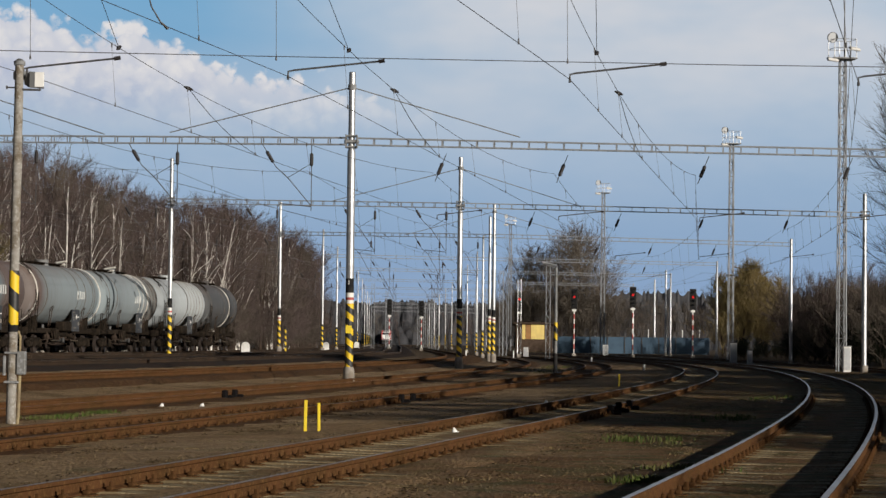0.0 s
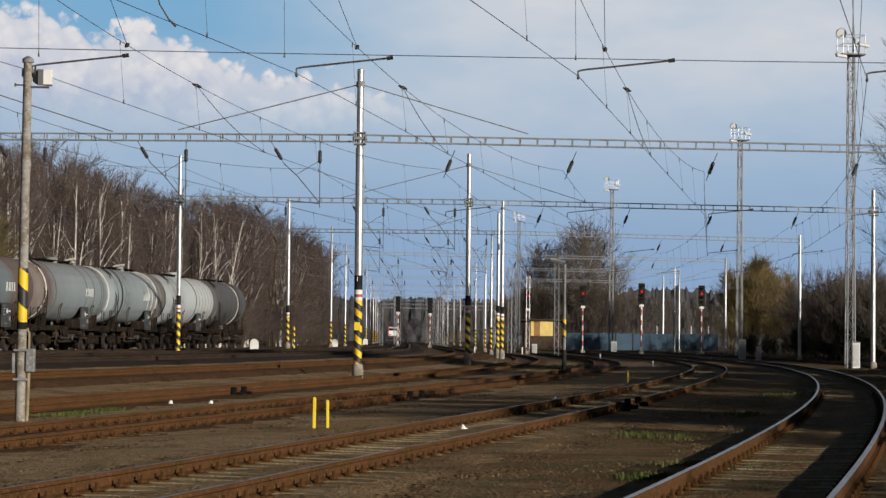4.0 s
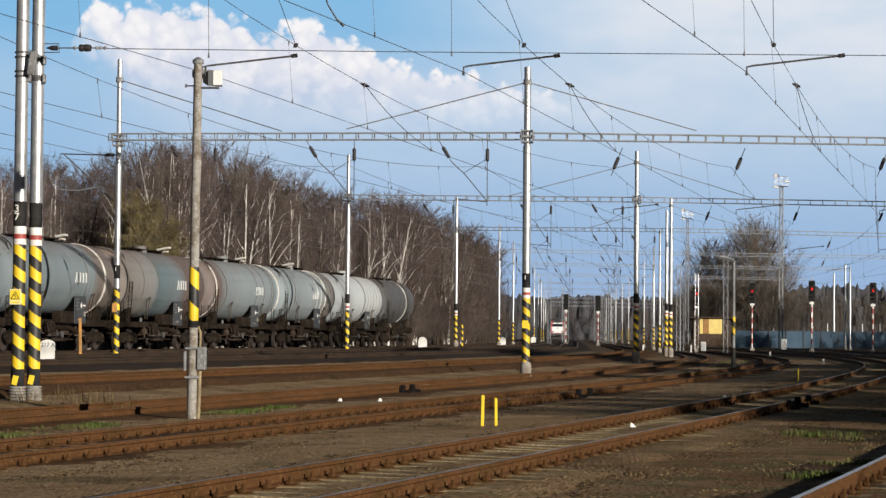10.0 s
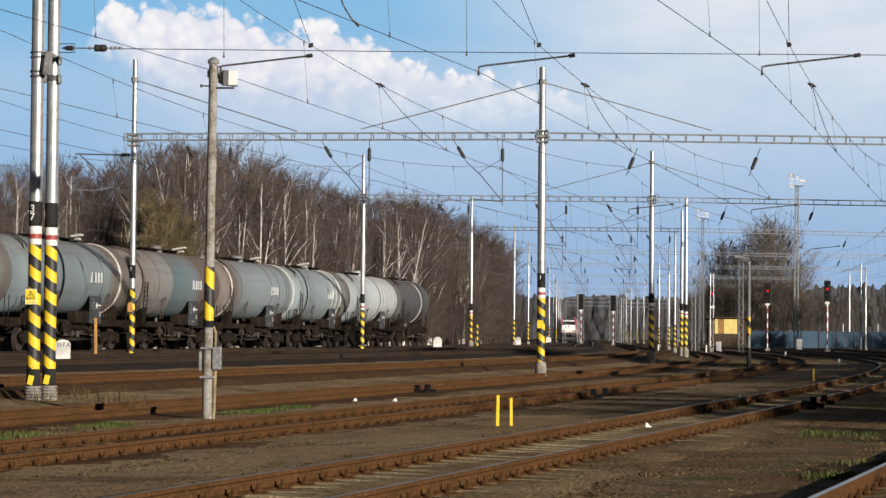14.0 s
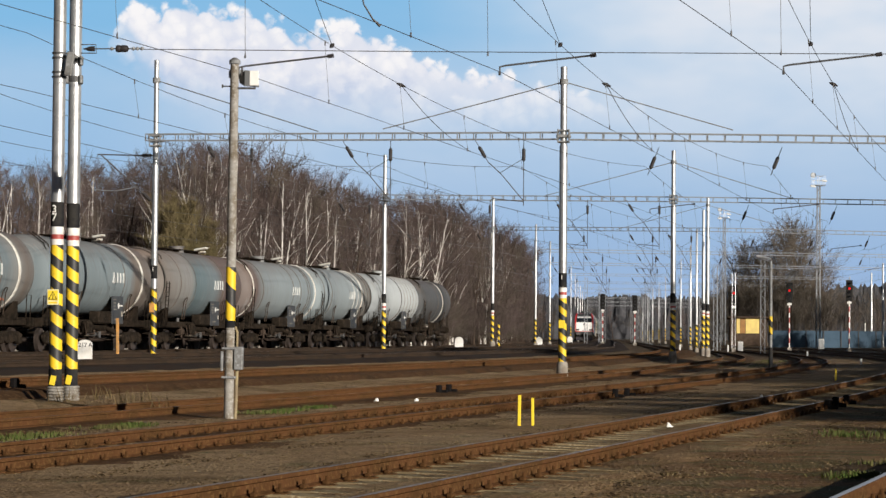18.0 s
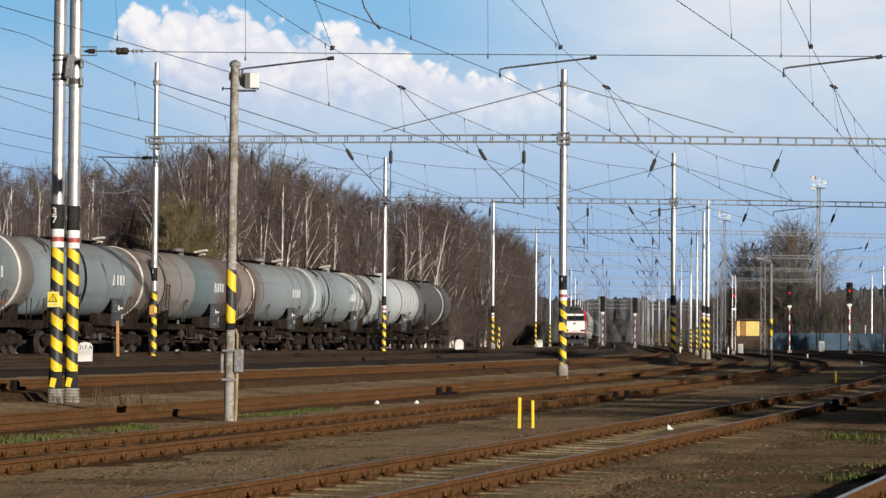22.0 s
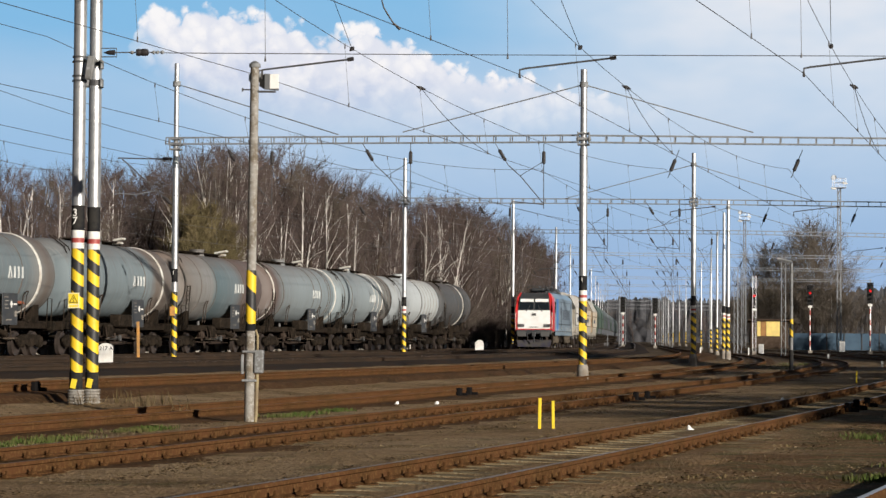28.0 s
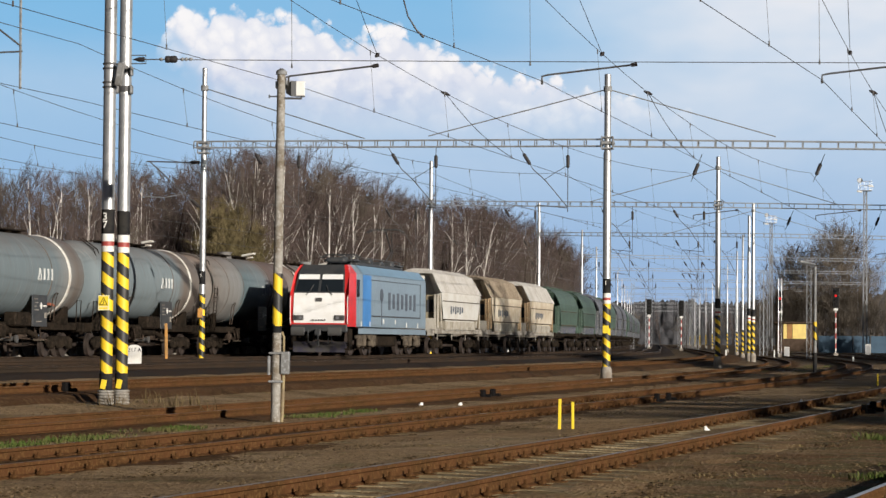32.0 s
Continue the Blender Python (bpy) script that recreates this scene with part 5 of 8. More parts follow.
    s.tube([(0.9, length * 0.45, 1.0), (0.9, length * 0.6, 1.0)], 0.2, 12)
    s.tube([(1.0, length * 0.62, 0.9), (1.35, length * 0.62, 0.75)], 0.1, 10)
    part("valve_gear", s, UNDER, ob, "outlet valves and brake gear")
    if shell is TANK_GREY:
        part("hazard_plate", Shape().box((1.10, 10.35, 1.98), (0.02, 0.75, 0.30), pose(0, 0, 0, 0, -42, 0), chamfer=0.005), HAZARD, ob, "worn red-orange plate")
    for y in (2.3, length - 2.3):
        add_bogie(ob, y)
    buffers(ob, 0.35, -1)
    buffers(ob, length - 0.35, 1)
    return ob


DARK, PALE = BAND_DARK, STRAP_PALE
TANKS = ((62.3, TANK_GREY, "grey four-axle tank wagon with grime and a white mark", 14.0, 8.3, ((9.9, 0.05, DARK), (11.5, 0.20, PALE))),
         (76.3, TANK_GREY, "grey four-axle tank wagon with a pale band and white mark", 14.0, 8.3, ((1.2, 0.05, DARK), (9.7, 0.06, DARK), (11.5, 0.22, PALE))),
         (90.4, TANK_BROWN, "blue-grey tank wagon browned at one end, with a pale band", 14.0, 7.8, ((9.4, 0.04, DARK), (11.75, 0.20, PALE))),
         (104.5, TANK_PATCHED, "tank wagon patched in brown, grey and teal paint", 14.0, 8.3, ((0.8, 0.10, DARK), (3.1, 0.05, DARK), (5.4, 0.04, DARK), (9.9, 0.05, DARK))),
         (118.5, TANK_STAINED, "grey tank wagon with a red-brown end and many rings", 14.0, 8.6, ((1.1, 0.16, PALE), (2.9, 0.09, DARK), (8.9, 0.06, DARK), (10.4, 0.06, DARK), (11.9, 0.07, DARK), (12.3, 0.07, DARK), (13.4, 0.16, PALE))),
         (132.5, TANK_MID, "light grey tank wagon with a pale band and a grimy end", 14.0, 7.3, ((1.4, 0.06, DARK), (3.2, 0.06, DARK), (8.6, 0.05, PALE), (9.5, 0.06, PALE), (10.5, 0.22, PALE), (11.2, 0.07, DARK), (11.9, 0.09, DARK), (12.6, 0.10, DARK))),
         (146.5, TANK_LIGHT, "nearly white ribbed tank wagon in the parked row", 14.0, None, ((1.6, 0.07, DARK), (2.9, 0.06, DARK), (7.6, 0.12, DARK), (8.6, 0.07, FRAME_PALE), (9.5, 0.07, FRAME_PALE), (10.4, 0.07, FRAME_PALE), (11.3, 0.07, FRAME_PALE), (12.2, 0.07, FRAME_PALE))),
         (160.5, TANK_DARK, "short dark grey tank wagon at the end of the parked row", 11.6, None, ((1.2, 0.05, DARK), (5.9, 0.05, DARK), (7.6, 0.24, PALE), (9.6, 0.05, DARK))))
for d, shell, label, length, mark, bands in TANKS:
    p0 = Vector((track_x("storage_line", d), d, 0.42))
    p1 = Vector((track_x("storage_line", d + length), d + length, 0.42))
    head = math.degrees(math.atan2(p1.x - p0.x, p1.y - p0.y))
    heighten(tank_wagon(pose(p0.x, p0.y, 0.42, 0, 0, -head), shell, label, length, mark, bands, length > 13), 1.04)
# pale hatch covers standing open on the wagons: two slats, one above the other
for d, dx, w in ((99.4, 0.35, 0.46), (114.2, 0.30, 0.62), (128.2, 0.25, 0.55), (138.4, 0.25, 0.62)):
    ob = thing("hatch_cover", pose(track_x("storage_line", d) + dx, d, 0.42 + 4.62, 0, 0, -7), "pale open hatch cover on a tank wagon", "hatch cover", "hatch covers")
    part("lid", Shape().box((0.06, 0, 0.26), (w, 0.4, 0.09), pose(0, 0, 0, 0, -10, 0), chamfer=0.02), STRAP_PALE, ob)
    part("lower_lid", Shape().box((-0.02, 0, 0.09), (w * 0.9, 0.4, 0.08), pose(0, 0, 0, 0, -8, 0), chamfer=0.02), STRAP_PALE, ob)
    part("hinge_post", Shape().tube([(-0.1, 0.1, -0.12), (-0.1, 0.1, 0.3)], 0.02, 6), GEAR_DARK, ob)


def locomotive():
    """A modern four-axle electric locomotive; near end at y = 0, rail top at z = 0."""
    ob = thing("electric_locomotive", Matrix.Identity(4), "white-fronted electric locomotive with red corners and grey-blue sides, hauling wagons", "locomotive", "freight train")
    L, W = 16.8, 1.45
    floor, waist, shoulder, roof = 1.28, 2.95, 3.62, 4.02

    def section(y, w, zr, zs, inset):
        return [(-w, y, floor), (w, y, floor), (w, y, 1.6), (w * 0.998, y, waist), (w * 0.985, y, zs), (w * inset, y, zr), (-w * inset, y, zr), (-w * 0.985, y, zs), (-w * 0.998, y, waist), (-w, y, 1.6)]
    s = Shape()
    s.loft([section(1.75, W, roof, shoulder, 0.72), section(L - 1.75, W, roof, shoulder, 0.72)])
    body = part("body_shell", s, LOCO_GREY, ob, "grey-blue ribbed body side")
    s = Shape()
    s.box((W + 0.004, 3.15, 2.45), (0.014, 1.5, 2.3))
    part("blue_band", s, LOCO_BLUE, body, "blue upright band")
    s = Shape()
    s.box((W + 0.006, 8.9, 1.78), (0.02, 9.8, 0.06))
    s.box((W + 0.002, 8.9, 3.40), (0.014, 9.8, 0.025))
    s.box((W + 0.006, 13.8, 2.58), (0.02, 0.05, 1.66))
    part("side_rib", s, LOCO_DARK, body)
    s = Shape()
    s.disc((W + 0.008, 5.9, 2.75), (1, 0, 0), 0.30, 0.02, 18)
    s.box((W + 0.008, 5.9, 2.2), (0.02, 0.10, 1.6))
    part("side_marking", s, MARKING, body, "dark plain side marking")
    for k in range(7):
        part("side_marking", Shape().box((W + 0.008, 7.4 + 0.86 * k, 2.5), (0.02, 0.40, 0.80 - 0.12 * (k % 2))), MARKING, body, "dark plain side marking")
    s = Shape()
    for k in (-1, 1):
        s.loft([[(k * W * 0.99, 2.5, shoulder + 0.015), (k * W * 0.99, L - 1.8, shoulder + 0.015)], [(k * W * 0.735, 2.5, roof + 0.008), (k * W * 0.735, L - 1.8, roof + 0.008)]], caps=False, closed=False)
    part("roof_slope", s, LOCO_ROOF, body, "bluish sloping roof edge")
    s = Shape()
    for y in (2.1, 3.7, 6.3, 8.6, 10.9, 13.3):
        s.box((W + 0.01, y, 1.42 + 0.14 * (y in (6.3, 8.6))), (0.02, 0.10, 0.20))
    part("lifting_mark", s, WHITEP, body)
    # the cab: front face leans back above the waist
    s = Shape()
    lo = [(-1.38, 0.12, floor), (1.38, 0.12, floor), (1.40, 0.06, 1.9), (1.39, 0.10, 2.72), (1.31, 0.52, 3.62), (1.12, 0.85, roof - 0.02), (-1.12, 0.85, roof - 0.02), (-1.31, 0.52, 3.62), (-1.39, 0.10, 2.72), (-1.40, 0.06, 1.9)]
    back = section(1.75, W, roof, shoulder, 0.72)
    half = [tuple(Vector(a).lerp(Vector(b), 0.72)) for a, b in zip(lo, back)]
    s.loft([half, back])
    cab = part("cab", s, LOCO_GREY, ob, "grey cab with red front corners")
    s = Shape()
    s.loft([lo, half])
    part("cab_corner", s, LOCO_RED, cab, "red front corners")
    s = Shape()
    s.loft([[(-1.20, 0.10, 1.43), (1.20, 0.10, 1.43)], [(-1.22, 0.045, 1.9), (1.22, 0.045, 1.9)], [(-1.20, 0.085, 2.74), (1.20, 0.085, 2.74)]], caps=False, closed=False)
    part("front_panel", s, LOCO_WHITE, cab, "gleaming white front panel")
    s = Shape()
    s.loft([[(-1.20, 0.083, 2.742), (1.20, 0.083, 2.742)], [(-1.10, 0.502, 3.66), (1.10, 0.502, 3.66)], [(-0.98, 0.83, 4.0), (0.98, 0.83, 4.0)]], caps=False, closed=False)
    part("window_surround", s, LOCO_DARK, cab, "black window surround")
    for k in (-1, 1):
        s = Shape()
        xa, xb = k * 0.06, k * 1.12
        s.loft([[(xa, 0.088, 2.80), (xb, 0.088, 2.80)], [(k * 0.06, 0.345, 3.34), (k * 1.06, 0.345, 3.34)]], caps=False, closed=False)
        part("windscreen", s, DARKGLASS, cab, "dark windscreen")
        s = Shape()
        s.loft([[(k * 0.06, 0.335, 3.345), (k * 1.06, 0.335, 3.345)], [(k * 0.06, 0.430, 3.56), (k * 1.04, 0.430, 3.56)]], caps=False, closed=False)
        part("sun_blind", s, LOCO_WHITE, cab, "pale blind behind the glass")
        part("wiper", Shape().tube([(k * 0.62, 0.05, 2.66), (k * 0.42, 0.08, 2.86), (k * 0.30, 0.2, 3.1)], 0.018, 5), LOCO_DARK, cab)
        part("grab_rail", Shape().tube([(k * 1.36, 0.10, 1.4), (k * 1.36, 0.02, 1.5), (k * 1.36, 0.02, 2.5), (k * 1.36, 0.10, 2.6)], 0.02, 6), WHITEP, cab)
        s = Shape()
        s.box((k * 0.98, 0.045, 1.66), (0.50, 0.05, 0.22), chamfer=0.02)
        hl = part("headlight", s, BUFFER_GREY, cab, "headlight cluster")
        s = Shape()
        s.disc((k * 0.88, 0.012, 1.66), (0, 1, 0), 0.075, 0.03, 14)
        part("lens", s, LAMPGLOW, hl)
        part("lens", Shape().disc((k * 1.08, 0.012, 1.66), (0, 1, 0), 0.065, 0.03, 14), LOCO_DARK, hl)
        s = Shape()
        s.tube([(k * 0.875, 0.1, 1.06), (k * 0.875, -0.36, 1.06)], 0.13, 12)
        s.box((k * 0.875, -0.42, 1.06), (0.66, 0.05, 0.36), chamfer=0.02)
        part("buffer", s, BUFFER_GREY, ob, "broad grey buffer plate")
        s = Shape()
        s.box((k * 1.34, 0.55, 0.72), (0.10, 0.5, 0.95), chamfer=0.02)
        s.box((k * 1.30, 0.30, 0.30), (0.24, 0.4, 0.06), chamfer=0.01)
        part("step", s, UNDER, ob, "cab steps")
        s = Shape()
        s.box((k * (W + 0.006), 1.55, 2.98), (0.02, 0.42, 0.75), chamfer=0.005)
        part("side_window", s, DARKGLASS, cab)
        s = Shape()
        s.box((k * (W + 0.003), 1.95, 2.35), (0.012, 0.7, 2.1), chamfer=0.004)
        part("cab_door", s, LOCO_GREY, cab, "grey cab door")
    s = Shape()
    for k in range(5):
        s.box((-0.28 + 0.14 * k, 0.02, 1.56), (0.09, 0.01, 0.05))
    s.box((0, 0.03, 2.45), (0.30, 0.012, 0.16), chamfer=0.004)
    part("front_mark", s, BUFFER_GREY, cab, "small plain grey marks")
    s = Shape()
    s.box((0, 0.14, 1.20), (2.66, 0.2, 0.34), chamfer=0.04)
    s.box((0, -0.02, 1.02), (0.30, 0.36, 0.30), chamfer=0.04)
    s.tube([(0, -0.1, 1.0), (0.05, -0.25, 0.75), (0.05, -0.2, 0.45)], 0.05, 8)
    for x in (-0.5, 0.45, 0.6):
        s.tube([(x, 0.0, 1.1), (x + 0.05, -0.12, 0.8), (x + 0.03, 0.0, 0.55)], 0.03, 6)
    part("buffer_beam", s, LOCO_DARK, ob, "dark buffer beam with hook and hoses")
    s = Shape()
    s.loft([[(-1.3, 0.30, 0.62), (1.3, 0.30, 0.62), (1.3, 0.45, 0.62), (-1.3, 0.45, 0.62)], [(-1.2, 0.02, 0.16), (1.2, 0.02, 0.16), (1.2, 0.25, 0.16), (-1.2, 0.25, 0.16)]])
    part("rail_guard", s, PLOUGH, ob, "dusty plough plate")
    s = Shape()
    for k in (-1, 1):
        s.box((k * 1.34, L / 2, 1.12), (0.12, L - 3.6, 0.26), chamfer=0.03)
    s.box((0, L / 2, 0.78), (2.2, 3.8, 0.75), chamfer=0.08)
    part("underframe", s, UNDER, ob, "grimy underframe and transformer tank")
    for k in (-1, 1):
        part("skirt", Shape().box((k * 1.435, L / 2, 1.10), (0.03, L - 3.4, 0.26), chamfer=0.008), LOCO_GREY, ob, "grey-blue side skirt")
    for y in (3.9, L - 3.9):
        add_bogie(ob, y, 2.6, LOCO_AXLE)
        for k in (-1, 1):
            s = Shape()
            s.box((k * 1.18, y, 0.86), (0.16, 3.6, 0.22), chamfer=0.05)
            for dy in (-1.3, 1.3):
                s.box((k * 1.22, y + dy, 0.62), (0.24, 0.46, 0.46), chamfer=0.08)
                s.tube([(k * 1.25, y + dy * 0.45, 0.45), (k * 1.25, y + dy * 0.45, 0.95)], 0.14, 12)
            s.tube([(k * 1.28, y - 0.2, 0.95), (k * 1.28, y + 0.9, 0.55)], 0.06, 8)
            part("bogie_gear", s, GEAR, ob, "dusty springs and dampers")
    s = Shape()
    s.box((0, L / 2, roof + 0.10), (1.5, 9.0, 0.16), chamfer=0.05)
    for y, h in ((3.2, 0.22), (4.4, 0.18), (6.8, 0.24), (9.0, 0.20), (11.2, 0.26), (12.6, 0.20)):
        s.box((0.25 * math.sin(y * 3), y, roof + 0.15 + h / 2), (0.9, 0.7, h), chamfer=0.06)
        for x in (-0.45, 0.0, 0.5):
            s.tube([(x, y + 0.5, roof), (x, y + 0.5, roof + 0.42)], [0.05, 0.07], 8)
    s.tube([(0.5, 3.0, roof + 0.44), (0.5, 13.4, roof + 0.44)], 0.02, 6)
    part("roof_gear", s, LOCO_DARK, ob, "roof insulators and switchgear")

    def pantograph(y, raised):
        s = Shape()
        s.box((0, y, roof + 0.25), (1.5, 1.2, 0.06), chamfer=0.02)
        if raised:
            s.tube([(0, y - 0.5, roof + 0.3), (0, y + 1.0, roof + 0.98), (0, y - 0.2, roof + 2.0)], 0.035, 6)
            s.tube([(0.15, y - 0.3, roof + 0.3), (0.1, y + 0.95, roof + 0.92), (0.25, y - 0.15, roof + 1.95)], 0.02, 6)
            zt = roof + 2.02
        else:
            s.tube([(0, y - 0.6, roof + 0.35), (0, y + 0.9, roof + 0.42)], 0.035, 6)
            s.tube([(0, y + 0.9, roof + 0.42), (0, y - 0.8, roof + 0.5)], 0.03, 6)
            zt = roof + 0.52
        for dy in (-0.2, 0.2):
            s.tube([(-0.97, y - 0.2 + dy, zt - 0.16), (-0.7, y - 0.2 + dy, zt), (0.7, y - 0.2 + dy, zt), (0.97, y - 0.2 + dy, zt - 0.16)], 0.028, 6)
        part("pantograph", s, LOCO_DARK, ob, "raised pantograph" if raised else "folded pantograph")
    pantograph(4.0, False)
    pantograph(L - 4.4, True)
    heighten(ob, 1.05)
    return ob


HOPPER_L = 13.2


def hopper_wagon(paint, roof, label, ends, frame_mat, marks=True, curved=False):
    """A bulk hopper wagon with slanted upper sides, inward-sloping ends under an overhanging roof, discharge bins and bogies."""
    ob = thing("hopper_wagon", Matrix.Identity(4), label, "hopper wagon", "freight train")
    L = HOPPER_L
    y0, y1 = 1.15, L - 1.15
    pale = paint in (HOPPER_CREAM, HOPPER_SAND)
    rows = ((1.22, 1.32), (1.74, 1.38), (1.78, 1.43), (2.95, 1.46), (3.15, 1.46), (4.10, 0.92), (4.30, 0.55))
    if curved:
        rows = ((1.22, 1.32), (1.74, 1.38), (1.78, 1.43), (2.70, 1.46), (3.20, 1.42), (3.60, 1.28), (3.92, 1.04), (4.15, 0.70), (4.28, 0.30))

    def section(y, top=True):
        right = [(w, y, z) for z, w in rows]
        return right + [(-x, yy, z) for x, yy, z in reversed(right)]
    s = Shape()
    # bay between the end bulkheads; the ends slope in below the waist
    def cut(base, out):
        pts = section(0)
        return [(x, base + out * float(np.interp(z, (1.22, 1.74, 1.78, 2.90, 3.15, 4.10, 4.30), (1.9, 1.7, 0.95, 0.35, 0.30, 0.30, 0.65))), z) for x, _, z in pts]
    s.loft([cut(y0, 1), cut(y1, -1)])
    body = part("hopper_body", s, [paint], ob, "slope-sided hopper body")
    s = Shape()
    for k in () if curved else (-1, 1):
        s.loft([[(k * 0.92, y0 + 0.32, 4.115), (k * 1.47, y0 - 0.02, 3.16), (k * 1.47, y1 + 0.02, 3.16), (k * 0.92, y1 - 0.32, 4.115)],
                [(k * 0.935, y0 + 0.32, 4.135), (k * 1.49, y0 - 0.02, 3.17), (k * 1.49, y1 + 0.02, 3.17), (k * 0.935, y1 - 0.32, 4.135)]])
    if not curved:
        s.loft([[(-0.92, y0 + 0.33, 4.12), (0.92, y0 + 0.33, 4.12), (0.92, y1 - 0.33, 4.12), (-0.92, y1 - 0.33, 4.12)],
            [(-0.5, y0 + 0.66, 4.33), (0.5, y0 + 0.66, 4.33), (0.5, y1 - 0.66, 4.33), (-0.5, y1 - 0.66, 4.33)]])
    for k in range(12):
        y = y0 + 1 + (y1 - y0 - 2) * k / 11
        s.box((0, y, 4.35), (0.8, 0.10 + 0.05 * (k % 3), 0.06 + 0.03 * (k % 2)))
    part("roof", s, roof, ob, "roof walkway and hatches" if curved else "dust-caked folding roof")
    s = Shape()
    s.box((1.462, L / 2, 2.72), (0.03, y1 - y0 - 1.2, 0.045))
    part("side_rib", s, GEAR, body, "grimy horizontal rib")
    part("side_rib", Shape().box((1.44, L / 2, 1.79), (0.05, y1 - y0 - 2.0, 0.05)), GEAR, body, "grimy lower edge")
    part("side_rib", Shape().box((-1.462, L / 2, 2.72), (0.03, y1 - y0 - 1.2, 0.045)), GEAR, body)
    # end frames: bracket sheets, platform, ladder
    for y, out in ((y0, -1), (y1, 1)):
        s = Shape()
        for k in (-1, 1):
            s.loft([[(k * 1.43, y + out * 0.02, 3.1), (k * 1.43, y - out * 0.35, 3.1), (k * 1.36, y - out * 1.05, 1.4), (k * 1.36, y - out * 0.85, 1.4)],
                    [(k * 1.38, y + out * 0.02, 3.1), (k * 1.38, y - out * 0.35, 3.1), (k * 1.31, y - out * 1.05, 1.4), (k * 1.31, y - out * 0.85, 1.4)]])
            s.box((k * 1.2, y + out * 0.1, 2.1), (0.09, 0.09, 1.9))
        s.box((0, y - out * 0.95, 2.15), (2.3, 0.05, 1.7), pose(0, 0, 0, out * 32, 0, 0))
        part("end_sheet", s, BIN_DUSTY if paint is HOPPER_CREAM else ends, ob, "weathered end sheets")
        part("end_wall", Shape().box((0, y - out * 0.22, 2.22), (2.72, 0.06, 1.60), chamfer=0.01), ends, ob, "weathered end wall")
        for k in (-1, 1):
            # dark plates stand in for the shade inside the end wall's holes
            part("end_hole_plate", Shape().box((k * 0.92, y + out * -0.18, 2.46), (0.52, 0.05, 0.62), chamfer=0.02), LOCO_DARK, ob, "dark plate for the shaded hole in the end wall")
            part("end_post", Shape().box((k * 1.33, y + out * 0.02, 2.2), (0.07, 0.20, 1.75), chamfer=0.015), ends if paint is HOPPER_SAND else BIN_DUSTY if pale else paint, ob, "corner post")
            part("end_panel", Shape().box((k * 0.98, y + out * 0.42, 1.52), (0.66, 0.05, 0.62), chamfer=0.015), BIN_DUSTY if pale else paint, ob, "low end panel")
        s = Shape()
        for dx in (-0.55, -0.9):
            s.tube([(dx, y + out * 0.12, 1.2), (dx, y + out * 0.12, 4.0)], 0.02, 5)
        for k in range(8):
            s.tube([(-0.55, y + out * 0.12, 1.4 + 0.33 * k), (-0.9, y + out * 0.12, 1.4 + 0.33 * k)], 0.013, 4)
        part("ladder", s, frame_mat, ob)
    s = Shape()
    for k in (-1, 1):
        s.box((k * 1.22, L / 2, 1.18), (0.12, L - 0.4, 0.24), chamfer=0.02)
    for y in (0.3, L - 0.3):
        s.box((0, y, 1.12), (2.6, 0.2, 0.36), chamfer=0.03)
    part("underframe", s, frame_mat, ob, "dusty underframe beams")
    s = Shape()
    for k in (-1, 1):
        for j in range(4):
            y = y0 + 2.4 + j * (y1 - y0 - 4.8) / 3
            s.loft([[(k * 1.42, y - 1.0, 1.70), (k * 1.42, y + 1.0, 1.70), (k * 0.5, y + 1.0, 1.70), (k * 0.5, y - 1.0, 1.70)],
                    [(k * 1.40, y - 0.94, 1.26), (k * 1.40, y + 0.94, 1.26), (k * 0.6, y + 0.86, 1.26), (k * 0.6, y - 0.86, 1.26)]])
    part("discharge_bin", s, BIN_DUSTY if pale else HOPPER_GREY, ob, "dusty discharge bins")
    s = Shape()
    for k in (-1, 1):
        for j in range(4):
            s.box((k * 1.30, 1.2 + j * (L - 2.4) / 3, 0.90), (0.03, 0.05, 0.36))
    part("side_bracket", s, frame_mat, ob)
    if marks:
        s = Shape()
        for j in range(6):
            part("side_mark", Shape().box((1.453, L * 0.30 + 0.58 * j, 2.28 + 0.03 * (j % 2)), (0.02, 0.30, 0.40 - 0.12 * (j % 2))), MARKING, body, "dark plain side marking")
    for y in (2.2, L - 2.2):
        add_bogie(ob, y)
    buffers(ob, 0.25, -1)
    buffers(ob, L - 0.25, 1)
    heighten(ob, 1.05)
    return ob


cream = hopper_wagon(HOPPER_CREAM, HOPPER_ROOF, "cream bulk hopper wagon, dusty and rust-stained", END_KHAKI, FRAME_PALE)
tan = hopper_wagon(HOPPER_SAND, HOPPER_TAN, "cream bulk hopper wagon with a brown-dusted roof", HOPPER_BROWN, FRAME_PALE)
sand = hopper_wagon(HOPPER_SAND, HOPPER_ROOF, "yellowed cream bulk hopper wagon, dusty and rust-stained", HOPPER_BROWN, FRAME_PALE)
green = hopper_wagon(HOPPER_GREEN, HOPPER_GREEN, "dull green bulk hopper wagon in the moving train", HOPPER_GREEN, UNDER, False, True)
greyw = hopper_wagon(HOPPER_GREY, HOPPER_GREY, "dusty grey bulk hopper wagon in the moving train", HOPPER_GREY, UNDER, False, True)
TRAIN = [(locomotive(), 16.8), (cream, HOPPER_L)]
TRAIN += [(tan, HOPPER_L), (sand, HOPPER_L)]
TRAIN += [(green, HOPPER_L), (copy_thing(green, Matrix.Identity(4)), HOPPER_L), (greyw, HOPPER_L)]
TRAIN += [(copy_thing(greyw if k % 3 else green, Matrix.Identity(4)), HOPPER_L) for k in range(11)]

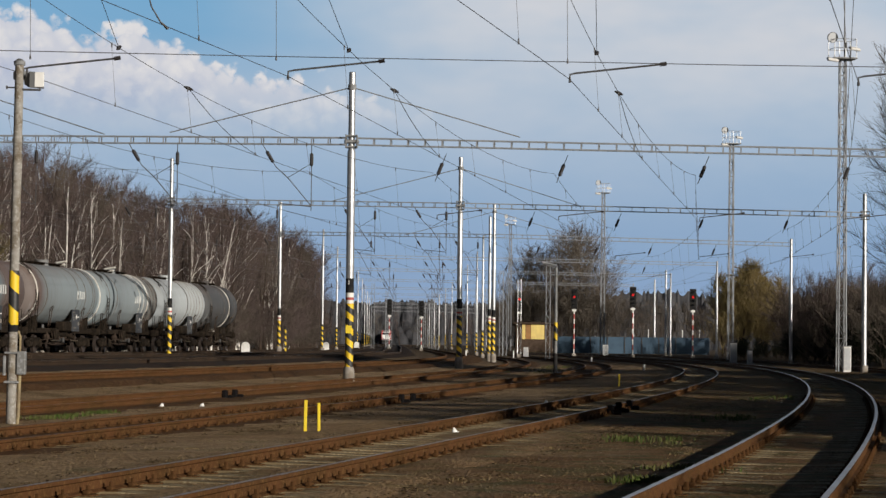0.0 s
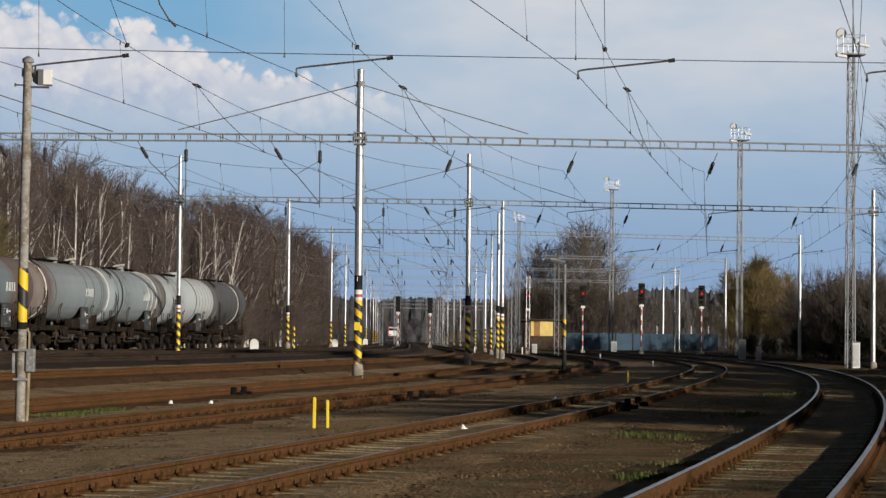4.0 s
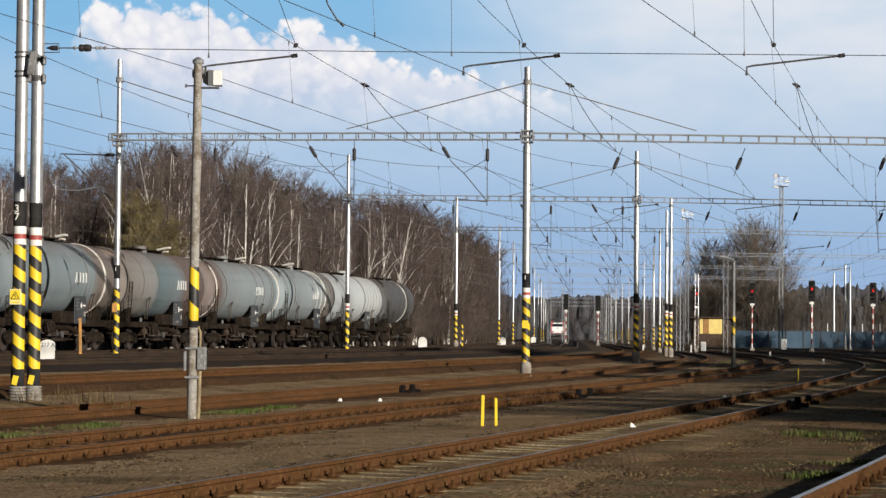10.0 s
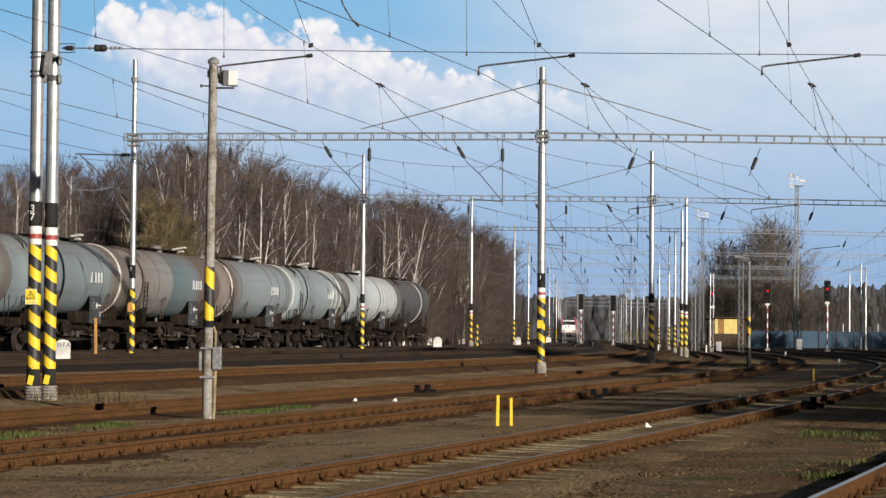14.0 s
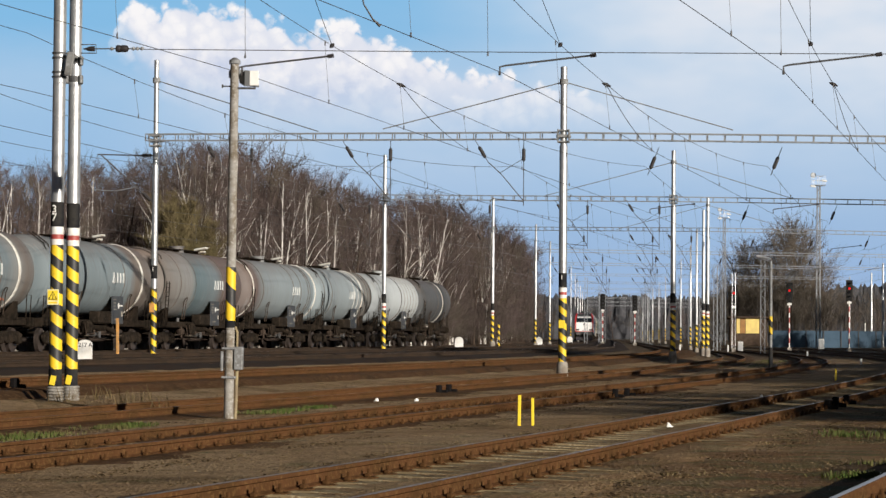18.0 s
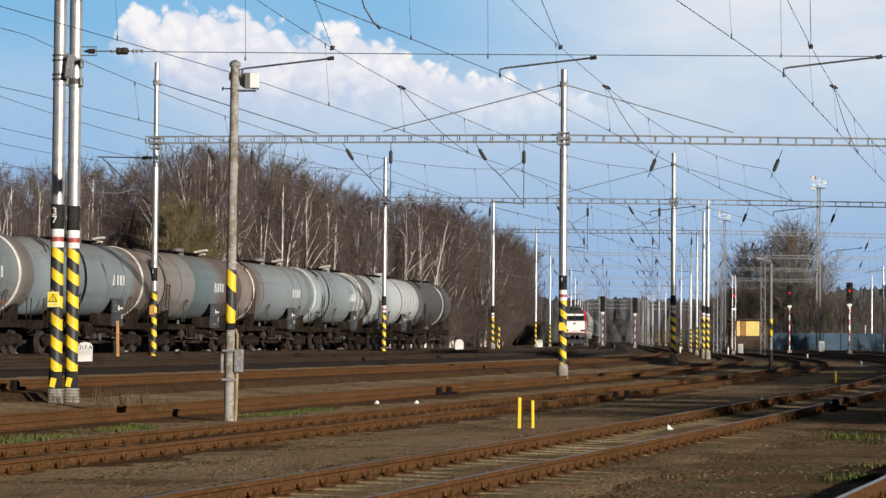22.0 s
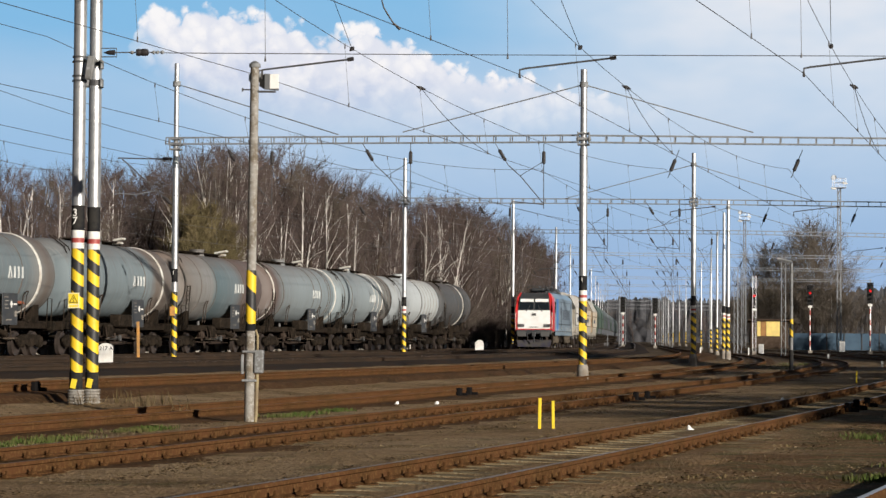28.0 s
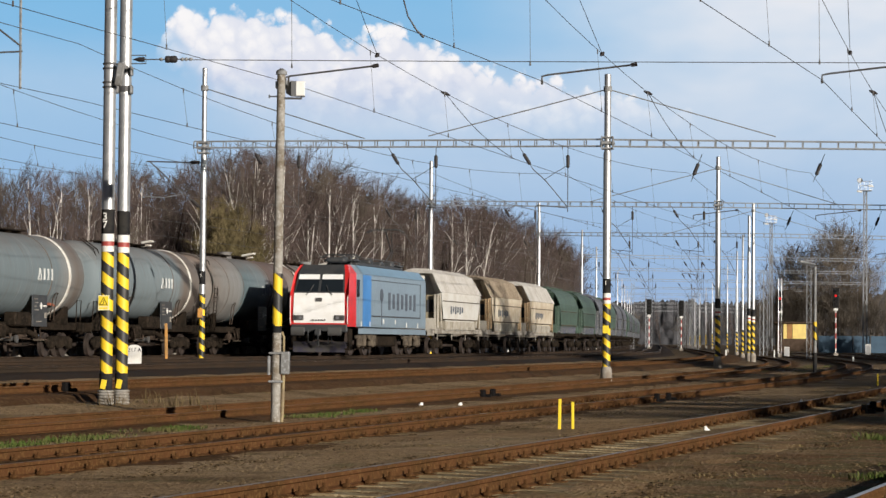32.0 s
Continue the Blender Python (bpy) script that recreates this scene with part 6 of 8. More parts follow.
# the train's way: lengths along the main line
WAY_D = [-40 + 1.0 * k for k in range(1321)]
WAY = [Vector((track_x("main_line", d), d, 0.42)) for d in WAY_D]
WAY_S = [0.0]
for a, b in zip(WAY, WAY[1:]):
    WAY_S.append(WAY_S[-1] + (b - a).length)


def along(s):
    s = max(0.0, min(WAY_S[-1] - 0.01, s))
    k = int(np.searchsorted(WAY_S, s)) - 1
    k = max(0, min(len(WAY) - 2, k))
    return WAY[k].lerp(WAY[k + 1], (s - WAY_S[k]) / (WAY_S[k + 1] - WAY_S[k]))


END_S = WAY_S[WAY_D.index(106.0)] + 0.5
SPEED, BRAKE = 17.4, 0.1   # how fast the train still runs at the end, and how hard it brakes on the way

# ---- fixtures of the yard ----


ORANGE_DULL = material("faded_tan_paint", (0.30, 0.24, 0.13), 0.8, second=(0.20, 0.15, 0.09), scale=5.0)


def loudspeaker_post():
    """A weathered post with a loudspeaker box, a stay and a switch box; painted with one striped stretch."""
    x, d = -7.385, 40.7
    z = ground_z(x, d)
    ob = thing("loudspeaker_post", pose(x, d, z, 0, 0.4, 0), "weathered grey post with a loudspeaker and striped band", "post")
    h = 5.92 - z
    part("shaft", Shape().tube([(0, 0, -0.4), (0, 0, 1.55), (0, 0, h)], [0.088, 0.084, 0.075], 16), CONCRETE, ob, "weathered concrete shaft", True)
    part("striped_band", Shape().tube([(0, 0, 1.68), (0, 0, 2.63)], 0.088, 16), STRIPES_SMALL, ob, "yellow and black band", True)
    part("black_band", Shape().tube([(0, 0, 1.58), (0, 0, 1.70)], 0.0885, 16), BLACKP, ob, "", True)
    part("cap", Shape().tube([(0, 0, h - 0.03), (0, 0, h + 0.03), (0, 0, h + 0.08)], [0.10, 0.10, 0.03], 16), GALV_OLD, ob, "", True)
    s = Shape()
    s.loft([[(0.09, -0.02, h - 0.36), (0.09, 0.08, h - 0.36), (0.09, 0.08, h - 0.24), (0.09, -0.02, h - 0.24)],
            [(0.20, -0.12, h - 0.43), (0.42, 0.06, h - 0.43), (0.42, 0.06, h - 0.15), (0.20, -0.12, h - 0.15)]])
    sp = part("loudspeaker", s, LOCO_DARK, ob, "dark loudspeaker horn")
    part("mouth", Shape().box((0.31, -0.045, h - 0.28), (0.25, 0.02, 0.26), pose(0, 0, 0, 0, 0, 0), chamfer=0.02), WHITEP, sp, "pale loudspeaker front")
    part("driver_box", Shape().box((0.02, 0.13, h - 0.20), (0.28, 0.14, 0.15), chamfer=0.02), GALV, ob, "pale box behind the post")
    s = Shape()
    s.box((0.17, -0.02, h - 0.455), (0.42, 0.05, 0.035), chamfer=0.008)
    s.box((0.14, -0.06, h - 0.16), (0.03, 0.03, 0.16))
    s.tube([(-0.21, 0, h - 0.42), (0.0, 0, h - 0.42)], 0.014, 6)
    s.tube([(-0.21, 0, h - 0.45), (-0.21, 0, h - 0.39)], 0.016, 6)
    part("bracket", s, STEEL_DARK, ob)
    s = Shape()
    s.box((0.16, 0, 1.05), (0.15, 0.16, 0.40), chamfer=0.012)
    bx = part("switch_box", s, GALV_OLD, ob, "grey switch box")
    part("lid", Shape().box((0.16, -0.085, 1.05), (0.13, 0.012, 0.36), chamfer=0.004), GALV_OLD, bx)
    s = Shape()
    s.tube([(0.13, 0.02, 0.85), (0.12, 0.02, 0.2), (0.10, 0.02, -0.2)], 0.03, 8)
    s.tube([(0.13, 0, 1.25), (0.13, 0, 1.5), (0.09, 0, 1.6)], 0.02, 6)
    part("cable_pipe", s, ORANGE_DULL, ob, "faded tan cable pipe")
    s = Shape()
    for zz in (0.72, 1.22):
        s.box((0.0, 0, zz), (0.25, 0.22, 0.04), chamfer=0.01)
    s.box((-0.13, 0, 1.0), (0.05, 0.10, 0.34), chamfer=0.01)
    part("clamp", s, GALV_OLD, ob, "rusty clamps")
    return ob


loudspeaker_post()


def lamp_post():
    z = ground_z(5.5, 116)
    ob = thing("lamp_post", pose(5.5, 116, z), "slim grey lamp post with a short arm and striped band", "lamp post")
    part("shaft", Shape().tube([(0, 0, -0.3), (0, 0, 5.2)], [0.085, 0.065], 12), GALV_OLD, ob, "", True)
    part("striped_band", Shape().tube([(0, 0, 1.6), (0, 0, 2.5)], 0.086, 12), STRIPES_SMALL, ob, "yellow and black band", True)
    part("foot", Shape().tube([(0, 0, -0.2), (0, 0, 1.0)], 0.10, 12), BLACKP, ob, "", True)
    s = Shape()
    s.tube([(0, 0, 5.15), (-0.5, 0, 5.3), (-0.75, 0, 5.34)], 0.03, 8)
    part("arm", s, GALV_OLD, ob)
    part("lamp_head", Shape().box((-0.35, 0, 5.36), (0.75, 0.26, 0.11), pose(0, 0, 0, 0, 12, 0), chamfer=0.04), GALV, ob, "flat lamp head")


lamp_post()


def yellow_marker(x, d, h, pair):
    ob = thing("marker_posts" if pair else "marker_post", pose(x, d, ground_z(x, d)), "pair of bright yellow flat marker posts" if pair else "short yellow marker post in the ballast", "marker post", "yellow markers")
    part("stake", Shape().box((0, 0, h / 2 - 0.05), (0.052, 0.02, h + 0.1), pose(0, 0, 0, 0, 0.8, 0), chamfer=0.006), YELLOWP, ob)
    if pair:
        part("stake", Shape().box((0.205, 0.1, h / 2 - 0.07), (0.048, 0.02, h + 0.05), pose(0, 0, 0, 0, -0.6, 0), chamfer=0.006), YELLOWP, ob)
        part("tie_wire", Shape().tube([(0.02, 0, h - 0.025), (0.2, 0.1, h - 0.04)], 0.006, 5), RUST, ob)


yellow_marker(-2.14, 37.2, 0.485, True)
yellow_marker(5.87, 79.0, 0.40, False)


def white_stone(x, d, h, w, text=None, group="white stones", z=None):
    """A whitewashed concrete stone with a rounded head."""
    z = ground_z(x, d) if z is None else z
    ob = thing("marker_stone", pose(x, d, z), "whitewashed round-headed stone beside the track" + (" with black figures" if text else ""), "marker stone", group)
    s = Shape()
    arc = [(-w / 2, -0.3), (w / 2, -0.3), (w / 2, h * 0.66)] + [(w / 2 * math.cos(a), h * 0.66 + h * 0.34 * math.sin(a)) for a in [math.pi * k / 8 for k in range(1, 8)]] + [(-w / 2, h * 0.66)]
    s.loft([[(a, -0.09, b) for a, b in arc], [(a, 0.09, b) for a, b in arc]])
    part("stone", s, WHITEP, ob)
    if text:
        lettering(text, 0.19, BLACKP, ob, pose(0.03, -0.097, h * 0.60, 90, 0, 0), "figures")


white_stone(-19.03, 78.0, 0.45, 0.46, "217 A", z=0.50)
# stones beyond the main line
white_stone(-13.7, 164.8, 0.80, 0.58, z=0.28)
white_stone(-11.9, 241.8, 0.90, 0.62)
white_stone(-11.2, 308.0, 1.0, 0.66)
for x, d, h in ((11.02, 130.0, 0.32), (11.27, 180.0, 0.42), (2.0, 205.0, 0.6), (6.9, 232.0, 0.7)):
    ob = thing("white_peg", pose(x, d, ground_z(x, d)), "small white clearance peg between the tracks", "peg", "white pegs")
    part("stake", Shape().box((0, 0, h / 2 - 0.03), (0.12, 0.06, h + 0.06), chamfer=0.012), WHITEP, ob)
ob = thing("orange_post", pose(-19.54, 85.0, ground_z(-19.54, 85)), "rusty orange steel post beside the tank wagons", "post")
part("stake", Shape().box((0, 0, 0.72), (0.10, 0.08, 1.6), pose(0, 0, 0, 0, -1.2, 0), chamfer=0.01), ORANGEP, ob)
ob = thing("striped_post", pose(-12.35, 186.0, ground_z(-12.35, 186.0)), "short striped post beside a portal pole", "post")
part("shaft", Shape().tube([(0, 0, -0.1), (0, 0, 2.0)], 0.08, 10), STRIPES, ob)
for x, d, h, w in ((23.24, 190.0, 1.55, 0.52), (21.66, 127.4, 1.38, 0.42), (23.26, 180.0, 1.0, 0.36), (17.9, 262.0, 1.2, 0.6), (8.3, 238.0, 1.0, 0.5)):
    ob = thing("relay_box", pose(x, d, ground_z(x, d)), "pale grey trackside cabinet", "cabinet", "trackside cabinets")
    part("body", Shape().box((0, 0, h / 2 - 0.02), (w, 0.35, h), chamfer=0.02), WHITEP, ob)
    part("lid", Shape().box((0, 0, h), (w + 0.08, 0.42, 0.05), chamfer=0.015), GALV_OLD, ob)
    part("door", Shape().box((0, -0.18, h / 2), (w - 0.08, 0.015, h - 0.2), chamfer=0.004), GALV, ob)


SIGNAL_RED = material("lit_red_lens", (0.9, 0.02, 0.02), 0.3, emit=0.9)
LENS_OFF = material("dark_lens", (0.02, 0.02, 0.025), 0.4)


def colour_signal(x, d, top, lit=True, lattice=False, lamp=2):
    """A colour-light signal: black head with hooded lenses on a banded post."""
    z = ground_z(x, d)
    ob = thing("railway_signal", pose(x, d, z), "colour-light signal showing red on a red and white post" if lit else "unlit black colour-light signal on a banded post", "signal", "colour-light signals")
    h = top - z
    hb = h - 1.95
    if lattice:
        s = Shape()
        for a in (-0.16, 0.16):
            for b in (-0.16, 0.16):
                s.tube([(a, b, 0.3), (a, b, h + 1.2)], 0.025, 5)
        n = 14
        for k in range(n):
            z0, z1 = 0.3 + (h + 0.9) * k / n, 0.3 + (h + 0.9) * (k + 1) / n
            g = 1 if k % 2 else -1
            s.tube([(-0.16 * g, -0.16, z0), (0.16 * g, -0.16, z1)], 0.014, 4)
            s.tube([(0.16, -0.16 * g, z0), (0.16, 0.16 * g, z1)], 0.014, 4)
        part("lattice_mast", s, GALV, ob, "white lattice mast")
    else:
        n = 9
        for k in range(n):
            part("post_band", Shape().tube([(0, 0, 0.3 + (hb - 0.3) * k / n), (0, 0, 0.3 + (hb - 0.3) * (k + 1) / n)], 0.062, 10), REDP if k % 2 else WHITEP, ob, smooth=True)
    part("foot", Shape().box((0, 0, 0.15), (0.45, 0.4, 0.4), chamfer=0.04), FOOTING, ob)
    s = Shape()
    s.box((0, -0.12, hb + 0.98), (0.62, 0.05, 1.95), chamfer=0.02)
    s.box((0, 0.08, hb + 0.98), (0.42, 0.34, 1.75), chamfer=0.05)
    head = part("signal_head", s, BLACKP, ob, "black backing plate")
    for k in range(4):
        zz = hb + 0.36 + 0.41 * k
        lens = part("lens", Shape().disc((0, -0.16, zz), (0, 1, 0), 0.11, 0.03, 14), SIGNAL_RED if (lit and k == lamp) else LENS_OFF, head)
        s = Shape()
        pts = [(0.15 * math.cos(a), 0.15 * math.sin(a)) for a in [math.pi * j / 8 for j in range(9)]]
        s.loft([[(a, -0.15, zz + b) for a, b in pts], [(a * 1.05, -0.42, zz + b * 1.02 - 0.02) for a, b in pts]], caps=False, closed=False)
        part("hood", s, BLACKP, head)
    part("identity_plate", Shape().box((0, -0.13, hb - 0.16), (0.42, 0.02, 0.20), chamfer=0.006), WHITEP, ob, "small white plate")


colour_signal(23.65, 225.0, 6.49)
colour_signal(17.96, 225.0, 6.64)
colour_signal(12.95, 235.0, 6.60)
colour_signal(7.53, 235.0, 6.30, True, True)
colour_signal(-6.8, 300.0, 6.55, False)
colour_signal(-2.75, 300.0, 6.40, False)

FLOODGLASS = material("floodlight_glass", (0.72, 0.74, 0.76), 0.25, 0.3)


def light_tower(x, d, top, wide=0.44, cage=True, spike=True):
    """A lattice lighting tower with a railed platform and floodlights."""
    z = ground_z(x, d)
    ob = thing("light_tower", pose(x, d, z, 0, 0, 8), "tall grey lattice floodlight tower with a railed platform", "light tower", "floodlight towers")
    h = top - z
    n = int(h / 0.9)
    half = lambda u: wide / 2 * (1.0 - 0.35 * u)
    for a, b in ((-1, -1), (1, -1), (1, 1), (-1, 1)):
        part("leg", Shape().tube([(a * half(0), b * half(0), -0.3), (a * half(1), b * half(1), h)], 0.036, 6), GALV_BEAM, ob)
    s = Shape()
    for k in range(n):
        u0, u1 = k / n, (k + 1) / n
        g = 1 if k % 2 else -1
        for side in (-1, 1):
            s.tube([(-half(u0) * g, side * half(u0), h * u0), (half(u1) * g, side * half(u1), h * u1)], 0.02, 4)
            s.tube([(side * half(u0), -half(u0) * g, h * u0), (side * half(u1), half(u1) * g, h * u1)], 0.02, 4)
            s.tube([(-half(u1), side * half(u1), h * u1), (half(u1), side * half(u1), h * u1)], 0.018, 4)
    tagged(part("bracing", s, GALV_OLD, ob), kind="stuff")
    s = Shape()
    for k in range(int(h / 0.33)):
        s.tube([(half(0) + 0.02, -0.17, 0.33 * k), (half(0) + 0.02, 0.17, 0.33 * k)], 0.012, 4)
    for dy in (-0.18, 0.18):
        s.tube([(half(0) + 0.02, dy, 0), (half(0) * 0.72 + 0.02, dy, h)], 0.02, 5)
    tagged(part("ladder", s, GALV_OLD, ob), kind="stuff")
    pl = Shape().box((0, 0, h), (1.35, 1.2, 0.08), chamfer=0.01)
    part("platform", pl, GALV_OLD, ob, "steel platform")
    s = Shape()
    for a in (-0.62, 0.0, 0.62):
        for b in (-0.56, 0.56):
            part("railing_post", Shape().tube([(a, b, h), (a, b, h + 1.05)], 0.022, 5), GALV, ob)
    for zz in (0.55, 1.05):
        s = Shape()
        s.tube([(-0.62, -0.56, h + zz), (0.62, -0.56, h + zz), (0.62, 0.56, h + zz), (-0.62, 0.56, h + zz), (-0.62, -0.56, h + zz)], 0.02, 5)
        part("railing", s, GALV, ob, "platform railing")
    for a, zz, big in ((-0.62, 1.25, 0.30), (-0.75, -0.12, 0.0), (0.5, 0.5, 0.0)):
        if big:
            s = Shape()
            s.tube([(a, 0.1, h + zz), (a - 0.05, -0.35, h + zz - 0.12)], [0.16, big], 16)
            fl = part("floodlight", s, LOCO_DARK, ob, "round floodlight", True)
            part("glass", Shape().disc((a - 0.052, -0.37, h + zz - 0.125), (0.1, -1, -0.25), big * 0.93, 0.03, 16), FLOODGLASS, fl)
        else:
            s = Shape()
            s.box((a, -0.62, h + zz), (0.62, 0.40, 0.16), pose(0, 0, 0, 18, 8, 0), chamfer=0.05)
            part("floodlight", s, WHITEP, ob, "white flat floodlight")
    if spike:
        part("aerial", Shape().tube([(0.12, 0, h), (0.12, 0, h + 4.5)], [0.05, 0.02], 6), GALV_OLD, ob)


light_tower(21.8, 130.0, 17.0)
light_tower(24.2, 200.0, 18.2, spike=False)
light_tower(17.9, 267.0, 18.2, spike=False)
light_tower(9.5, 340.0, 18.2, spike=False)


def lattice_post(x, d, top):
    z = ground_z(x, d)
    ob = thing("lattice_post", pose(x, d, z), "riveted pale lattice post", "post", "lattice posts")
    h = top - z
    for a in (-0.18, 0.18):
        part("upright", Shape().box((a, 0, h / 2 - 0.2), (0.05, 0.10, h + 0.4)), GALV_BEAM, ob)
    s = Shape()
    n = int(h / 0.55)
    for k in range(n):
        g = 1 if k % 2 else -1
        s.tube([(-0.18 * g, 0, h * k / n), (0.18 * g, 0, h * (k + 1) / n)], 0.018, 4)
    tagged(part("lacing", s, GALV_BEAM, ob), kind="stuff")


for x, d, top in ((9.05, 205.0, 8.4), (6.1, 250.0, 8.8), (6.55, 252.0, 8.6), (-8.9, 300.0, 8.6), (-8.2, 345.0, 8.6), (-8.6, 390.0, 8.6), (-1.5, 345.0, 8.6), (-2.4, 390.0, 8.6),
                  (-0.8, 320.0, 8.0), (0.4, 360.0, 8.4), (-3.4, 432.0, 8.6), (-10.2, 432.0, 8.6), (-5.0, 480.0, 8.6), (4.6, 330.0, 8.6), (5.5, 300.0, 8.2)):
    lattice_post(x, d, top)
for x, d, top in ((24.55, 262.0, 9.4), (26.7, 300.0, 9.4)):
    striped_pole(x, d, top, "pale galvanised pole behind the signals", None, 0.12, 0.10, 0.3, bands=False, group="far portal poles")

HUT_DARK = material("dark_brown_boards", (0.060, 0.042, 0.030), 0.85, second=(0.085, 0.06, 0.045), scale=2.0)
HUT_YELLOW = material("yellow_door_paint", (0.78, 0.60, 0.19), 0.55, second=(0.66, 0.50, 0.17), scale=1.2)
HUT_DOOR = material("brown_plank_paint", (0.34, 0.17, 0.05), 0.7, second=(0.26, 0.13, 0.045), scale=1.2)


def yard_hut():
    ob = thing("yard_hut", pose(12.6, 330.0, 0.1), "low dark hut with pale yellow doors and a brown one", "hut")
    part("wall", Shape().box((0, 2.0, 1.75), (5.0, 4.0, 3.7), chamfer=0.02), HUT_DARK, ob)
    part("roof", Shape().box((0, 1.9, 3.75), (5.8, 4.8, 0.22), pose(0, 0, 0, -3, 0, 0), chamfer=0.04), HUT_DARK, ob, "flat dark roof")
    for x, w, paint in ((-1.40, 0.46, HUT_YELLOW), (-0.78, 0.70, HUT_DOOR), (0.54, 1.84, HUT_YELLOW)):
        dr = part("door", Shape().box((x, -0.03, 2.68), (w, 0.06, 2.06), chamfer=0.015), paint, ob, "brown plank door" if paint is HUT_DOOR else "pale yellow door")
        part("door_frame", Shape().box((x, -0.01, 2.68), (w + 0.06, 0.05, 2.2), chamfer=0.01), HUT_DARK, dr)
    # dark strip across the lower front, below the doors
    part("dark_lower_front", Shape().box((0, -0.05, 0.72), (5.1, 0.12, 1.5), chamfer=0.03), HUT_DARK, ob)


yard_hut()
FENCE_BLUE = material("faded_blue_sheet", (0.066, 0.105, 0.150), 0.85, second=(0.054, 0.085, 0.120), scale=0.8, vary=0.12)
ob = thing("sheet_fence", Matrix.Identity(4), "dark blue sheet fence behind the signals", "fence")
for k in range(9):
    x = 13.6 + 2.05 * k
    part("panel", Shape().box((x + 1.0, 285.0, 1.05), (1.98, 0.05, 2.0), pose(0, 0, 0, 0, 0, 1.5 * math.sin(k)), chamfer=0.01), FENCE_BLUE, ob)
    part("post", Shape().box((x, 284.95, 1.08), (0.10, 0.10, 2.2)), LOCO_DARK, ob)
    if k in (5, 6, 7, 8):
        part("post", Shape().tube([(x + 0.8, 285.2, 1.0), (x + 0.8, 285.2, 3.0)], 0.05, 6), WHITEP, ob)
# old concrete blocks lying behind the parked wagons
SLAB = [Shape().loft([[(-0.2, -w, -0.3), (0.2, -w, -0.3), (0.2, w, -0.3), (-0.2, w, -0.3)], [(-0.15, -w * 0.8, 0.52), (0.15, -w * 0.8, 0.52), (0.15, w * 0.8, 0.52), (-0.15, w * 0.8, 0.52)]]).mesh("slab", CONCRETE) for w in (0.75, 0.35, 0.55)]
for k in range(44):
    d = 76 + 2.15 * k + 0.5 * math.sin(5.1 * k)
    x = track_x("storage_line", d) - 2.6
    ob = thing("concrete_block", pose(x, d, 0.42, 0, 0, 8 * math.sin(3.7 * k) - 12), "weathered concrete block behind the parked wagons", "concrete block", "concrete blocks")
    part("slab", SLAB[k % 3], None, ob)
# black blocks beside the rails, litter
BLOCKS = ((-13.1, 47.6, 0.30), (0.62, 56.5, 0.3), (-0.9, 58.0, 0.28), (3.5, 47.0, 0.3), (-4.2, 60.0, 0.3), (-5.9, 61.0, 0.3), (2.6, 49.0, 0.28), (4.0, 45.5, 0.25))
BLOCK_TRACK = ("siding_f", "siding_a", "siding_a", "siding_b", "siding_e", "siding_e", "siding_b", "siding_b")
for (x, d, s_), tr in zip(BLOCKS, BLOCK_TRACK):
    side = 0.7515 + 0.09
    xx = track_x(tr, d) + side
    ob = thing("rail_stop_block", pose(xx, d, PLAN[tr][1] - 0.17, 0, 0, -track_head(tr, d)), "small black block beside the rail", "block", "rail blocks")
    part("body", Shape().box((0, 0, 0.03 + 0.30 * s_), (0.12, s_ * 0.75, 0.06 + 0.5 * s_), chamfer=0.02), BLOCK_BLACK, ob)
    part("lug", Shape().box((0.12, 0.1, 0.05), (0.16, 0.12, 0.10), chamfer=0.02), BLOCK_BLACK, ob)
for k, (x, d) in enumerate(((-6.17, 52.2), (-5.3, 52.4), (-3.2, 58.0), (-11.6, 70.0), (-10.2, 62.0), (0.2, 36.0), (-9.0, 66.0), (2.4, 55.0))):
    s = Shape()
    s.loft([[(0.055 * math.cos(a) * (1 + 0.3 * math.sin(3 * a + k)), 0.045 * math.sin(a), 0.01) for a in [2 * math.pi * j / 9 for j in range(9)]],
            [(0.03 * math.cos(a) + 0.02, 0.025 * math.sin(a), 0.06 + 0.02 * math.sin(2 * a + k)) for a in [2 * math.pi * j / 9 for j in range(9)]]])
    ob = part("litter", s, WHITEP)
    ob.matrix_basis = pose(x, d, ground_z(x, d), 0, 0, 40 * k)
    tagged(ob, "crumpled white scrap of litter on the gravel", "litter", "litter")


# ---- plants ----


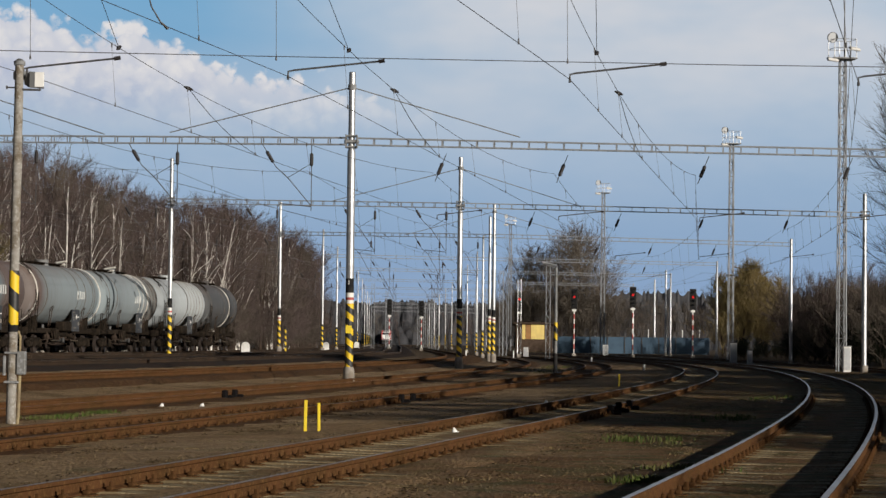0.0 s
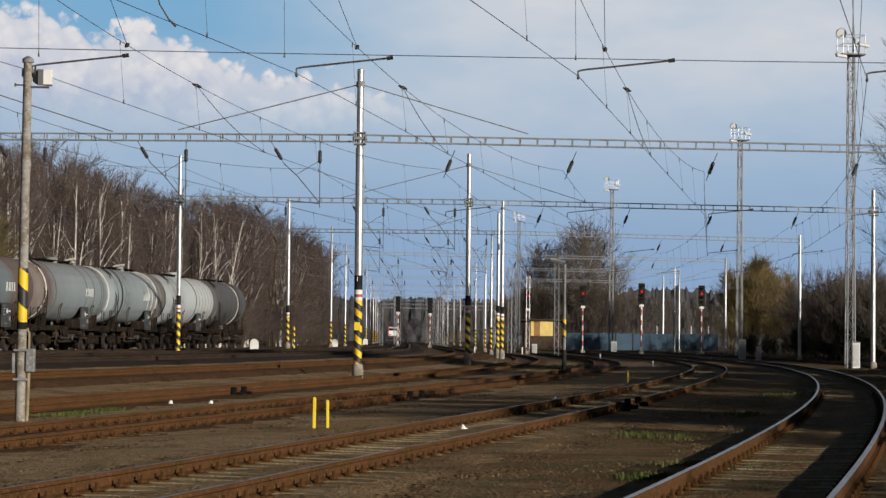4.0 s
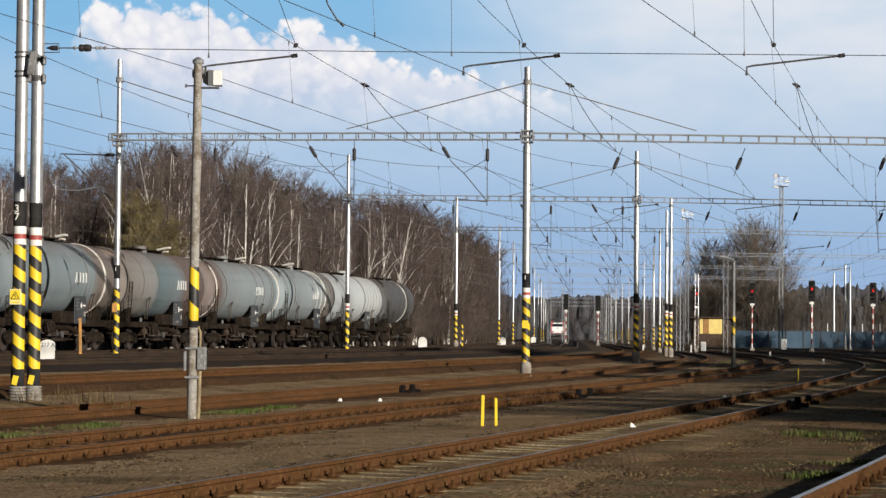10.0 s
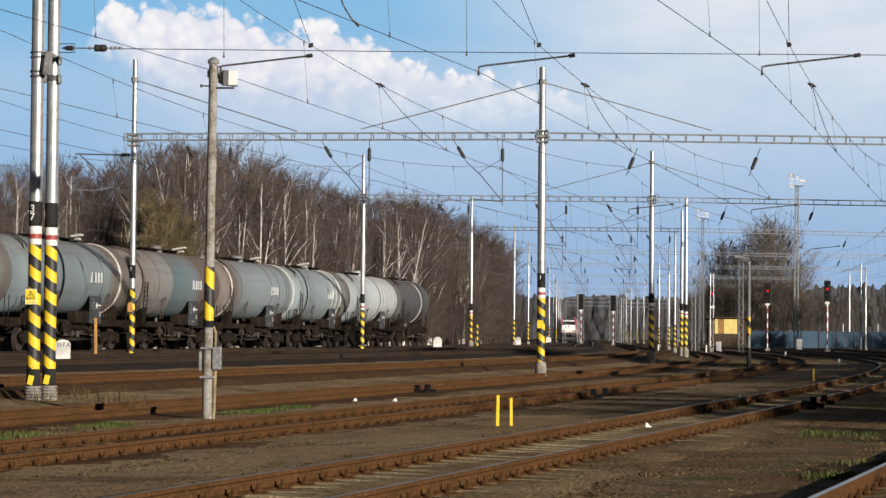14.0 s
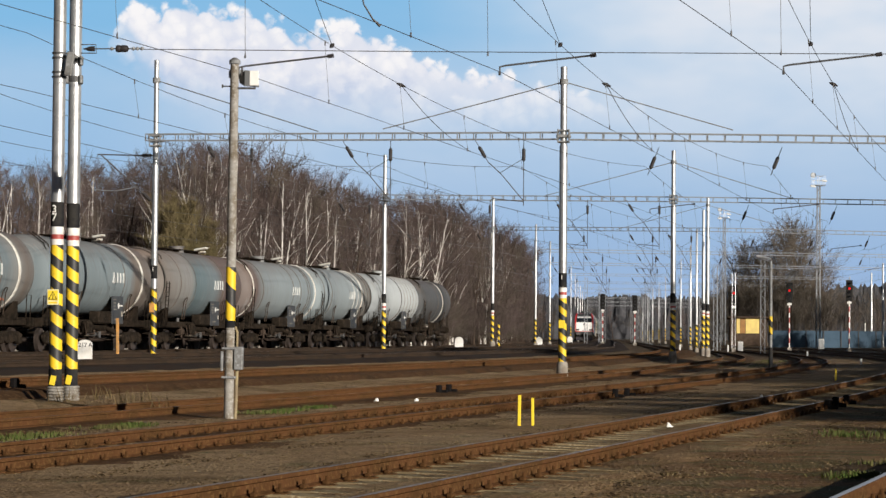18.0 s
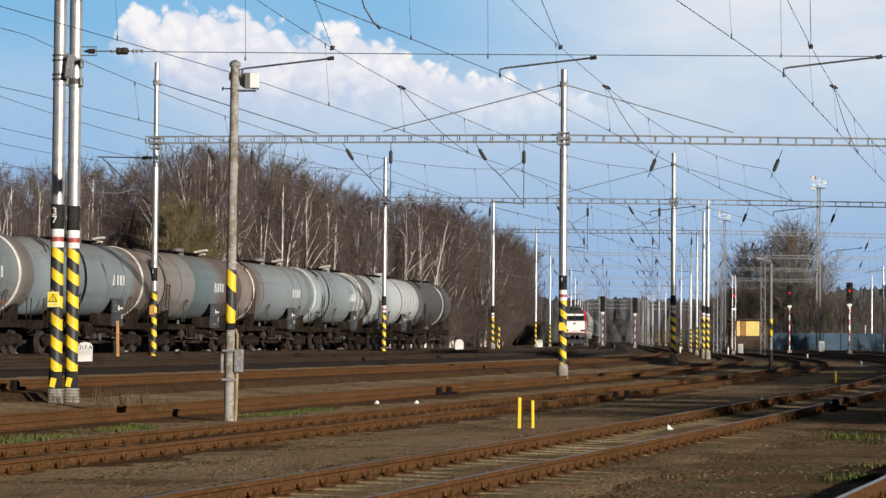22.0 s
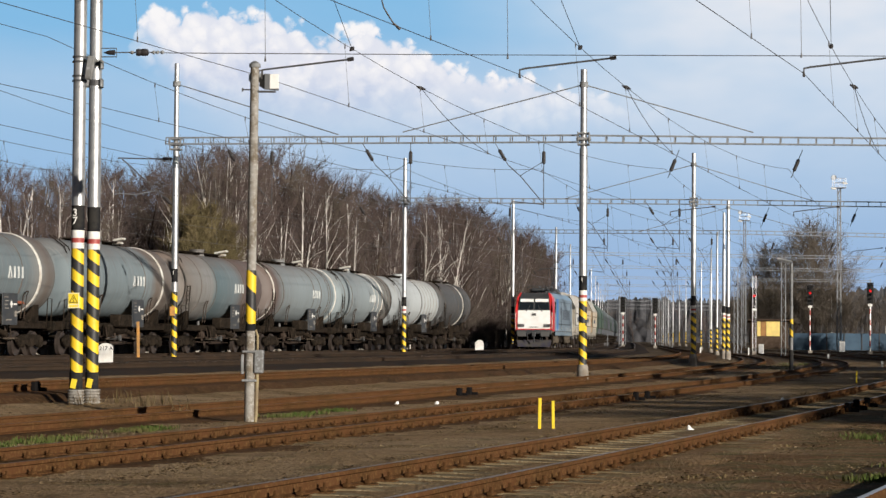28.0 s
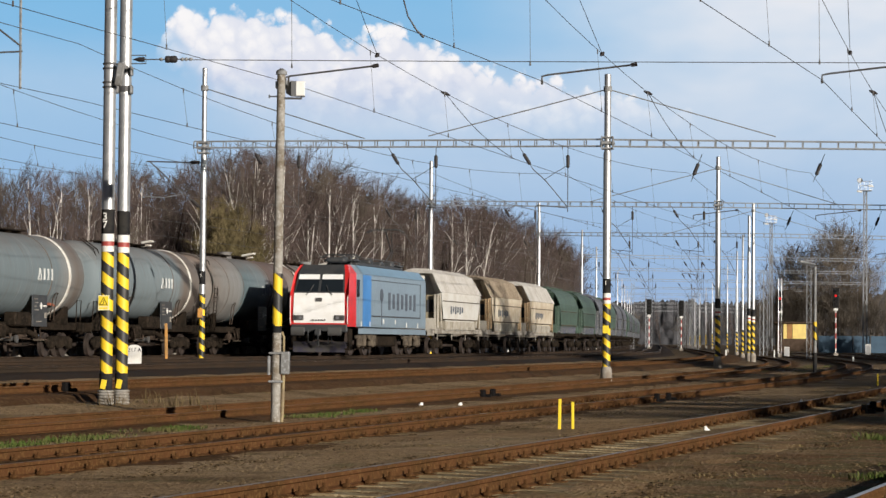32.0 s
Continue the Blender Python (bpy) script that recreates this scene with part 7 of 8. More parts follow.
def blades(area, count, mat, tall, name, label, seed):
    """A patch of separate grass blades; area gives centre, spread and heading."""
    rnd = random.Random(seed)
    s = Shape()
    tuft = None
    for k in range(count):
        if k % 16 == 0:
            cx, cd, rx, rd, tilt = area[rnd.randrange(len(area))]
            a, b = rnd.gauss(0, 0.45) * rx, rnd.gauss(0, 0.45) * rd
            tuft = (cx + a * math.cos(tilt) + b * math.sin(tilt), cd - a * math.sin(tilt) + b * math.cos(tilt), rnd.uniform(0.05, 0.16))
        x, d = tuft[0] + rnd.gauss(0, tuft[2]), tuft[1] + rnd.gauss(0, tuft[2])
        z = ground_z(x, d)
        h = tall * rnd.uniform(0.4, 1.2)
        lx, ld = rnd.gauss(0, 0.35) * h, rnd.gauss(0, 0.35) * h
        w = 0.006 + 0.006 * rnd.random()
        q = rnd.uniform(0, 3.14)
        wx, wd = w * math.cos(q), w * math.sin(q)
        n = len(s.v)
        s.v += [(x - wx, d - wd, z - 0.02), (x + wx, d + wd, z - 0.02), (x + lx * 0.5 - wx * 0.6, d + ld * 0.5 - wd * 0.6, z + h * 0.65), (x + lx * 0.5 + wx * 0.6, d + ld * 0.5 + wd * 0.6, z + h * 0.65), (x + lx, d + ld, z + h)]
        s.face((n, n + 1, n + 3, n + 2)), s.face((n + 2, n + 3, n + 4))
    me = bpy.data.meshes.new(name)
    me.from_pydata(s.v, [], s.f)
    me.materials.append(mat)
    tagged(new(name, me), label, "grass", kind="stuff")


TRK = 0.175
GREEN_AT = [(track_x("siding_e", d) + off, d, r, 0.7, TRK) for d, off, r in ((28.6, 2.7, 0.5), (29.4, 2.5, 0.5), (30.4, 2.4, 0.45), (31.6, 2.4, 0.3), (32.2, 2.3, 0.5), (33.0, 2.2, 0.4), (36.2, 2.0, 0.3), (37.0, 2.0, 0.25), (43.5, 1.8, 0.35), (45.0, 1.8, 0.4), (47.0, 1.75, 0.3))]
GREEN_AT += [(2.0, 23.4, 0.22, 0.35, 0.1), (2.7, 26.0, 0.4, 0.6, 0.1)] + [(track_x("siding_e", d) + 2.4, d, 1.6, 10, 0.05) for d in (125, 138, 150)]
GREEN_AT += [(5.4, 44.0, 0.7, 2.2, 0.12), (2.9, 33.5, 0.5, 1.2, 0.1), (8.5, 62.0, 1.0, 4.0, 0.14)]
blades(GREEN_AT, 5600, GRASS, 0.07, "green_grass", "short young green grass between the rails", 3)
STRAW_AT = [(track_x("siding_f", d) + 2.8, d, 2.0, 6, TRK) for d in (40, 48, 56, 64, 74, 84, 95)] + [(track_x("siding_b", d) + 2.6, d, 1.6, 4, TRK) for d in (22, 28, 36, 45, 55, 66, 80)]
STRAW_AT += [(track_x("siding_a", d) + 3.0, d, 1.8, 5, TRK) for d in (30, 40, 55, 70, 90)] + [(track_x("siding_c", d) + 2.4, d, 1.0, 5, TRK) for d in (30, 50, 70, 90)] + [(4.2, 38.0, 1.2, 4.0, 0.1), (6.6, 52.0, 1.6, 5.0, 0.12), (3.2, 30.0, 0.9, 2.5, 0.1), (18.0, 156.0, 3.0, 9.0, 0.1)]
blades(STRAW_AT, 5200, STRAW, 0.022, "dead_grass", "flattened straw-coloured dead grass", 5)
WEED_AT = [(-11.4 + 0.35 * k, 46 + 1.0 * math.sin(k), 0.5, 0.8, 0) for k in range(6)] + [(-12.6, 49.6, 0.8, 0.6, 0), (23.0, 127.0, 2.0, 2.0, 0)]
blades(WEED_AT, 110, STRAW, 0.34, "tall_weeds", "dry upright weed stalks by the pole foot", 8)


def branch(s, p, d, length, r, n, rnd, bend=0.25, droop=0.0, sides=3):
    """A tapered crooked shoot; gives back its points and directions."""
    pts, dirs, radii = [p], [d], [r]
    for k in range(n):
        d = (d + Vector((rnd.gauss(0, bend), rnd.gauss(0, bend), rnd.gauss(0, bend * 0.6) - droop))).normalized()
        p = p + d * length / n
        pts.append(p), dirs.append(d), radii.append(max(0.004, r * (1 - 0.85 * (k + 1) / n)))
    s.tube(pts, radii, sides, caps=False)
    return pts, dirs


def quick_mesh(s, name, mat):
    me = bpy.data.meshes.new(name)
    me.from_pydata(s.v, [], s.f)
    me.materials.append(mat)
    return me


def bare_tree(seed, h, spread, trunk_mat, twig_mat, limbs=15, low=0.28, up=0.9, twigs=6, lean=0.04, thick=0.011, droop=0.0, tr=0.0072, crook=0.05):
    """A leafless tree: tapered trunk, rising limbs, branches and fine twigs."""
    rnd = random.Random(seed)
    t, c = Shape(), Shape()
    tp, td = branch(t, Vector((0, 0, -0.3)), Vector((rnd.gauss(0, lean), rnd.gauss(0, lean), 1)).normalized(), h * 0.95, h * thick, 9, rnd, crook, 0, 7)
    for i in range(limbs):
        u = low + (0.97 - low) * (i + rnd.random()) / limbs
        k = min(8, int(u * 9))
        base = tp[k].lerp(tp[k + 1], u * 9 - k)
        a = rnd.uniform(0, 6.283)
        d = Vector((math.cos(a), math.sin(a), up * rnd.uniform(0.7, 1.4))).normalized()
        ln = spread * h * (0.42 * (1 - u) ** 0.7 + 0.12) * rnd.uniform(0.7, 1.25)
        lp, ld = branch(t if i % (2 if trunk_mat is BIRCH else 3) == 0 else c, base, d, ln, h * 0.0045 * (1.25 - u), 5, rnd, 0.16, droop * 0.3, 4)
        for j in range(7):
            v = 0.25 + 0.75 * (j + rnd.random()) / 7
            m = min(4, int(v * 5))
            bp = lp[m].lerp(lp[m + 1], v * 5 - m)
            bd = (ld[m] + Vector((rnd.gauss(0, 0.6), rnd.gauss(0, 0.6), rnd.gauss(0.45, 0.4)))).normalized()
            sp, sd = branch(c, bp, bd, ln * rnd.uniform(0.3, 0.55), h * 0.0013, 3, rnd, 0.12, droop, 3)
            for q in range(twigs):
                w = rnd.random()
                m2 = min(2, int(w * 3))
                qp = sp[m2].lerp(sp[m2 + 1], w * 3 - m2)
                qd = (sd[m2] + Vector((rnd.gauss(0, 0.7), rnd.gauss(0, 0.6), rnd.gauss(0.45, 0.45)))).normalized()
                branch(c, qp, qd, ln * rnd.uniform(0.14, 0.32), tr, 2, rnd, 0.1, droop * 1.5, 3)
    return quick_mesh(t, "trunk", trunk_mat), quick_mesh(c, "crown", twig_mat)


def place_tree(meshes, x, d, scale, turn, label, group, name="bare_tree"):
    ob = thing(name, pose(x, d, ground_z(x, d) - 0.05, 0, 0, turn), label, "tree", group)
    ob.scale = (scale, scale, scale)
    part("trunk", meshes[0], None, ob)
    part("crown", meshes[1], None, ob)
    return ob


def shade_tree(meshes, x, d, scale, turn, label, group, name="shade_tree"):
    """An unseen tree added on the sunny side, set so far out that its shade ends where the yard darkens."""
    return place_tree(meshes, x + 17.2 * scale, d + 16.6 * scale, scale, turn, label, group, name)


BIRCHES = [bare_tree(11 + k, 12.0, 0.62, BIRCH, TWIG, 16, 0.30, 2.0, 9, 0.06, 0.0095, 0.03) for k in range(3)]
WHITE_BIRCHES = [bare_tree(141 + k, 12.0, 0.62, BIRCH, TWIG, 15, 0.34, 2.8, 6, 0.07, 0.0092, 0.02, crook=0.022) for k in range(4)]
BROWNS = [bare_tree(31 + k, 12.0, 0.72, BARK, TWIG, 18, 0.18, 1.7, 10, 0.05, 0.012) for k in range(3)]
GREYS = [bare_tree(51 + k, 12.0, 0.80, BARK, TWIG_GREY, 17, 0.20, 1.5, 10, 0.06, 0.012) for k in range(2)]
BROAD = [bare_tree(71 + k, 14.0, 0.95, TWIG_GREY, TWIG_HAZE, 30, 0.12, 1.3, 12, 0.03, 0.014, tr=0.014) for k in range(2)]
WILLOWS = [bare_tree(81, 9.8, 0.85, BARK, WILLOW, 54, 0.02, 1.9, 16, 0.02, 0.010, 0.02, tr=0.014)]
FINE_DARKS = [bare_tree(95 + k, 13.0, 0.85, BARK, TWIG_BLACK, 30, 0.03, 1.1, 13, 0.03, 0.012, tr=0.016) for k in range(2)]
DARKS = [bare_tree(91 + k, 13.0, 0.80, BARK, TWIG_BLACK, 28, 0.03, 0.7, 13, 0.03, 0.014, 0.02, tr=0.05) for k in range(2)]
HAZELS = [bare_tree(121 + k, 13.0, 0.75, BARK, TWIG_GREY, 30, 0.12, 1.5, 13, 0.04, 0.010, tr=0.009) for k in range(2)]
BUDDING = bare_tree(111, 8.6, 0.62, BARK, OLIVE, 46, 0.03, 1.6, 14, 0.03, 0.008, tr=0.011)
SHRUBS = [bare_tree(101 + k, 4.0, 1.5, BARK, (TWIG, OLIVE, TWIG_GREY)[k], 24, 0.02, 0.9, 10, 0.1, 0.010) for k in range(3)]

CANOPY = ((-17.5, 4.2), (-15.9, 4.3), (-14.5, 4.15), (-13.1, 4.15), (-12.0, 4.5), (-11.2, 4.65), (-10.6, 4.9), (-10.0, 4.75), (-9.2, 4.35), (-8.1, 4.0), (-7.2, 3.6), (-6.3, 3.7), (-5.3, 3.5), (-4.6, 3.15), (-4.0, 2.75), (-3.3, 2.25), (-2.6, 1.9))


def canopy(x, d):
    """How tall the wood stands: highest above the middle of the parked row, falling away to its far end."""
    b = math.degrees(math.atan2(x, d))
    h = math.hypot(x, d) * math.tan(radians(float(np.interp(b, [p[0] for p in CANOPY], [p[1] for p in CANOPY])))) + 1.0
    return max(4.0, min(17.0, h)) / 12.0


rnd, rnd2 = random.Random(4), random.Random(77)
for k in range(330):
    # the wood behind the parked wagons: its edge follows the storage line and ends beyond the last wagon
    u = (k + rnd.random()) / 330
    d = 88 + 146 * u + rnd.uniform(-4, 4)
    x = track_x("storage_line", d) - 4.6 - 10.5 * abs(rnd.gauss(0, 1.0))
    kind = rnd.random()
    if d < 122 and k % 5 > 1:
        continue
    tall = rnd.uniform(0.72, 1.0) * canopy(x, d)
    if kind < 0.40:
        place_tree(BIRCHES[k % 3], x, d, tall, rnd.uniform(0, 360), "leafless birch with a white trunk in the trackside wood", "birches of the wood", "birch_tree")
    elif kind < 0.85:
        place_tree(BROWNS[k % 3], x, d, tall, rnd.uniform(0, 360), "leafless brown tree in the trackside wood", "trees of the wood")
    else:
        place_tree(GREYS[k % 2], x, d, tall, rnd.uniform(0, 360), "leafless grey-brown tree in the trackside wood", "trees of the wood")
for k in range(46):
    # birches along the very edge, their trunks in the light
    d = 96 + 118 * (k + rnd.random()) / 46
    place_tree(WHITE_BIRCHES[k % 4], track_x("storage_line", d) - 4.2 - 2.2 * rnd.random(), d, rnd.uniform(0.72, 0.96) * canopy(track_x("storage_line", d) - 5.0, d), rnd.uniform(0, 360), "slim white-trunked birch at the edge of the wood", "birches of the wood", "birch_tree")
for k in range(130):
    d = 86 + 135 * (k + rnd.random()) / 130
    x = track_x("storage_line", d) - 4.0 - abs(rnd.gauss(0, 4.0))
    m = SHRUBS[0 if rnd.random() < 0.7 else (1 if d < 130 else 2)]
    place_tree(m, x, d, rnd.uniform(0.6, 1.2), rnd.uniform(0, 360), "bare tangled shrub at the edge of the wood", "shrubs", "shrub")
for x, d, s_ in ((-24.6, 125.5, 0.98), (-24.9, 122.5, 0.92), (-25.7, 127.5, 1.04), (-24.3, 129.0, 0.86), (-25.9, 124.0, 1.0)):
    place_tree(BUDDING, x, d, s_, x * 50, "large olive-green budding shrub in the wood", "shrubs", "shrub")
for x, d in ((-26.2, 140.0), (-25.8, 141.5), (-27.0, 139.0), (-25.4, 143.0), (-27.5, 144.0), (-26.6, 146.0)):
    place_tree(WHITE_BIRCHES[int(d) % 4], x, d, rnd.uniform(0.98, 1.10), rnd.uniform(0, 360), "tall leafless birch standing above the wood", "birches of the wood", "birch_tree")
for k in range(120):
    # the wood thins out and drops towards its far end
    d = 205 + 150 * (k + rnd.random()) / 120
    x = track_x("storage_line", d) - 3.4 - 3.6 * abs(rnd.gauss(0, 1.0))
    tall = rnd.uniform(0.75, 1.0) * canopy(x, d)
    if k % 3 == 0:
        place_tree(BIRCHES[k % 2], x, d, tall, rnd.uniform(0, 360), "leafless birch with a white trunk in the trackside wood", "birches of the wood", "birch_tree")
    else:
        place_tree((BROWNS + GREYS)[k % 5], x, d, tall, rnd.uniform(0, 360), "leafless brown tree in the trackside wood", "trees of the wood")
for k in range(34):
    # taller trees close the wood at its far end
    d = 292 + 1.7 * k
    x = track_x("storage_line", d) - 4.2 - 5.0 * rnd.random()
    place_tree((BROWNS + GREYS + BIRCHES)[k % 8], x, d, rnd.uniform(0.8, 1.0) * canopy(x, d), rnd.uniform(0, 360), "leafless brown tree in the trackside wood", "trees of the wood")
for k in range(60):
    d = 200 + 150 * (k + rnd.random()) / 60
    place_tree(SHRUBS[(0, 2)[k % 2]], track_x("storage_line", d) - 3.2 - abs(rnd.gauss(0, 1.6)), d, rnd.uniform(0.7, 1.2), rnd.uniform(0, 360), "bare tangled shrub at the edge of the wood", "shrubs", "shrub")
for k in range(14):
    # a further clump beyond the end of the wood
    d = 285 + 7 * k + rnd.uniform(-3, 3)
    place_tree(GREYS[k % 2] if k % 3 else BIRCHES[k % 3], -20.5 - abs(rnd.gauss(0, 4)), d, rnd.uniform(0.8, 1.0), rnd.uniform(0, 360), "leafless tree in a clump beyond the wood", "far clump")
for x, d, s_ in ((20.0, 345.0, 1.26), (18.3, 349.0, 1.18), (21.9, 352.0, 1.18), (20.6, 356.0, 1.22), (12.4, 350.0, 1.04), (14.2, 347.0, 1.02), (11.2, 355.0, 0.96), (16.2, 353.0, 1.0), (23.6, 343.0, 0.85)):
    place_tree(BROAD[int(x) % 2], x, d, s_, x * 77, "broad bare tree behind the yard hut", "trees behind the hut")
for x, d, s_ in ((8.0, 345.0, 1.6), (9.5, 342.0, 1.8), (11.0, 344.0, 2.0), (13.5, 343.0, 2.1), (15.5, 341.0, 2.1), (17.0, 339.0, 2.1), (19.0, 338.0, 2.2), (21.0, 340.0, 2.1), (22.5, 337.0, 2.0), (25.0, 338.0, 1.8), (27.5, 330.0, 1.7), (30.0, 320.0, 1.6), (33.0, 310.0, 1.5)):
    place_tree(SHRUBS[2], x, d, s_, x * 91, "bare brown thicket behind the fence", "shrubs", "shrub")
for x, d, s_ in ((31.6, 252.0, 1.04), (34.0, 256.0, 1.0), (32.8, 262.0, 1.02), (30.4, 258.0, 0.9), (35.4, 260.0, 0.92), (37.0, 264.0, 0.88)):
    place_tree(WILLOWS[0], x, d, s_, x * 60, "willow with yellow leafless shoots", "willows")
for k in range(64):
    # thicket to the right of the sidings
    d = 148 + 2.1 * k
    x = max(0.146 * d + 1.0, 27.5) + abs(rnd.gauss(0, 3.2))
    if k % 3:
        place_tree(SHRUBS[(0, 2)[k % 2]], x, d, rnd.uniform(1.1, 1.7), rnd.uniform(0, 360), "bare thicket beside the sidings", "shrubs", "shrub")
    else:
        place_tree(DARKS[k % 2], x + 0.5, d, rnd.uniform(0.22, 0.34), rnd.uniform(0, 360), "low dark bush to the right of the sidings", "shrubs", "shrub")
for k in range(26):
    # bare brown trees over the thicket, and a dark hedge at its foot
    d = 215 + 3.0 * k
    place_tree((BROWNS + GREYS)[k % 5], 0.150 * d + 1.0 + 0.026 * d * rnd.random(), d, rnd.uniform(0.55, 0.78), rnd.uniform(0, 360), "bare brown tree over the thicket", "trees over the thicket")
    place_tree(FINE_DARKS[k % 2], 0.134 * (178 + 1.4 * k) + 2.2 + 5.0 * rnd.random(), 178 + 1.4 * k, rnd.uniform(0.16, 0.24), rnd.uniform(0, 360), "low dark bush to the right of the sidings", "shrubs", "shrub")
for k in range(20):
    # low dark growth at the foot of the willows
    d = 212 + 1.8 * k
    place_tree(FINE_DARKS[k % 2], 0.118 * d + 0.022 * d * rnd.random() + 1.2, d, rnd.uniform(0.11, 0.17), rnd.uniform(0, 360), "low dark bush to the right of the sidings", "shrubs", "shrub")
for k in range(20):
    # unseen wood added beyond the right-hand edge of the yard to shade it
    d = 22 + 2.0 * k
    x = max(19.0, 0.172 * d + 6.0) + abs(rnd.gauss(0, 2.2))
    if k % 2 == 0:
        shade_tree(DARKS[k % 2 if k % 4 else 1], x + 2, d, rnd.uniform(0.9, 1.15), rnd.uniform(0, 360), "dense dark tree added to shade the yard", "shady trees", "shade_tree")
    else:
        shade_tree((GREYS + BROWNS)[k % 5], x, d, rnd.uniform(0.9, 1.15), rnd.uniform(0, 360), "unseen bare tree added to shade the yard", "shady trees", "shade_tree")
for k in range(12):
    d = 95 + 1.1 * k
    x = 0.190 * d + 3.6 + abs(rnd.gauss(0, 1.5))
    place_tree(HAZELS[k % 2], x + 0.4, d + 8.0, rnd.uniform(0.95, 1.2), rnd.uniform(0, 360), "tall unseen bare tree added to shade the yard", "shady trees")
    place_tree(FINE_DARKS[k % 2], x + 1.5, d + 6.0, rnd2.uniform(0.45, 0.7), rnd2.uniform(0, 360), "dense dark tree added to shade the yard", "shady trees", "shade_tree")
    place_tree(DARKS[k % 2], x + 1.0, d + 1.0, rnd.uniform(0.3, 0.5), rnd.uniform(0, 360), "low dark bush to the right of the sidings", "shrubs", "shrub")
for k in range(22):
    # taller unseen wood, added to keep the thicket in shade
    d = 122 + 2.5 * k
    shade_tree(DARKS[k % 2], 0.215 * d + 4.0 + 15 * rnd.random(), d, rnd.uniform(0.9, 1.15), rnd.uniform(0, 360), "dense dark tree added to shade the yard", "shady trees", "shade_tree")
for k in range(12):
    # a low unseen stand, added to keep the foot of the far bend in shade
    d = 104 + 2.0 * k
    shade_tree(DARKS[k % 2], 31.0 + 5 * rnd2.random(), d, rnd2.uniform(0.26, 0.38), rnd2.uniform(0, 360), "low dark bush to the right of the sidings", "shrubs", "shrub")
for k in range(34):
    # the depth of the wood behind the nearer wagons
    d = 98 + 56 * (k + rnd2.random()) / 34
    x = track_x("storage_line", d) - 9.0 - 9.0 * rnd2.random()
    place_tree((BROWNS + GREYS + BIRCHES[:1])[k % 6], x, d, rnd2.uniform(0.80, 0.98) * canopy(x, d), rnd2.uniform(0, 360), "leafless brown tree in the trackside wood", "trees of the wood")
for k in range(16):
    # unseen trees off to the right, added to throw shade on the near ground
    d = -30 + 2.6 * k
    shade_tree(DARKS[k % 2], 0.383 * (36 - d) + 5.0 + 12 * rnd.random(), d, rnd.uniform(0.85, 1.1), rnd.uniform(0, 360), "dense dark tree added to shade the yard", "shady trees", "shade_tree")
for k in range(33):
    # an unseen lower stand added to shade the near end of the curving siding
    d = -10.0 + 3.9 * (k % 11)
    place_tree(DARKS[k % 2], 35.8 + 0.38 * (d + 10.0) + 2.6 * (k // 11) + 0.6 * math.sin(5.0 * k), d + 1.3 * (k // 11), 0.80 + 0.05 * math.sin(3.0 * k), 70 * k, "dense dark tree added to shade the yard", "shady trees", "shade_tree")
for k in range(24):
    # more unseen trees beside and behind the camera, added for their shade
    d = -42 + 2.2 * k
    shade_tree(DARKS[k % 2], 0.383 * (36 - d) + 1.2 + 12 * rnd.random(), d, rnd.uniform(0.7, 1.05), rnd.uniform(0, 360), "dense dark tree added to shade the yard", "shady trees", "shade_tree")
for k in range(70):
    d = 470 + rnd.uniform(0, 60)
    place_tree((GREYS + BROWNS)[k % 5], -45 + 125 * (k + rnd.random()) / 70, d, rnd.uniform(0.55, 0.8), rnd.uniform(0, 360), "far leafless tree on the skyline", "far wood", "far_tree") if not -24 < -45 + 125 * k / 70 < 14 else None
for k in range(60):
    d = 860 + rnd.uniform(0, 120)
    place_tree((GREYS + BROWNS)[k % 5], -110 + 170 * (k + rnd.random()) / 60, d, rnd.uniform(0.8, 1.1), rnd.uniform(0, 360), "far leafless tree on the skyline", "far wood", "far_tree")


def gravel(name, spots, count, size, mat, label, seed):
    """Loose angular stones lying on the ground, each a small uneven lump."""
    rnd = random.Random(seed)
    s = Shape()
    for _ in range(count):
        x, d, z = spots(rnd)
        r = size * rnd.uniform(0.5, 1.3)
        n = len(s.v)
        q = rnd.uniform(0, 6.28)
        for k in range(4):
            a = q + k * 1.57 + rnd.uniform(-0.3, 0.3)
            s.v.append((x + r * math.cos(a) * rnd.uniform(0.7, 1.2), d + r * math.sin(a) * rnd.uniform(0.7, 1.2), z + r * rnd.uniform(-0.1, 0.12)))
        s.v.append((x + r * rnd.uniform(-0.3, 0.3), d + r * rnd.uniform(-0.3, 0.3), z + r * rnd.uniform(0.25, 0.55)))
        for k in range(4):
            s.face((n + k, n + (k + 1) % 4, n + 4))
    tagged(new(name, quick_mesh(s, name, mat)), label, "gravel", kind="stuff")


def track_spots(name, low, high, half, lift):
    def pick(rnd):
        d = low + (high - low) * rnd.random() ** 1.5
        off = rnd.uniform(-half, half)
        return track_x(name, d) + off, d, PLAN[name][1] - 0.19 + lift if abs(off) < 1.7 else ground_z(track_x(name, d) + off, d)
    return pick


def yard_spots(rnd):
    d = 18 + 62 * rnd.random() ** 1.6
    x = track_x("siding_f", d) + (track_x("siding_c", d) - track_x("siding_f", d) + 3) * rnd.random()
    return x, d, ground_z(x, d)


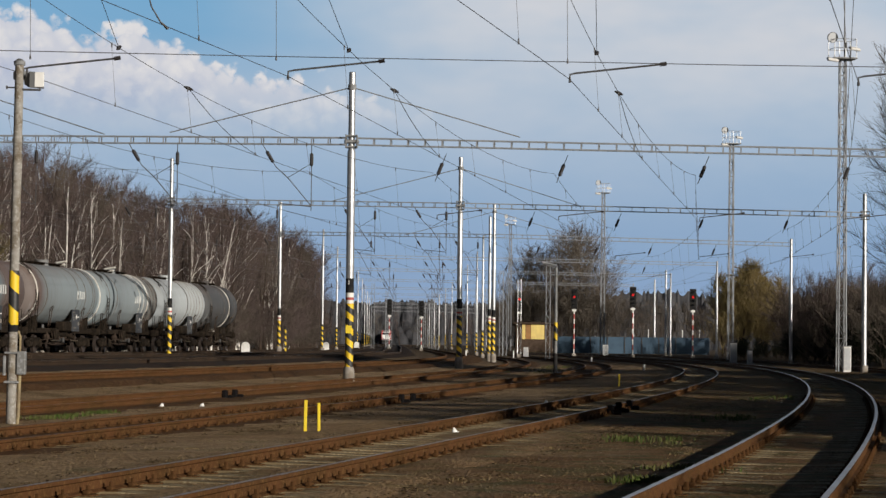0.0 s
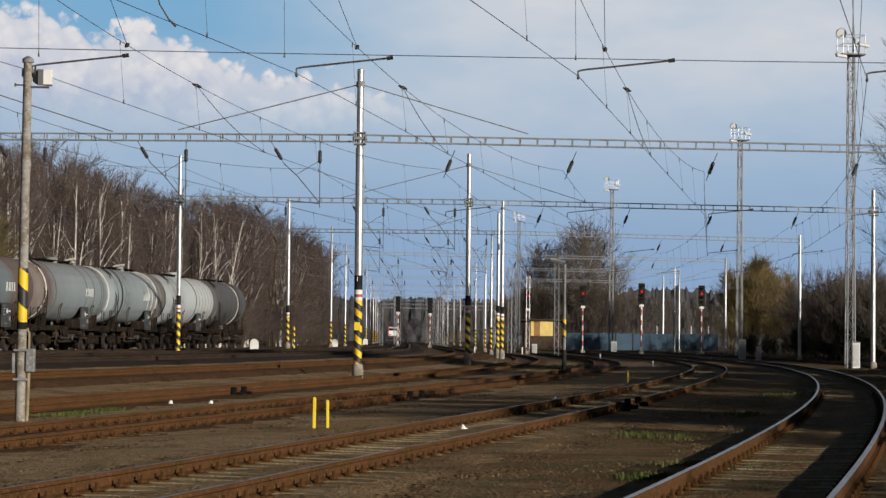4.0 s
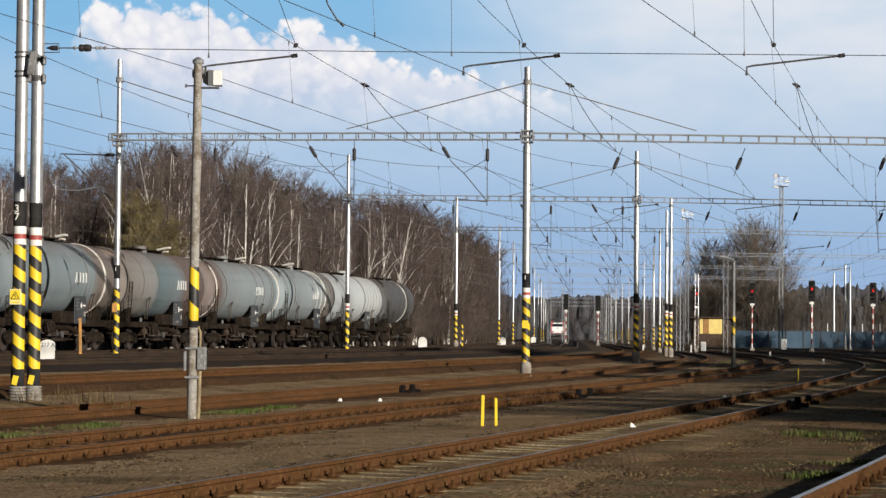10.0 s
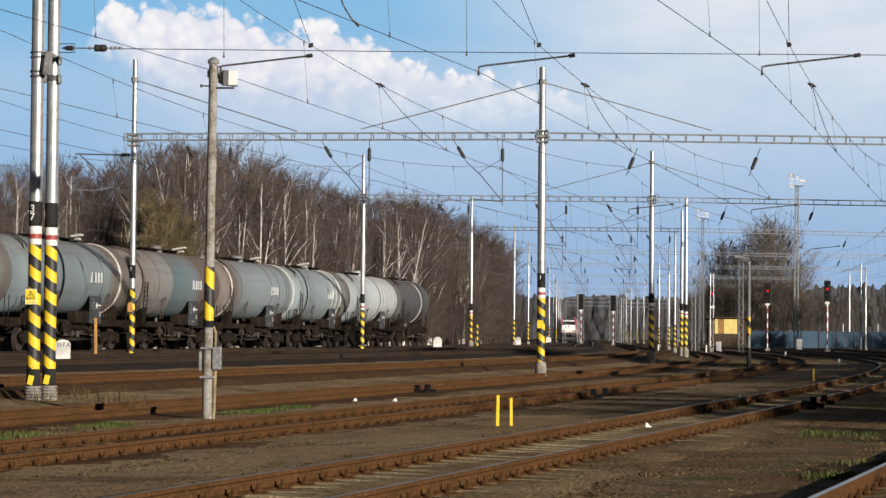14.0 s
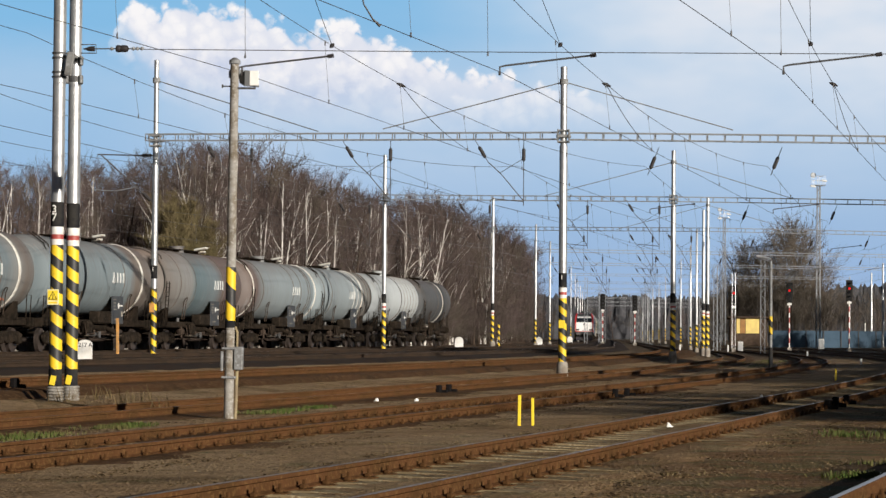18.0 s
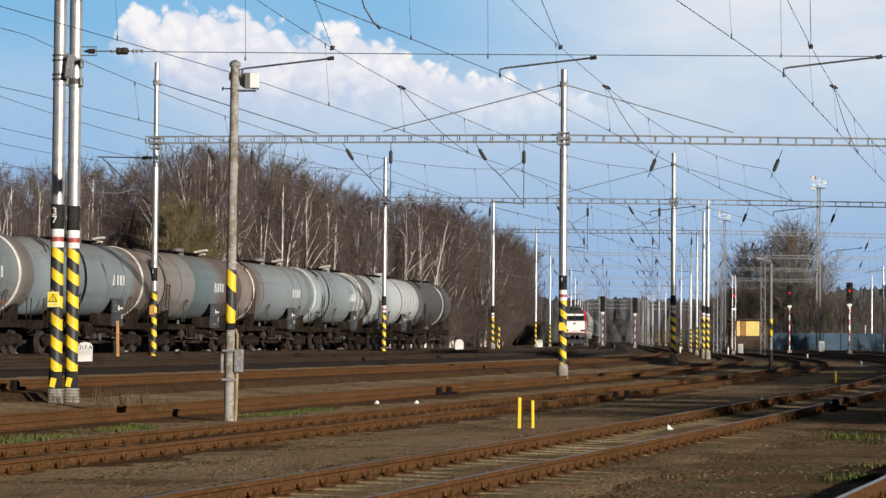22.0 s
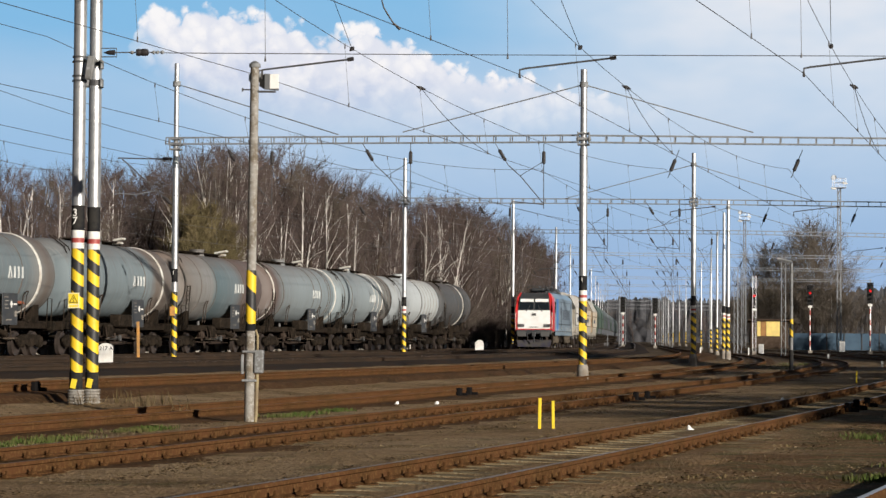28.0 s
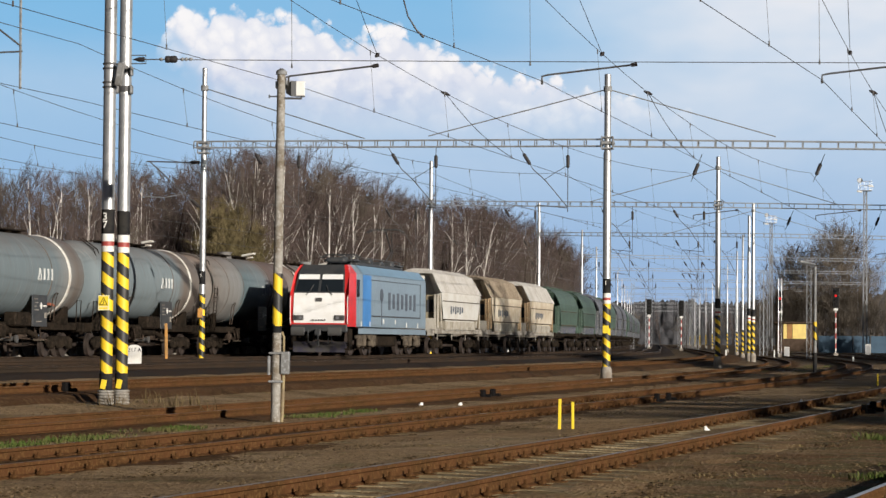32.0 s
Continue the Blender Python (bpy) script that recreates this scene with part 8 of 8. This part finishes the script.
STONE = stone_material("mixed_gravel", (0.030, 0.019, 0.010), (0.135, 0.088, 0.042))
PEBBLE = stone_material("yard_pebbles", (0.085, 0.056, 0.026), (0.36, 0.26, 0.15))
gravel("ballast_stones", track_spots("siding_a", 16, 70, 2.2, 0.03), 11000, 0.026, STONE, "loose brown ballast stones along the rails", 21)
gravel("ballast_stones", track_spots("siding_b", 14, 70, 2.3, -0.03), 11000, 0.026, STONE, "loose brown ballast stones along the rails", 22)
gravel("ballast_stones", track_spots("siding_e", 24, 80, 2.2, 0.03), 7000, 0.026, STONE, "loose brown ballast stones along the rails", 23)
gravel("ballast_stones", track_spots("siding_c", 14, 60, 2.0, 0.0), 4000, 0.024, STONE, "loose brown ballast stones along the rails", 24)
gravel("yard_gravel", yard_spots, 150000, 0.013, PEBBLE, "loose gravel and clods on the yard ground", 25)


def far_wood(name, x0, x1, d, height, seed, label):
    """A distant belt of leafless wood: a bumpy, ragged-topped bank of crowns in several ranks."""
    rnd = random.Random(seed)
    s = Shape()
    n = int((x1 - x0) / 0.45)
    for rank in range(3):
        base = len(s.v)
        for i in range(n + 1):
            x = x0 + (x1 - x0) * i / n
            top = height * (0.80 + 0.16 * rank + 0.14 * noise.noise((x * 0.05, seed, rank)) + 0.09 * noise.noise((x * 0.3, seed + 5, rank)) + 0.13 * rnd.random())
            for k in range(5):
                u = k / 4
                s.v.append((x, d + 9 * rank + 2.5 * u + 1.6 * noise.noise((x * 0.4, u * 3, seed)), -0.5 + top * u))
        for i in range(n):
            for k in range(4):
                a = base + i * 5 + k
                s.face((a, a + 5, a + 6, a + 1))
    tagged(new(name, quick_mesh(s, name, FARWOOD)), label, "far wood", kind="stuff")


# distance haze is mixed into the bluish-grey colours of the far wood
FARWOOD = material("haze_tinted_wood", (0.066, 0.066, 0.072), 1.0, second=(0.050, 0.052, 0.058), scale=0.12, third=(0.080, 0.078, 0.082), fine=0.9)
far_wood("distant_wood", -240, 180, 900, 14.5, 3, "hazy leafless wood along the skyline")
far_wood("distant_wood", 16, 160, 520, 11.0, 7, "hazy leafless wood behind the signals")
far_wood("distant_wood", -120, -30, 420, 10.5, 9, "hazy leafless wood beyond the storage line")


def motions():
    """The freight train comes on along the main line, braking gently."""
    gap = 0.0
    for vehicle, length in TRAIN:
        rows = []
        for k in range(33):
            s = END_S + SPEED * (32.0 - k) + 0.5 * BRAKE * (32.0 - k) ** 2 + gap
            a, b = along(s), along(s + length)
            rows.append((float(k), pose(a.x, a.y, a.z, 0, 0, -math.degrees(math.atan2(b.x - a.x, b.y - a.y)))))
        walk(vehicle, rows)
        gap += length + 0.45


motions()
